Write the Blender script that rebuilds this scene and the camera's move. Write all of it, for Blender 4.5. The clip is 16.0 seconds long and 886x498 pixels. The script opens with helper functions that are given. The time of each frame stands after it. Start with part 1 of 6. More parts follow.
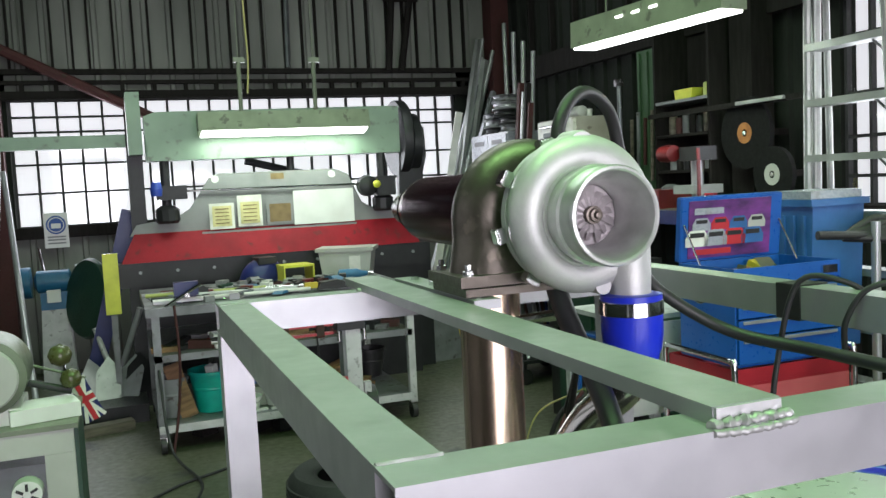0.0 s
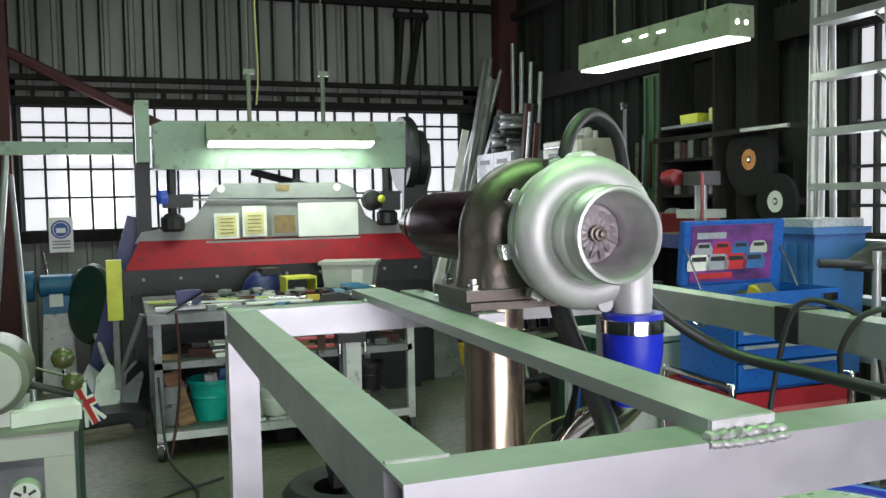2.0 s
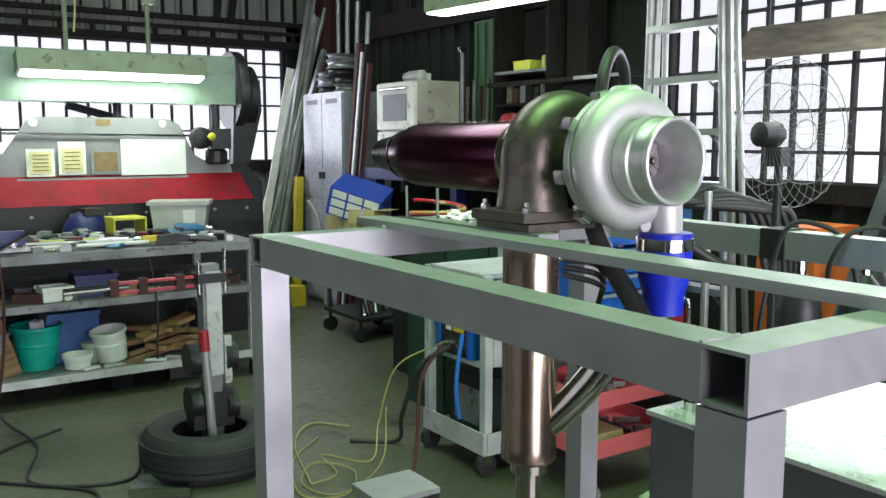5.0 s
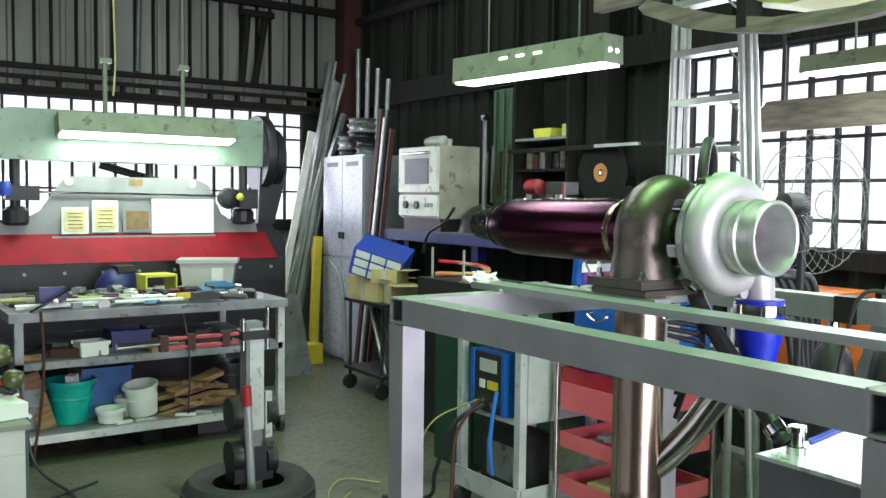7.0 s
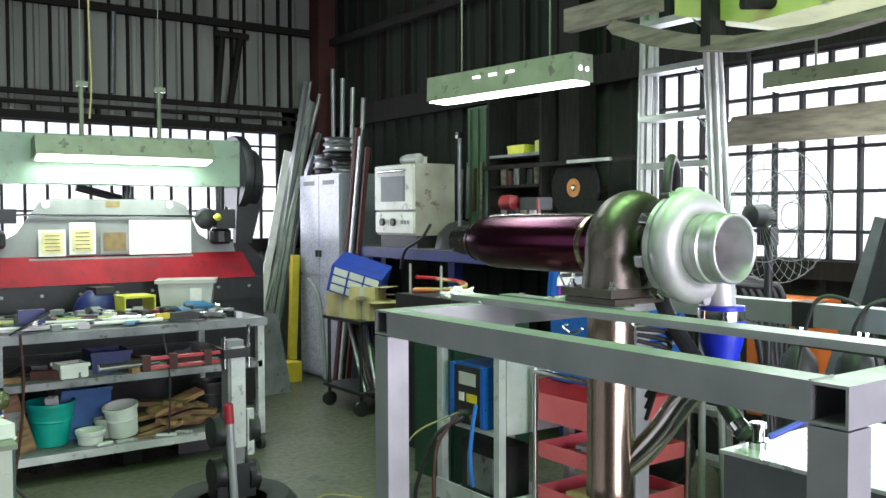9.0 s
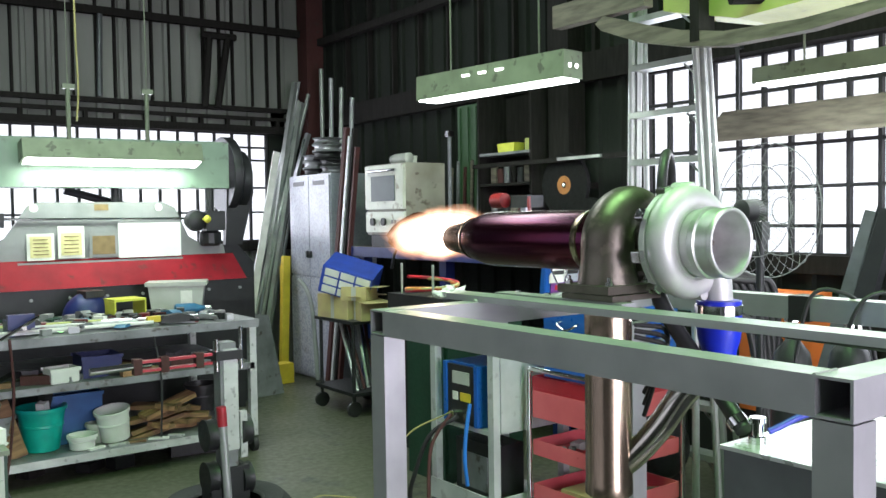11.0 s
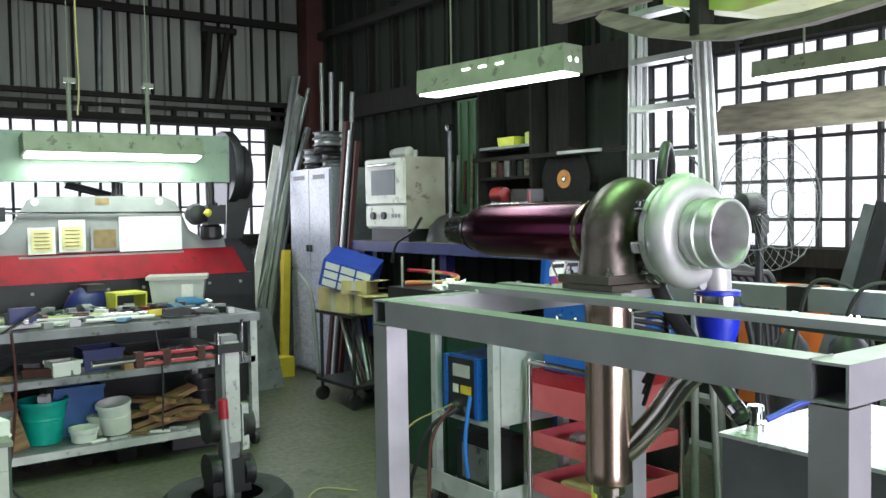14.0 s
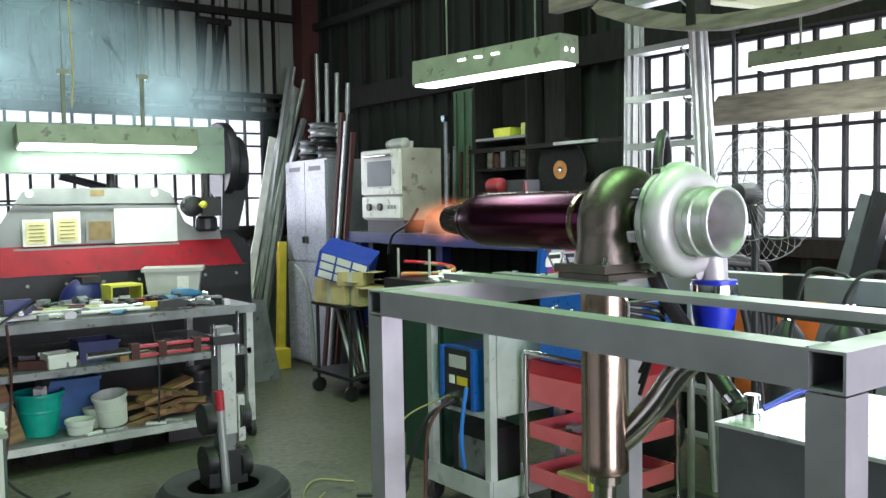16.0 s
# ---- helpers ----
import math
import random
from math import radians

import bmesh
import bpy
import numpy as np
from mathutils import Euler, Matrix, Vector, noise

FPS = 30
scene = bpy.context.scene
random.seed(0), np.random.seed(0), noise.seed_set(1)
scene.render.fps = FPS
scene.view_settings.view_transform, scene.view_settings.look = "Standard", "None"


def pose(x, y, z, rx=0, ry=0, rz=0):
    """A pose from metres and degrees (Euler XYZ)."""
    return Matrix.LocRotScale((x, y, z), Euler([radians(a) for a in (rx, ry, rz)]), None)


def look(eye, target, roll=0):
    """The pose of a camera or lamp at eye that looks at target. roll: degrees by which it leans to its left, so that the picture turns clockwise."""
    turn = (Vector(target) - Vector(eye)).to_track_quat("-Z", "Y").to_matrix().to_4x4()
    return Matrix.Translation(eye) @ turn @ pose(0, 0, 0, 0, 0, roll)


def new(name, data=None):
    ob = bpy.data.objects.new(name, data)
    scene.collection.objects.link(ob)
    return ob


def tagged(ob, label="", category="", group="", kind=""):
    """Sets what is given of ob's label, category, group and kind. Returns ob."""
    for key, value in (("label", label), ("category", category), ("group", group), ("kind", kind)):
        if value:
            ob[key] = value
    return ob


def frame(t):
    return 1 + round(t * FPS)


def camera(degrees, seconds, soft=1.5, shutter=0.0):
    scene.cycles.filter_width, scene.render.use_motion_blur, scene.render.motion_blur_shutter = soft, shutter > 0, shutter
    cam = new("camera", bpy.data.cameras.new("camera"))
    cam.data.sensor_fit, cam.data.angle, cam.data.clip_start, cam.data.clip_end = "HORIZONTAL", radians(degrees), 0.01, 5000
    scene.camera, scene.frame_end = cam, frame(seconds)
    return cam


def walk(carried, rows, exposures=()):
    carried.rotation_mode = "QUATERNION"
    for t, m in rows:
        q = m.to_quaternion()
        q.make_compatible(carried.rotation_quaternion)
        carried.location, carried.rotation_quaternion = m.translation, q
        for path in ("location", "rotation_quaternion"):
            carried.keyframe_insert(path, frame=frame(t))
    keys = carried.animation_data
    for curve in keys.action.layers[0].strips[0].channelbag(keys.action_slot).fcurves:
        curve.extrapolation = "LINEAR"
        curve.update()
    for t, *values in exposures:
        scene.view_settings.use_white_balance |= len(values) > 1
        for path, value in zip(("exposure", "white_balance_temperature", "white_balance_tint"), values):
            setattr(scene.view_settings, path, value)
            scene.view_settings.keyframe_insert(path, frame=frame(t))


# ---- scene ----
cam = camera(53.7, 16.0)
PATH = [
    (0, (-0.119, -0.405, 1.51), (0.576, 1.464, 1.354), -2.9),
    (0.5, (-0.121, -0.412, 1.51), (0.583, 1.454, 1.369), -2.4),
    (1, (-0.127, -0.42, 1.51), (0.58, 1.446, 1.379), -1.6),
    (1.5, (-0.131, -0.423, 1.509), (0.564, 1.449, 1.391), -1.3),
    (2, (-0.133, -0.425, 1.508), (0.56, 1.447, 1.391), -1.1),
    (2.5, (-0.134, -0.428, 1.508), (0.56, 1.444, 1.387), -0.9),
    (3, (-0.144, -0.43, 1.506), (0.553, 1.44, 1.378), -0.6),
    (3.5, (-0.204, -0.439, 1.503), (0.631, 1.371, 1.341), -0.7),
    (3.7, (-0.259, -0.458, 1.511), (0.698, 1.287, 1.316), -1.3),
    (5.8, (-0.559, -0.207, 1.481), (0.603, 1.399, 1.214), -0.5),
    (6, (-0.603, -0.19, 1.483), (0.582, 1.399, 1.214), -0.8),
    (6.5, (-0.658, -0.251, 1.501), (0.403, 1.433, 1.307), -0.6),
    (7, (-0.699, -0.36, 1.514), (0.422, 1.292, 1.4), 0.7),
    (7.5, (-0.756, -0.436, 1.52), (0.332, 1.24, 1.439), -0.5),
    (8, (-0.766, -0.454, 1.518), (0.37, 1.191, 1.463), -0.4),
    (8.5, (-0.751, -0.433, 1.516), (0.411, 1.193, 1.443), -0.0),
    (11, (-0.752, -0.407, 1.513), (0.434, 1.202, 1.435), -0.9),
    (11.5, (-0.758, -0.417, 1.512), (0.425, 1.195, 1.444), -0.7),
    (12, (-0.767, -0.423, 1.51), (0.419, 1.187, 1.443), -0.7),
    (12.5, (-0.77, -0.425, 1.508), (0.411, 1.188, 1.436), -0.7),
    (13, (-0.768, -0.421, 1.508), (0.413, 1.191, 1.427), -0.8),
    (13.5, (-0.766, -0.419, 1.508), (0.418, 1.191, 1.423), -0.8),
    (14, (-0.764, -0.417, 1.507), (0.422, 1.191, 1.417), -0.9),
    (14.5, (-0.766, -0.416, 1.506), (0.423, 1.189, 1.41), -1.1),
    (15, (-0.762, -0.414, 1.505), (0.429, 1.19, 1.404), -1.2),
    (15.5, (-0.758, -0.411, 1.505), (0.433, 1.192, 1.397), -1.2),
    (16, (-0.758, -0.412, 1.503), (0.434, 1.191, 1.394), -1.0),
]
walk(cam, [(t, look(eye, target, roll)) for t, eye, target, roll in PATH], exposures=[(0, -0.34, 6400, 14), (3.7, -0.36, 6400, 14), (5.8, 0.07, 6200, 18), (6.3, 0.11, 6200, 18), (7, 0.19, 6200, 17), (12, 0.18, 6200, 17), (13.5, 0.11, 6200, 17), (15, 0.15, 6200, 17), (16, 0.12, 6200, 18)])

# ---------------------------------------------------------------- world and lights
world = bpy.data.worlds.new("world")
scene.world = world
world.use_nodes = True
sky = world.node_tree.nodes.new("ShaderNodeTexSky")
sky.sky_type, sky.sun_disc = "NISHITA", False
sky.sun_elevation, sky.sun_rotation = radians(40), radians(200)
world.node_tree.links.new(sky.outputs[0], world.node_tree.nodes["Background"].inputs[0])
world.node_tree.nodes["Background"].inputs[1].default_value = 0.12


def area(name, m, sx, sy, power, color):
    d = bpy.data.lights.new(name, "AREA")
    d.shape, d.size, d.size_y, d.energy, d.color = "RECTANGLE", sx, sy, power, color
    ob = new(name, d)
    ob.matrix_world = m
    return ob


sun = bpy.data.lights.new("sun", "SUN")
sun.energy, sun.angle, sun.color = 1.0, radians(10), (1, 0.96, 0.9)
new("sun", sun).matrix_world = pose(0, 0, 8, 50, 0, 160)
# daylight through the two window bands
area("daylight_back", pose(1.1, 7.86, 1.82, -90, 0, 0), 4.0, 1.0, 70, (0.92, 0.96, 1.0))
area("daylight_side", pose(3.66, 1.6, 1.85, -90, 0, -90), 3.4, 1.1, 50, (0.92, 0.96, 1.0))
# added fill lamps with no opening there: from the left and behind the camera
area("fill_left", pose(-3.4, 2.0, 2.2, -90, 0, 90), 5.0, 2.2, 30, (0.93, 0.95, 1.0))
area("fill_behind_camera", pose(0.6, -3.9, 1.6, 90, 0, 0), 3.6, 2.4, 345, (0.98, 0.94, 1.0))
# added overhead fills: an assumed, unseen source for the light on upward faces
area("overhead_fill_front", pose(0.4, 0.3, 4.66), 3.0, 1.2, 170, (0.42, 1.0, 0.34))
area("overhead_fill_rear", pose(0.6, 4.2, 4.66), 3.0, 1.2, 128, (0.88, 1.0, 0.90))

# ---------------------------------------------------------------- materials


def mat(name, color, rough=0.6, metal=0.0, color2=None, scale=6.0, bump=0.0, bscale=60.0, spec=0.5, wear=None, stretch=(1, 1, 1), detail=6.0, lo=0.35, hi=0.7, rvar=0.15, alpha=None, island=0.0):
    m = bpy.data.materials.new(name)
    m.use_nodes = True
    nt = m.node_tree
    n, l = nt.nodes, nt.links
    b = n["Principled BSDF"]
    b.inputs["Roughness"].default_value, b.inputs["Metallic"].default_value = rough, metal
    b.inputs["Specular IOR Level"].default_value = spec
    tc = n.new("ShaderNodeTexCoord")
    mp = n.new("ShaderNodeMapping")
    mp.inputs["Scale"].default_value = stretch
    l.new(tc.outputs["Object"], mp.inputs[0])
    big = n.new("ShaderNodeTexNoise")
    big.inputs["Scale"].default_value, big.inputs["Detail"].default_value = scale, detail
    l.new(mp.outputs[0], big.inputs[0])
    ramp = n.new("ShaderNodeMapRange")
    ramp.inputs[1].default_value, ramp.inputs[2].default_value = lo, hi
    l.new(big.outputs[0], ramp.inputs[0])
    mix = n.new("ShaderNodeMix")
    mix.data_type = "RGBA"
    c2 = color2 or tuple(c * 0.72 for c in color)
    mix.inputs["A"].default_value, mix.inputs["B"].default_value = (*color, 1), (*c2, 1)
    l.new(ramp.outputs[0], mix.inputs[0])
    out = mix.outputs["Result"]
    fine = n.new("ShaderNodeTexNoise")
    fine.inputs["Scale"].default_value, fine.inputs["Detail"].default_value = bscale, 4
    l.new(mp.outputs[0], fine.inputs[0])
    if wear:
        wr = n.new("ShaderNodeMapRange")
        wr.inputs[1].default_value, wr.inputs[2].default_value = 0.6, 0.68
        wn = n.new("ShaderNodeTexNoise")
        wn.inputs["Scale"].default_value, wn.inputs["Detail"].default_value = scale * 2.7, 9
        l.new(tc.outputs["Object"], wn.inputs[0])
        l.new(wn.outputs[0], wr.inputs[0])
        m2 = n.new("ShaderNodeMix")
        m2.data_type = "RGBA"
        m2.inputs["B"].default_value = (*wear, 1)
        l.new(wr.outputs[0], m2.inputs[0])
        l.new(out, m2.inputs["A"])
        out = m2.outputs["Result"]
    if island:
        oi = n.new("ShaderNodeObjectInfo")
        hv = n.new("ShaderNodeHueSaturation")
        vr = n.new("ShaderNodeMapRange")
        vr.inputs[3].default_value, vr.inputs[4].default_value = 1 - island, 1 + island
        l.new(oi.outputs["Random"], vr.inputs[0])
        l.new(vr.outputs[0], hv.inputs["Value"])
        l.new(out, hv.inputs["Color"])
        out = hv.outputs[0]
    l.new(out, b.inputs["Base Color"])
    rr = n.new("ShaderNodeMapRange")
    rr.inputs[3].default_value, rr.inputs[4].default_value = max(0.03, rough - rvar), min(1, rough + rvar)
    l.new(fine.outputs[0], rr.inputs[0])
    l.new(rr.outputs[0], b.inputs["Roughness"])
    if bump:
        bp = n.new("ShaderNodeBump")
        bp.inputs["Strength"].default_value, bp.inputs["Distance"].default_value = bump, 0.004
        l.new(fine.outputs[0], bp.inputs["Height"])
        l.new(bp.outputs[0], b.inputs["Normal"])
    if alpha is not None:
        b.inputs["Alpha"].default_value = alpha
    return m


def glow(name, color, strength):
    m = bpy.data.materials.new(name)
    m.use_nodes = True
    b = m.node_tree.nodes["Principled BSDF"]
    b.inputs["Base Color"].default_value = (0.8, 0.8, 0.8, 1)
    b.inputs["Emission Color"].default_value = (*color, 1)
    b.inputs["Emission Strength"].default_value = strength
    return m


def pane_mat(name):
    m = bpy.data.materials.new(name)
    m.use_nodes = True
    nt = m.node_tree
    nt.nodes.remove(nt.nodes["Principled BSDF"])
    t = nt.nodes.new("ShaderNodeBsdfTransparent")
    g = nt.nodes.new("ShaderNodeBsdfGlossy")
    g.inputs["Roughness"].default_value = 0.05
    x = nt.nodes.new("ShaderNodeMixShader")
    x.inputs[0].default_value = 0.06
    nt.links.new(t.outputs[0], x.inputs[1])
    nt.links.new(g.outputs[0], x.inputs[2])
    nt.links.new(x.outputs[0], nt.nodes["Material Output"].inputs[0])
    return m


M = dict(
    floor=mat("painted_concrete", (0.056, 0.064, 0.036), 0.40, color2=(0.108, 0.107, 0.078), scale=1.3, bump=0.15, bscale=25, wear=(0.036, 0.040, 0.034), rvar=0.25),
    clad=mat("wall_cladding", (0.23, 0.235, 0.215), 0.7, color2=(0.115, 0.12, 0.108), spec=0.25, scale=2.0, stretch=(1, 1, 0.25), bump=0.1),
    # the same cladding in near-black: shade of the unlit walls put into the colour
    clad_shade=mat("shaded_wall_cladding", (0.016, 0.019, 0.015), 0.8, spec=0.15, color2=(0.010, 0.012, 0.010), scale=2.0, stretch=(1, 1, 0.3), bump=0.1),
    roof=mat("roof_sheet", (0.02, 0.022, 0.02), 0.8, spec=0.15, scale=1.5),
    frp=mat("green_sheet", (0.35, 0.6, 0.35), 0.5),
    timber=mat("dark_timber", (0.018, 0.016, 0.015), 0.85, spec=0.15, color2=(0.010, 0.009, 0.008), scale=5, stretch=(8, 8, 1), bump=0.3),
    redsteel=mat("red_oxide_steel", (0.06, 0.014, 0.013), 0.75, scale=5, wear=(0.04, 0.02, 0.015)),
    winbar=mat("window_steel", (0.02, 0.02, 0.022), 0.6),
    pane=pane_mat("window_glass"),
    outside=glow("bright_sky", (0.96, 0.98, 1.0), 1.1),
    tube=glow("lit_tube", (0.95, 1.0, 0.92), 7.0),
    shs=mat("mill_steel", (0.40, 0.40, 0.42), 0.36, 0.45, color2=(0.31, 0.315, 0.33), scale=14, bump=0.05, bscale=55, rvar=0.14, detail=9, lo=0.3, hi=0.8),
    shsdark=mat("dark_mill_steel", (0.16, 0.17, 0.18), 0.5, 0.6, color2=(0.10, 0.11, 0.11), scale=7, bump=0.05),
    weldm=mat("weld_bead", (0.40, 0.40, 0.40), 0.5, 0.5, scale=60, bump=0.5, bscale=120),
    cut=mat("sawn_steel", (0.50, 0.50, 0.51), 0.5, 0.35, scale=40, bump=0.2, bscale=220),
    black=mat("black_hollow", (0.01, 0.01, 0.01), 0.8),
    alu=mat("cast_aluminium", (0.52, 0.52, 0.51), 0.5, 0.45, color2=(0.42, 0.42, 0.43), scale=20, bump=0.10, bscale=260, rvar=0.1),
    alum=mat("machined_aluminium", (0.62, 0.63, 0.62), 0.38, 0.7, scale=30, bump=0.02, rvar=0.06),
    iron=mat("heat_stained_iron", (0.135, 0.115, 0.10), 0.40, 0.75, color2=(0.07, 0.06, 0.05), scale=14, bump=0.15, bscale=150, wear=(0.17, 0.14, 0.12)),
    # heat tint; the stretched second colour also paints lengthwise streak reflections
    purple=mat("heat_tint_sheen_steel", (0.095, 0.011, 0.024), 0.22, 0.9, color2=(0.050, 0.012, 0.040), scale=3, stretch=(7, 0.8, 7), rvar=0.05),
    nozzle=mat("burnt_steel", (0.10, 0.085, 0.085), 0.25, 0.9, color2=(0.05, 0.04, 0.045), scale=12, stretch=(6, 1, 6), rvar=0.08),
    straw=mat("straw_tinted_stainless", (0.40, 0.32, 0.25), 0.25, 0.95, color2=(0.27, 0.20, 0.14), scale=7, stretch=(1, 1, 0.3), rvar=0.05),
    stain=mat("stainless_tube", (0.55, 0.53, 0.5), 0.17, 1.0, color2=(0.42, 0.39, 0.34), scale=8, rvar=0.06),
    chrome=mat("chrome", (0.75, 0.75, 0.76), 0.12, 1.0, rvar=0.05),
    bluehose=mat("blue_silicone", (0.012, 0.03, 0.55), 0.35, color2=(0.01, 0.02, 0.42), scale=15),
    rubber=mat("black_rubber", (0.018, 0.018, 0.019), 0.5, scale=20, rvar=0.1),
    tyre=mat("tyre_rubber", (0.022, 0.024, 0.024), 0.7, scale=10, bump=0.3, bscale=80),
    pgreen=mat("press_green", (0.21, 0.30, 0.22), 0.45, color2=(0.165, 0.24, 0.18), scale=4, bump=0.05, wear=(0.13, 0.16, 0.13)),
    pgrey=mat("press_grey", (0.25, 0.255, 0.26), 0.5, color2=(0.18, 0.185, 0.19), scale=5, bump=0.05),
    pred=mat("press_red", (0.25, 0.004, 0.013), 0.6, color2=(0.17, 0.003, 0.010), spec=0.25, scale=5, wear=(0.13, 0.012, 0.014)),
    pdark=mat("oily_iron", (0.028, 0.029, 0.031), 0.45, 0.4, scale=8, bump=0.1),
    white=mat("white_enamel", (0.70, 0.71, 0.69), 0.4, color2=(0.6, 0.61, 0.58), scale=6),
    paper=mat("paper", (0.75, 0.75, 0.7), 0.8, scale=8),
    yellow=mat("yellow_print", (0.72, 0.66, 0.33), 0.7, scale=10),
    brown=mat("brown_plate", (0.22, 0.15, 0.06), 0.5, scale=20),
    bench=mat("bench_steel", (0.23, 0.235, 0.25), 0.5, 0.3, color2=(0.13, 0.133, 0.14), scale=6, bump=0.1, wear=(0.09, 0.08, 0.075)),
    benchlight=mat("pale_bench_steel", (0.52, 0.53, 0.53), 0.5, 0.3, scale=9, wear=(0.25, 0.25, 0.25)),
    locker=mat("locker_grey", (0.34, 0.35, 0.41), 0.28, color2=(0.29, 0.30, 0.35), scale=3, wear=(0.28, 0.28, 0.3)),
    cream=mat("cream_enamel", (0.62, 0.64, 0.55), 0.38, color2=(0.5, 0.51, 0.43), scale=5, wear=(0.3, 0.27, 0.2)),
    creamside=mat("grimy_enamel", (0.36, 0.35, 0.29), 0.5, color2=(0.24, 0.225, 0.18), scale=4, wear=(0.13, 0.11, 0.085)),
    glassdark=mat("oven_glass", (0.075, 0.095, 0.10), 0.4, rvar=0.05, spec=0.3),
    bluep=mat("blue_enamel", (0.012, 0.10, 0.42), 0.32, color2=(0.01, 0.08, 0.34), scale=6),
    bluec=mat("blue_plastic", (0.03, 0.07, 0.42), 0.45, scale=9),
    bluedk=mat("navy_paint", (0.012, 0.022, 0.12), 0.4, scale=8),
    bluebin=mat("bin_blue", (0.03, 0.13, 0.36), 0.5, scale=8),
    redtray=mat("red_tray", (0.42, 0.02, 0.035), 0.4, scale=8),
    pinktray=mat("faded_red_tray", (0.62, 0.12, 0.14), 0.45, color2=(0.55, 0.09, 0.11), scale=6),
    teal=mat("teal_plastic", (0.0, 0.36, 0.30), 0.4, scale=9),
    tub=mat("milky_plastic", (0.42, 0.43, 0.40), 0.4, color2=(0.34, 0.35, 0.32), scale=6),
    card=mat("cardboard", (0.46, 0.40, 0.17), 0.85, color2=(0.34, 0.27, 0.15), scale=6, bump=0.1),
    wood=mat("raw_timber", (0.32, 0.18, 0.085), 0.75, color2=(0.11, 0.06, 0.03), scale=6, stretch=(1, 6, 6), bump=0.2, island=0.35),
    yplast=mat("yellow_plastic", (0.62, 0.62, 0.06), 0.45, scale=9),
    ypaint=mat("yellow_paint", (0.62, 0.47, 0.03), 0.5, scale=9),
    orange=mat("orange_paint", (0.62, 0.16, 0.03), 0.5, scale=6, color2=(0.5, 0.12, 0.02)),
    discorange=mat("disc_paper", (0.36, 0.15, 0.04), 0.8, color2=(0.26, 0.10, 0.03), scale=30),
    cartgrey=mat("pale_cart_paint", (0.44, 0.45, 0.46), 0.45, color2=(0.32, 0.33, 0.34), scale=6, wear=(0.3, 0.3, 0.3), bump=0.05),
    ladder=mat("ladder_aluminium", (0.42, 0.44, 0.42), 0.4, 0.6, scale=8, bump=0.05, bscale=90, wear=(0.4, 0.4, 0.4)),
    discs=mat("abrasive_disc", (0.012, 0.012, 0.012), 0.9, spec=0.1, scale=30),
    cable=mat("cable_black", (0.02, 0.02, 0.022), 0.55),
    cableg=mat("cable_yellow", (0.34, 0.32, 0.12), 0.5),
    cableo=mat("cable_orange", (0.55, 0.2, 0.05), 0.5),
    cableb=mat("cable_blue", (0.02, 0.18, 0.6), 0.4),
    hosep=mat("blue_line", (0.03, 0.04, 0.42), 0.35),
    yelgreen=mat("yellow_green_tone", (0.46, 0.50, 0.14), 0.5, scale=4, wear=(0.25, 0.25, 0.12)),
    weathered=mat("weathered_wood", (0.17, 0.145, 0.115), 0.8, color2=(0.075, 0.065, 0.05), scale=6, stretch=(1, 1, 6), bump=0.4),
    grinder=mat("machine_blue", (0.02, 0.14, 0.28), 0.4, scale=9),
    dkgreen=mat("dark_green_paint", (0.012, 0.05, 0.03), 0.5, scale=6),
    lgreen=mat("lathe_green", (0.16, 0.19, 0.13), 0.4, color2=(0.10, 0.12, 0.085), scale=6),
    greenpanel=mat("green_door_paint", (0.05, 0.11, 0.05), 0.6, scale=3, stretch=(1, 6, 1)),
    signb=mat("sign_blue", (0.02, 0.08, 0.32), 0.5),
    flagr=mat("flag_red", (0.5, 0.02, 0.03), 0.7),
    flagb=mat("flag_blue", (0.01, 0.015, 0.12), 0.7),
    poster=mat("poster_print", (0.22, 0.05, 0.28), 0.35, color2=(0.02, 0.015, 0.05), scale=7, stretch=(1, 1, 2)),
    olive=mat("olive_paint", (0.07, 0.075, 0.025), 0.3, scale=8),
    housing=mat("lamp_housing", (0.20, 0.25, 0.16), 0.45, color2=(0.14, 0.175, 0.11), wear=(0.09, 0.10, 0.07), scale=7),
    redsteel2=mat("red_machine_paint", (0.15, 0.010, 0.012), 0.4, scale=9),
    ragm=mat("rag_cloth", (0.45, 0.55, 0.45), 0.9, scale=14, bump=0.3),
    vane=mat("impeller_vane", (0.30, 0.27, 0.28), 0.5, 0.3, scale=60),
    tan=mat("tank_top", (0.78, 0.79, 0.79), 0.3, 0.6, color2=(0.62, 0.63, 0.63), scale=6),
)

# ---------------------------------------------------------------- mesh helpers


def mesh(bm, name):
    bmesh.ops.recalc_face_normals(bm, faces=bm.faces)
    me = bpy.data.meshes.new(name)
    bm.to_mesh(me)
    bm.free()
    return me


def part(name, bm, material, parent=None, label="", smooth=None, bevel=0.0):
    if bevel:
        bmesh.ops.bevel(bm, geom=[e for e in bm.edges if e.is_manifold and e.calc_face_angle(0) > 0.6], offset=bevel, segments=2, affect="EDGES", clamp_overlap=True)
    me = mesh(bm, name)
    me.materials.append(M[material])
    ob = new(name, me)
    if smooth is not None:
        for p in me.polygons:
            p.use_smooth = True
        me.set_sharp_from_angle(angle=radians(smooth))
    if parent:
        ob.parent = parent
    if label:
        ob["label"] = label
    return ob


def thing(name, m=Matrix(), label="", category="", group="", kind=""):
    ob = new(name)
    ob.empty_display_size = 0.05
    ob.matrix_world = m
    return tagged(ob, label, category, group, kind)


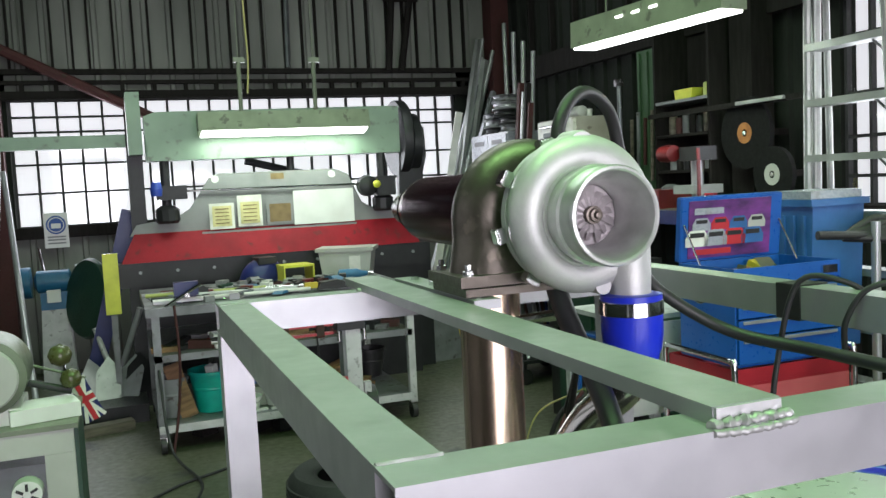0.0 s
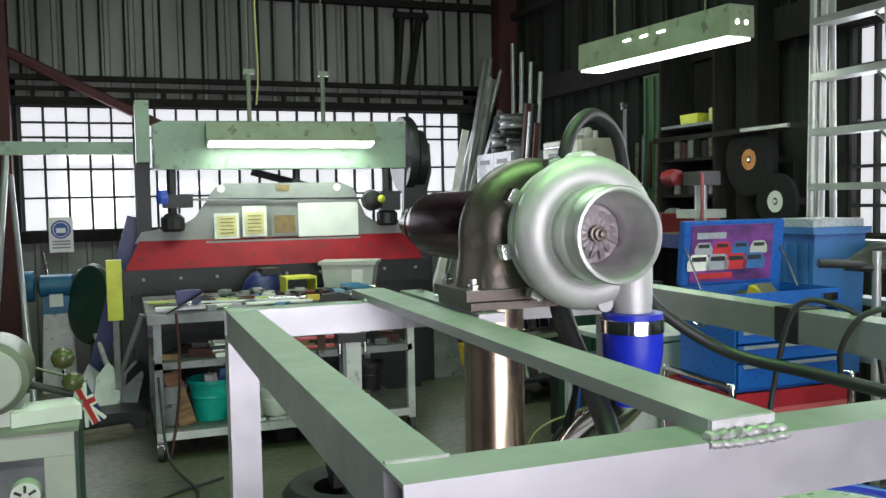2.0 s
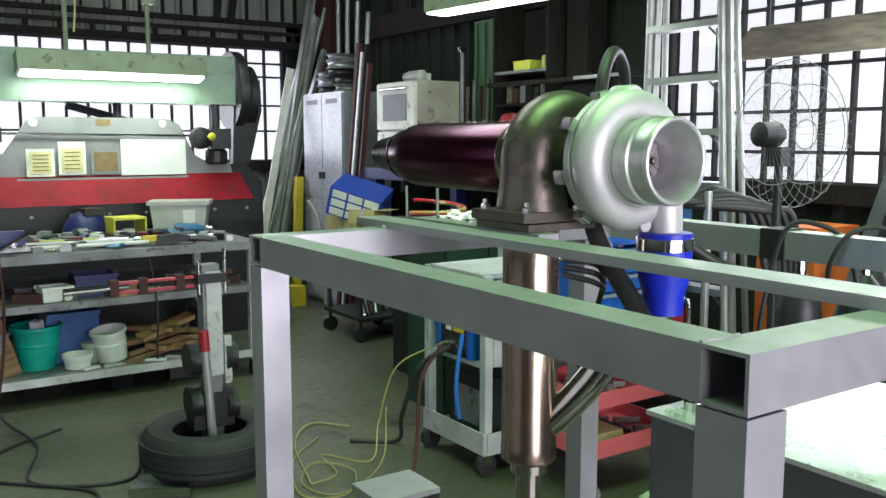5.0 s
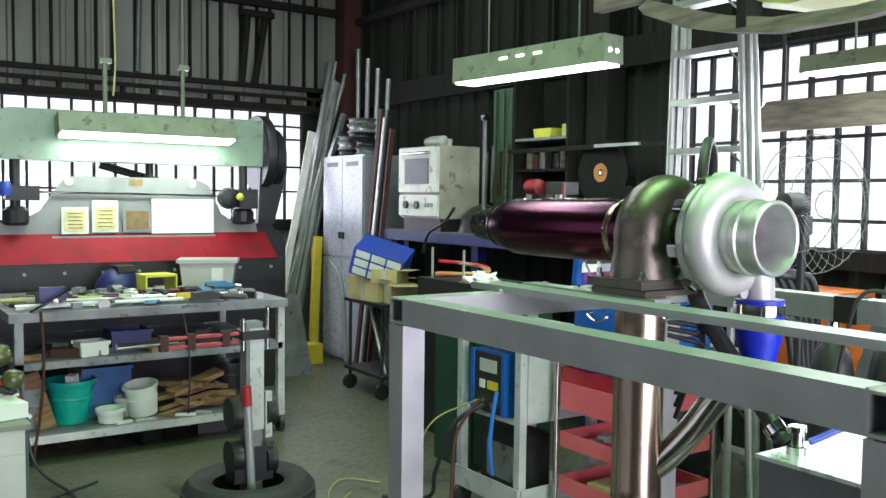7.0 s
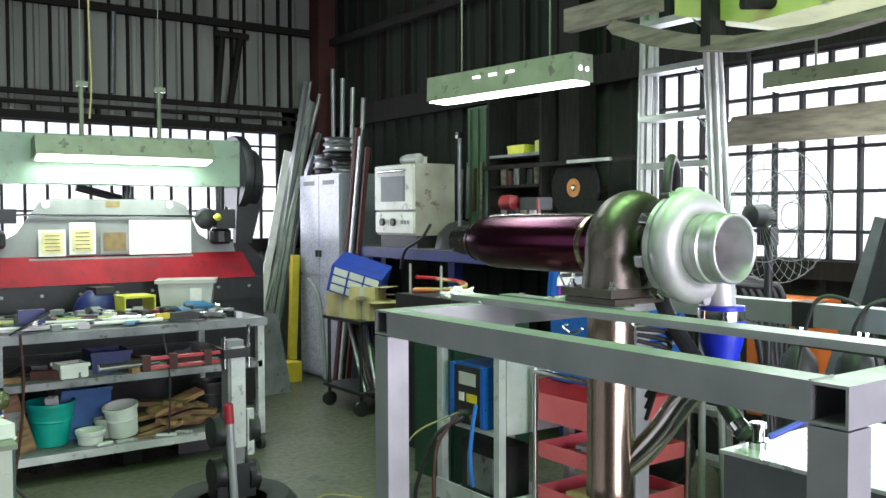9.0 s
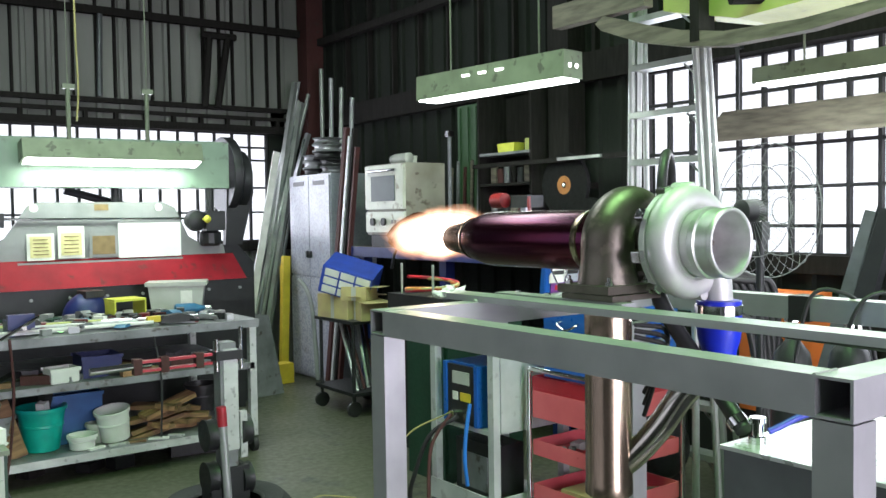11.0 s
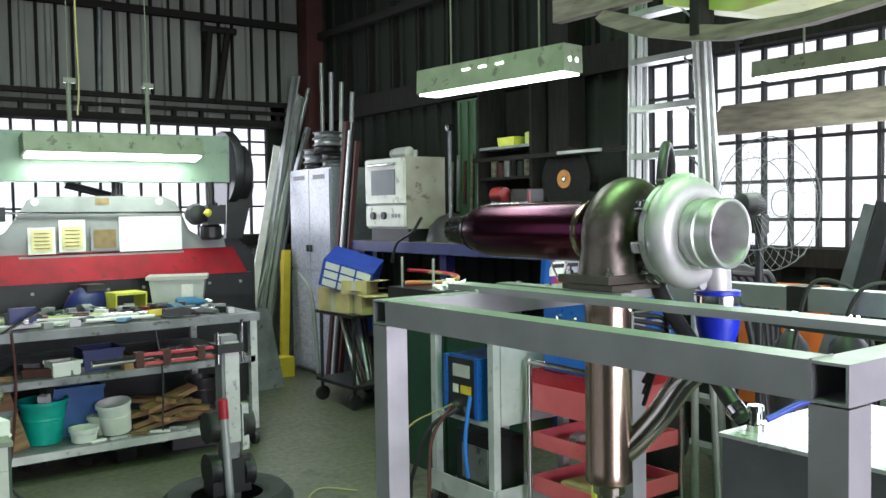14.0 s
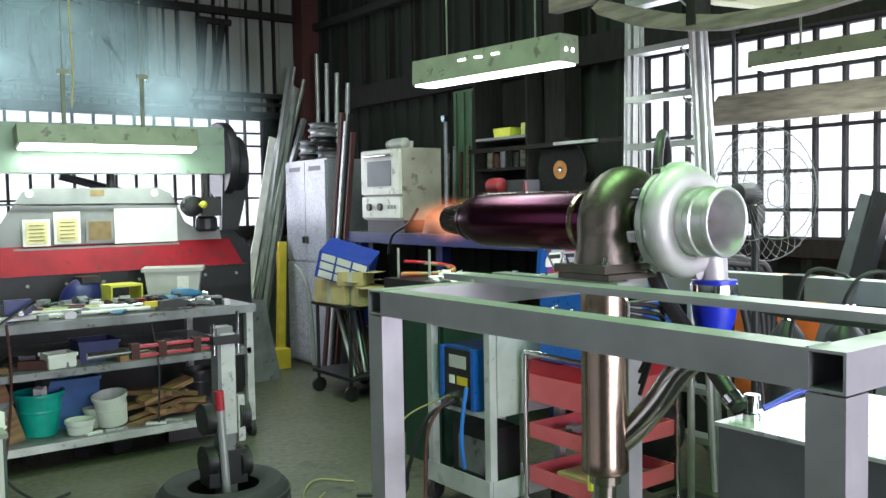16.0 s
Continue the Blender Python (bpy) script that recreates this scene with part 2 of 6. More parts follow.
def box(x0, y0, z0, x1, y1, z1, bm=None, m=None):
    bm = bm or bmesh.new()
    vs = [bm.verts.new(c) for c in ((x0, y0, z0), (x1, y0, z0), (x1, y1, z0), (x0, y1, z0), (x0, y0, z1), (x1, y0, z1), (x1, y1, z1), (x0, y1, z1))]
    for f in ((0, 3, 2, 1), (4, 5, 6, 7), (0, 1, 5, 4), (1, 2, 6, 5), (2, 3, 7, 6), (3, 0, 4, 7)):
        bm.faces.new([vs[i] for i in f])
    if m is not None:
        bmesh.ops.transform(bm, matrix=m, verts=vs)
    return bm


def prism(pts, axis, a, b, bm=None):
    """A flat outline pushed out along one axis from a to b."""
    bm = bm or bmesh.new()
    put = {"x": lambda p, v: (v, p[0], p[1]), "y": lambda p, v: (p[0], v, p[1]), "z": lambda p, v: (p[0], p[1], v)}[axis]
    lo = [bm.verts.new(put(p, a)) for p in pts]
    hi = [bm.verts.new(put(p, b)) for p in pts]
    bm.faces.new(lo[::-1])
    bm.faces.new(hi)
    n = len(pts)
    for i in range(n):
        bm.faces.new((lo[i], lo[(i + 1) % n], hi[(i + 1) % n], hi[i]))
    return bm


def sweep(pts, radii, seg=16, bm=None, cap=True, closed=False):
    """A round tube along points; radii: one number or one for each point."""
    bm = bm or bmesh.new()
    P = [Vector(p) for p in pts]
    R = radii if isinstance(radii, (list, tuple)) else [radii] * len(P)
    up, rings = None, []
    for i, p in enumerate(P):
        d = (P[min(i + 1, len(P) - 1)] - P[max(i - 1, 0)]).normalized()
        if up is None:
            up = d.orthogonal().normalized()
        up = (up - d * up.dot(d)).normalized()
        s = d.cross(up)
        rings.append([bm.verts.new(p + R[i] * (math.cos(2 * math.pi * k / seg) * up + math.sin(2 * math.pi * k / seg) * s)) for k in range(seg)])
    for a, b in zip(rings, rings[1:]):
        for k in range(seg):
            bm.faces.new((a[k], a[(k + 1) % seg], b[(k + 1) % seg], b[k]))
    if cap:
        bm.faces.new(rings[0][::-1])
        bm.faces.new(rings[-1])
    return bm


def rod(a, b, r, seg=14, bm=None):
    return sweep([a, b], r, seg, bm)


def lathe(profile, axis="z", c=(0, 0, 0), seg=40, bm=None, close=False):
    """Turns (radius, along) pairs round an axis through c."""
    bm = bm or bmesh.new()
    rings = []
    for r, h in profile:
        ring = []
        for k in range(seg):
            u, v = r * math.cos(2 * math.pi * k / seg), r * math.sin(2 * math.pi * k / seg)
            q = {"z": (u, v, h), "y": (u, h, v), "x": (h, u, v)}[axis]
            ring.append(bm.verts.new((q[0] + c[0], q[1] + c[1], q[2] + c[2])))
        rings.append(ring)
    if close:
        rings.append(rings[0])
    for a, b in zip(rings, rings[1:]):
        for k in range(seg):
            bm.faces.new((a[k], a[(k + 1) % seg], b[(k + 1) % seg], b[k]))
    if not close:
        for ring in (rings[0], rings[-1]):
            try:
                bm.faces.new(ring)
            except ValueError:
                pass
    return bm


def bez(pts, n=10):
    """A smooth line through points."""
    P = [Vector(p) for p in pts]
    P = [2 * P[0] - P[1]] + P + [2 * P[-1] - P[-2]]
    out = []
    for i in range(1, len(P) - 2):
        a, b, c, d = P[i - 1 : i + 3]
        for k in range(n):
            t = k / n
            out.append(0.5 * (2 * b + (c - a) * t + (2 * a - 5 * b + 4 * c - d) * t * t + (3 * b - a - 3 * c + d) * t**3))
    return out + [P[-2]]


def crumple(rx, ry, rz):
    """A crumpled cloth heap with a flat underside."""
    bm = bmesh.new()
    for v in bmesh.ops.create_icosphere(bm, subdivisions=4, radius=1.0)["verts"]:
        n = v.co.normalized()
        k = 1 + 0.55 * noise.fractal(n * 2.3, 1.0, 2.0, 5)
        v.co = (n.x * rx * k, n.y * ry * k, max(0.0, n.z * k) * rz)
    return bm


def setting(name, bm, material, label="", **k):
    return tagged(part(name, bm, material, **k), label, "", "", "structure")

# ---------------------------------------------------------------- the shed
X0, X1, Y0, Y1, ZC = -3.5, 3.75, -4.0, 7.95, 4.7
setting("floor", box(X0, Y0, -0.12, X1 + 0.2, Y1 + 0.2, 0), "floor", "worn green painted concrete workshop floor")
setting("ceiling", box(X0, Y0, ZC, X1 + 0.2, Y1 + 0.2, ZC + 0.1), "roof", "dark corrugated steel roof sheets")
setting("wall_left", box(X0 - 0.15, Y0, 0, X0, Y1, ZC), "clad_shade", "dark steel clad side wall")
setting("wall_front", box(X0, Y0 - 0.15, 0, X1, Y0, ZC), "clad_shade", "dark steel clad front wall")


def clad(name, along, fixed, a0, a1, z0, z1, material, label, step=0.21):
    """Trapezoid wall sheet with upright ribs standing into the room."""
    bm = bmesh.new()
    line, a = [], a0
    while a < a1:
        for da, d in ((0, 0), (step * 0.72, 0), (step * 0.78, 0.028), (step * 0.94, 0.028)):
            if a + da < a1:
                line.append((a + da, fixed - d))
        a += step
    line += [(a1, fixed), (a1, fixed + 0.12), (a0, fixed + 0.12)]
    if along == "x":
        prism(line, "z", z0, z1, bm)
    else:
        prism([(d, a) for a, d in line], "z", z0, z1, bm)
    return setting(name, bm, material, label)


WB, WT = 1.28, 2.37
clad("wall_back_upper", "x", Y1, X0, X1 + 0.12, 2.385, ZC, "clad", "weathered grey ribbed steel wall cladding")
clad("wall_back_lower", "x", Y1, X0, X1 + 0.12, 0, WB - 0.06, "clad", "weathered grey ribbed steel wall cladding")
clad("wall_right_upper", "y", X1, Y0, Y1, 2.60, ZC, "clad_shade", "ribbed steel wall cladding, shade put into its dark colour")
clad("wall_right_lower", "y", X1, Y0, Y1, 0, WB - 0.06, "clad_shade", "ribbed steel wall cladding, shade put into its dark colour")
clad("wall_right_rear", "y", X1, 3.46, Y1, WB - 0.06, 2.60, "clad_shade", "ribbed steel wall cladding, shade put into its dark colour")
setting("wall_back_end", box(3.2, Y1, WB - 0.06, X1 + 0.12, Y1 + 0.12, 2.6), "clad_shade", "dark wall end beside the window")
setting("wall_back_start", box(X0, Y1, WB - 0.06, -0.92, Y1 + 0.12, 2.6), "clad_shade", "dark wall end beside the window")
setting("lintel_back", box(X0, Y1 - 0.10, WT, X1, Y1 + 0.12, 2.384), "timber", "dark timber beam over the window")
setting("wall_pipe_post", rod((1.50, Y1 - 0.09, 2.64), (1.52, Y1 - 0.09, 3.38), 0.026, 8), "shsdark", "dark steel pipe up the wall")
for z, h, d in ((2.386, 0.055, 0.10), (2.50, 0.035, 0.07), (2.585, 0.045, 0.09)):
    setting("wall_rail", box(X0, Y1 - d, z, X1, Y1 - 0.029, z + h), "timber", "dark horizontal rail over the window")
for i in range(16):
    setting("rail_bracket", box(-0.8 + 0.27 * i, Y1 - 0.082, 2.442, -0.765 + 0.27 * i, Y1 - 0.030, 2.499), "timber", "small dark rail bracket")
for xa, za, xb, zb in ((2.53, 3.29, 2.47, 2.60), (2.72, 3.30, 2.60, 2.60), (2.45, 3.29, 2.80, 3.29)):
    setting("wall_strut", rod((xa, Y1 - 0.14, za), (xb, Y1 - 0.14, zb), 0.034, 6), "timber", "dark steel strut against the wall")
setting("lintel_right", box(X1 - 0.08, Y0, 2.42, X1 + 0.12, Y1 - 0.1, 2.62), "timber", "dark timber beam over the window")
setting("sill_back", box(X0, Y1 - 0.07, WB - 0.10, X1, Y1 + 0.12, WB), "timber", "dark timber window sill")
setting("sill_right", box(X1 - 0.07, Y0, WB - 0.12, X1 + 0.12, 3.46, WB - 0.02), "timber", "dark timber window sill")
for z in (3.38, 4.05):
    setting("girt", box(X0, Y1 - 0.10, z, X1, Y1 - 0.03, z + 0.07), "timber", "dark horizontal steel wall rail")
    setting("girt", box(X1 - 0.10, Y0, z - 0.1, X1 - 0.03, Y1 - 0.1, z - 0.03), "timber", "dark horizontal steel wall rail")
# added dark strips: shade along the cladding ribs, put into their colour
x = X0 + 0.1
k = 0
while x < X1 - 0.3:
    setting("wall_rib", box(x, Y1 - 0.052, 2.641, x + 0.020, Y1 + 0.004, ZC - 0.005), "timber", "dark strip drawn for the shade along a cladding rib")
    x += (0.135, 0.205, 0.165)[k % 3]
    k += 1
for y in [3.0 + 0.42 * i for i in range(11)]:
    setting("wall_rib", box(X1 - 0.05, y, 2.621, X1 + 0.004, y + 0.024, ZC - 0.005), "timber", "dark strip drawn for the shade along a cladding rib")
setting("corner_post", box(X1 - 0.22, Y1 - 0.24, 0, X1 - 0.03, Y1 - 0.035, ZC), "redsteel", "rusty red steel corner column")
setting("column", box(-1.12, Y1 - 0.22, 0, -0.95, Y1 - 0.035, ZC), "redsteel", "rusty red steel wall column")
setting("column", box(X1 - 0.20, 3.95, 0, X1 - 0.035, 4.15, ZC), "timber", "dark steel wall column")
setting("roof_beam", box(X0, 5.4, 4.2, X1, 5.55, ZC - 0.01), "timber", "dark steel roof beam")
setting("brace", rod((-1.05, 7.8, 2.85), (0.35, 7.8, 2.15), 0.045, 8), "redsteel", "rusty red diagonal steel brace")


def window(name, along, fixed, a0, a1, z0, z1, verts, hors, label):
    """A steel window: bars across the opening and one pane for each field."""
    w = thing(name, label=label, kind="structure")
    P = (lambda a, d, z: (a, fixed + d, z)) if along == "x" else (lambda a, d, z: (fixed + d, a, z))

    def bar(n, a, b, c, d, t0, t1):
        p, q = P(a, t0, c), P(b, t1, d)
        return part(n, box(*[min(u, v) for u, v in zip(p, q)], *[max(u, v) for u, v in zip(p, q)]), "winbar", w)

    for a in [a0] + verts + [a1]:
        bar("glazing_bar", a - 0.011, a + 0.011, z0, z1, 0.02, 0.055)
    for z in [z0] + hors + [z1]:
        bar("glazing_bar", a0, a1, z - 0.010, z + 0.010, 0.024, 0.051)
    va, hz = [a0] + verts + [a1], [z0] + hors + [z1]
    for i in range(len(va) - 1):
        for j in range(len(hz) - 1):
            p, q = P(va[i] + 0.011, 0.034, hz[j] + 0.01), P(va[i + 1] - 0.011, 0.038, hz[j + 1] - 0.01)
            o = part("pane", box(*[min(u, v) for u, v in zip(p, q)], *[max(u, v) for u, v in zip(p, q)]), "pane", w)
            o.visible_shadow = False
    return w


def steps(a, b, s):
    n = round((b - a) / s)
    return [a + (b - a) * i / n for i in range(1, n)]


window("window_1", "x", Y1, -0.90, 3.18, WB, WT, steps(-0.90, 3.18, 0.185), [1.57, 1.82, 2.1, 2.23], "long steel framed window band, white with daylight")
window("window_2", "y", X1, 1.05, 3.44, WB - 0.02, 2.42, steps(1.05, 3.44, 0.175), [1.42, 1.64, 1.88, 2.2], "steel framed side window, white with daylight")
window("window_3", "y", X1, -3.8, 0.9, WB - 0.02, 2.42, steps(-3.8, 0.9, 0.36), [1.64, 2.0], "steel framed side window, white with daylight")
setting("wall_right_pier", box(X1, 0.92, WB, X1 + 0.1, 1.03, 2.42), "clad_shade", "dark wall pier between windows")
setting("backdrop_back", box(-2, Y1 + 0.9, 0.4, 4.6, Y1 + 0.92, 3.6), "outside", "bright overcast sky outside")
setting("backdrop_side", box(X1 + 0.9, -4.5, 0.4, X1 + 0.92, 5.5, 3.6), "outside", "bright overcast sky outside")
# unseen sheets added behind the overhead fill lamps
for i, (y, l) in enumerate(((0.3, 1.2), (4.2, 1.2))):
    setting("skylight_sheet", box(-1.1 + i * 0.5, y - 0.6, ZC - 0.022, 1.9 + i * 0.5, y + 0.6, ZC - 0.004), "frp", "added green roof sheet, unseen, above the overhead fill lamps")

# ---------------------------------------------------------------- engine stand
ZT, TW, LY, LX = 1.36, 0.04, 0.817, 0.69


def hollow(a0, a1, axis, u, v, s=TW, wall=0.003):
    """Square hollow section from a0 to a1 along an axis, its low corner at u, v."""
    def sq(o):
        return [(u + o, v + o), (u + s - o, v + o), (u + s - o, v + s - o), (u + o, v + s - o)]
    bm = bmesh.new()
    put = {"x": lambda p, w: (w, p[0], p[1]), "y": lambda p, w: (p[0], w, p[1]), "z": lambda p, w: (p[0], p[1], w)}[axis]
    R = [[bm.verts.new(put(p, w)) for p in sq(o)] for w, o in ((a0, wall), (a0, 0), (a1, 0), (a1, wall))]
    for i in range(4):
        A, B = R[i], R[(i + 1) % 4]
        for k in range(4):
            bm.faces.new((A[k], A[(k + 1) % 4], B[(k + 1) % 4], B[k]))
    return bm


stand = thing("engine_stand", label="raw welded square steel tube stand carrying the engine", category="stand")
part("rail", hollow(0, LX, "x", 0, ZT - TW), "shs", stand, "open ended steel tube rail", bevel=0.0022)
part("rail", hollow(0, LX, "x", LY - TW, ZT - TW), "shs", stand, "open ended steel tube rail", bevel=0.0022)
part("rail", hollow(TW, LY - TW, "y", 0, ZT - TW), "shs", stand, "steel tube rail", bevel=0.0022)
part("rail", hollow(TW, LY - TW, "y", LX - TW, ZT - TW), "shs", stand, "steel tube rail", bevel=0.0022)
for x in (0.0, LX - TW):
    for y in (0.0, LY - TW):
        part("leg", hollow(0.0, ZT - TW - 0.002, "z", x - (0.06 if x > 0.1 and y > 0.1 else 0), y), "shs", stand, bevel=0.0022)
part("cross_bar", box(0.197, 0.010, ZT, 0.246, 0.872, ZT + 0.011), "shs", stand, "flat steel bar welded across the rails", bevel=0.0012)
part("cut_end", box(0.198, 0.0075, ZT + 0.0005, 0.245, 0.0099, ZT + 0.0105), "cut", stand, "bright sawn bar end")
for y in (0.0385, LY - TW - 0.0015):
    part("weld", sweep([(0.001 + 0.0026 * i, y + 0.0006 * math.sin(i * 2.3), ZT) for i in range(16)], 0.0018, 6), "weldm", stand, "ground weld seam", smooth=60)
for i in range(4):
    part("bolt_head", lathe([(0.006, ZT + 0.0131), (0.006, ZT + 0.018)], "z", (0.268, 0.53 + 0.075 * i, 0), 6), "chrome", stand)
part("bracket", box(0.252, 0.50, ZT + 0.002, 0.285, 0.80, ZT + 0.013), "shs", stand, "drilled angle bracket", bevel=0.001)
for y in (0.0, 0.78):
    part("weld", sweep([(0.192 + 0.0021 * i, y + 0.005 + 0.0012 * math.sin(i * 2.1), ZT + 0.0015 + 0.0008 * math.sin(i * 3)) for i in range(28)], [0.0034 + 0.0008 * math.sin(i * 1.3) for i in range(28)], 8), "weldm", stand, "bright weld bead", smooth=60)
part("weld_run", sweep([(0.190 + 0.0022 * i, 0.0 + 0.0006 * math.sin(i * 1.7), ZT - 0.0015 - 0.0012 * math.sin(i * 0.12) + 0.0006 * math.sin(i * 2.9)) for i in range(28)], 0.0024, 8), "weldm", stand, "bright weld bead down the rail face", smooth=60)
part("tape_wrap", hollow(0.43, 0.47, "y", LX - TW - 0.002, ZT - TW - 0.002, TW + 0.004), "rubber", stand, "black tape")
part("lower_rail", hollow(TW, LX - TW, "x", 0.10, 1.0), "shs", stand)
part("lower_rail", hollow(TW, LX - TW, "x", 0.30, 1.0), "shs", stand)

# ---------------------------------------------------------------- turbo and combustor
AX, AZ = 0.366, 1.463
jet = thing("turbo_jet_engine", pose(0, 0.010, 0.001), label="homemade turbo jet engine with stainless combustor on the stand", category="engine")
CX = AX + 0.006
# compressor cover: round body, inlet mouth, scroll
prof = [(0.0495, 0.378), (0.0525, 0.3785), (0.054, 0.381), (0.054, 0.386), (0.0525, 0.388), (0.0525, 0.408), (0.0555, 0.410), (0.0555, 0.420), (0.052, 0.424), (0.052, 0.437)]
inner = [(0.0475, 0.3795), (0.0445, 0.390), (0.0385, 0.408), (0.0345, 0.424), (0.0345, 0.456)]
part("inlet", lathe(prof + [(0.045, 0.457)] + inner[::-1], "y", (CX, 0, AZ), 56, close=True), "alum", jet, "machined bell mouth inlet", smooth=35)
WHEEL = (CX, 0.433, AZ)
wheel = part("compressor_wheel", lathe([(0.0338, 0.005), (0.0338, 0.013), (0.006, 0.009), (0.006, -0.002), (0.020, 0.001)], "y", (0, 0, 0), 48), "vane", jet, "compressor wheel spinning fast", smooth=30)
wheel.matrix_basis = pose(*WHEEL)
for k in range(14):
    bm = bmesh.new()
    ro = 0.033 if k % 2 else 0.029
    c2, s2 = math.cos(0.42), math.sin(0.42)
    v = [bm.verts.new(p) for p in ((0.009, -0.003, 0), (ro, 0.001, 0), (ro * c2, 0.008, ro * s2), (0.009 * c2, 0.004, 0.009 * s2))]
    w = [bm.verts.new(q.co + Vector((0, 0.0005, -0.0008))) for q in v]
    bm.faces.new(v), bm.faces.new(w[::-1])
    for i in range(4):
        bm.faces.new((v[i], w[i], w[(i + 1) % 4], v[(i + 1) % 4]))
    part("blade", bm, "vane", wheel).matrix_basis = Matrix.Rotation(2 * math.pi * k / 14, 4, "Y")
part("shaft_nut", lathe([(0.010, 0.433), (0.010, 0.4245), (0.0075, 0.424), (0.0072, 0.419), (0.0045, 0.4185), (0.004, 0.4135), (0.002, 0.413)], "y", (CX, 0, AZ), 24), "iron", jet)
pts, rad = [], []
for i in range(49):
    f = i / 48
    a = radians(352 * f - 4)
    r = 0.029 - 0.010 * f
    R = 0.0895 - r + 0.002 * (1 - f)
    pts.append((CX + 0.004 + R * math.cos(a), 0.463 - 0.004 * f, AZ + R * math.sin(a)))
    rad.append(r)
part("volute", sweep(pts, rad, 20), "alu", jet, "cast aluminium compressor scroll", smooth=50)
part("compressor_housing", lathe([(0.045, 0.437), (0.056, 0.437), (0.060, 0.442), (0.062, 0.455), (0.079, 0.470), (0.080, 0.477), (0.0835, 0.479), (0.0835, 0.488), (0.079, 0.491), (0.045, 0.492)], "y", (CX, 0, AZ), 56, close=True), "alu", jet, "cast aluminium compressor cover", smooth=35)
for k in range(8):
    a = 2 * math.pi * (k + 0.3) / 8
    part("clamp_lug", box(-0.009, 0.477, -0.006, 0.009, 0.495, 0.006, m=Matrix.Translation((AX + 0.084 * math.cos(a), 0, AZ + 0.084 * math.sin(a))) @ Matrix.Rotation(-a + math.pi / 2, 4, "Y")), "chrome", jet, bevel=0.0015)
part("outlet", sweep(bez([(AX + 0.066, 0.462, AZ - 0.004), (AX + 0.067, 0.458, AZ - 0.03), (AX + 0.064, 0.45, AZ - 0.065), (AX + 0.060, 0.443, AZ - 0.104)]), [0.028 - 0.00017 * i for i in range(31)], 24), "alu", jet, "cast outlet pipe", smooth=50)
part("cover_nub", lathe([(0.016, 0.452), (0.018, 0.456), (0.018, 0.486)], "y", (AX + 0.01, 0, AZ + 0.077), 20), "alu", jet, smooth=35)
part("cover_nub", lathe([(0.010, 0.444), (0.010, 0.47)], "y", (AX + 0.026, 0, AZ - 0.082), 16), "alu", jet, smooth=35)
# bearing housing
part("bearing_housing", lathe([(0.035, 0.489), (0.028, 0.50), (0.028, 0.535), (0.05, 0.545), (0.05, 0.552)], "y", (AX, 0, AZ), 32), "iron", jet, smooth=35)
# turbine scroll with foot
pts, rad = [], []
for i in range(8):
    pts.append((AX - 0.062, 0.566, 1.394 + (AZ - 1.394) * i / 8))
    rad.append(0.049 - 0.006 * min(1, i / 5))
for i in range(40):
    f = i / 39
    a = math.pi - f * radians(300)
    pts.append((AX - 0.006 * (1 - f) + 0.056 * math.cos(a), 0.566, AZ + 0.056 * math.sin(a)))
    rad.append(0.043 - 0.022 * f)
part("turbine_housing", sweep(pts, rad, 24), "iron", jet, "heat stained iron turbine scroll", smooth=50)
part("turbine_core", lathe([(0.05, 0.552), (0.055, 0.56), (0.055, 0.60), (0.05, 0.62), (0.045, 0.625)], "y", (AX, 0, AZ), 40), "iron", jet, smooth=35)
FX, FY = AX - 0.063, 0.566
part("foot_flange", box(FX - 0.058, FY - 0.056, 1.384, FX + 0.056, FY + 0.056, 1.397), "iron", jet, "thick turbine foot flange", bevel=0.002)
part("tube_flange", box(FX - 0.054, FY - 0.06, 1.3735, FX + 0.060, FY + 0.05, 1.3825), "iron", jet, "combustor flange plate", bevel=0.002)
for dx in (-0.044, 0.042):
    for dy in (-0.044, 0.044):
        part("flange_bolt", lathe([(0.007, 1.396), (0.007, 1.403), (0.004, 1.404), (0.004, 1.410)], "z", (FX + dx, FY + dy, 0), 6), "chrome", jet)
# exhaust: long tinted can with a cone
part("exhaust_ring", lathe([(0.044, 0.622), (0.052, 0.624), (0.052, 0.634), (0.046, 0.636)], "y", (AX, 0, AZ), 40), "straw", jet, smooth=35)
part("exhaust_can", lathe([(0.046, 0.632), (0.051, 0.642), (0.0535, 0.655), (0.0535, 0.925), (0.052, 0.942), (0.0412, 0.9845), (0.0392, 0.984), (0.0505, 0.938), (0.0515, 0.66)], "y", (AX, 0, AZ), 56), "purple", jet, "purple and magenta heat tinted exhaust can", smooth=30)
part("can_band", lathe([(0.0515, 0.648), (0.0543, 0.650), (0.0543, 0.660), (0.0536, 0.662)], "y", (AX, 0, AZ), 56), "straw", jet, "straw coloured weld band", smooth=30)
part("nozzle", lathe([(0.0412, 0.985), (0.0425, 0.988), (0.0412, 0.992), (0.0365, 0.998), (0.028, 1.063), (0.0265, 1.063), (0.034, 0.998), (0.038, 0.986)], "y", (AX, 0, AZ), 48), "nozzle", jet, "dark burnt steel nozzle cone", smooth=30)
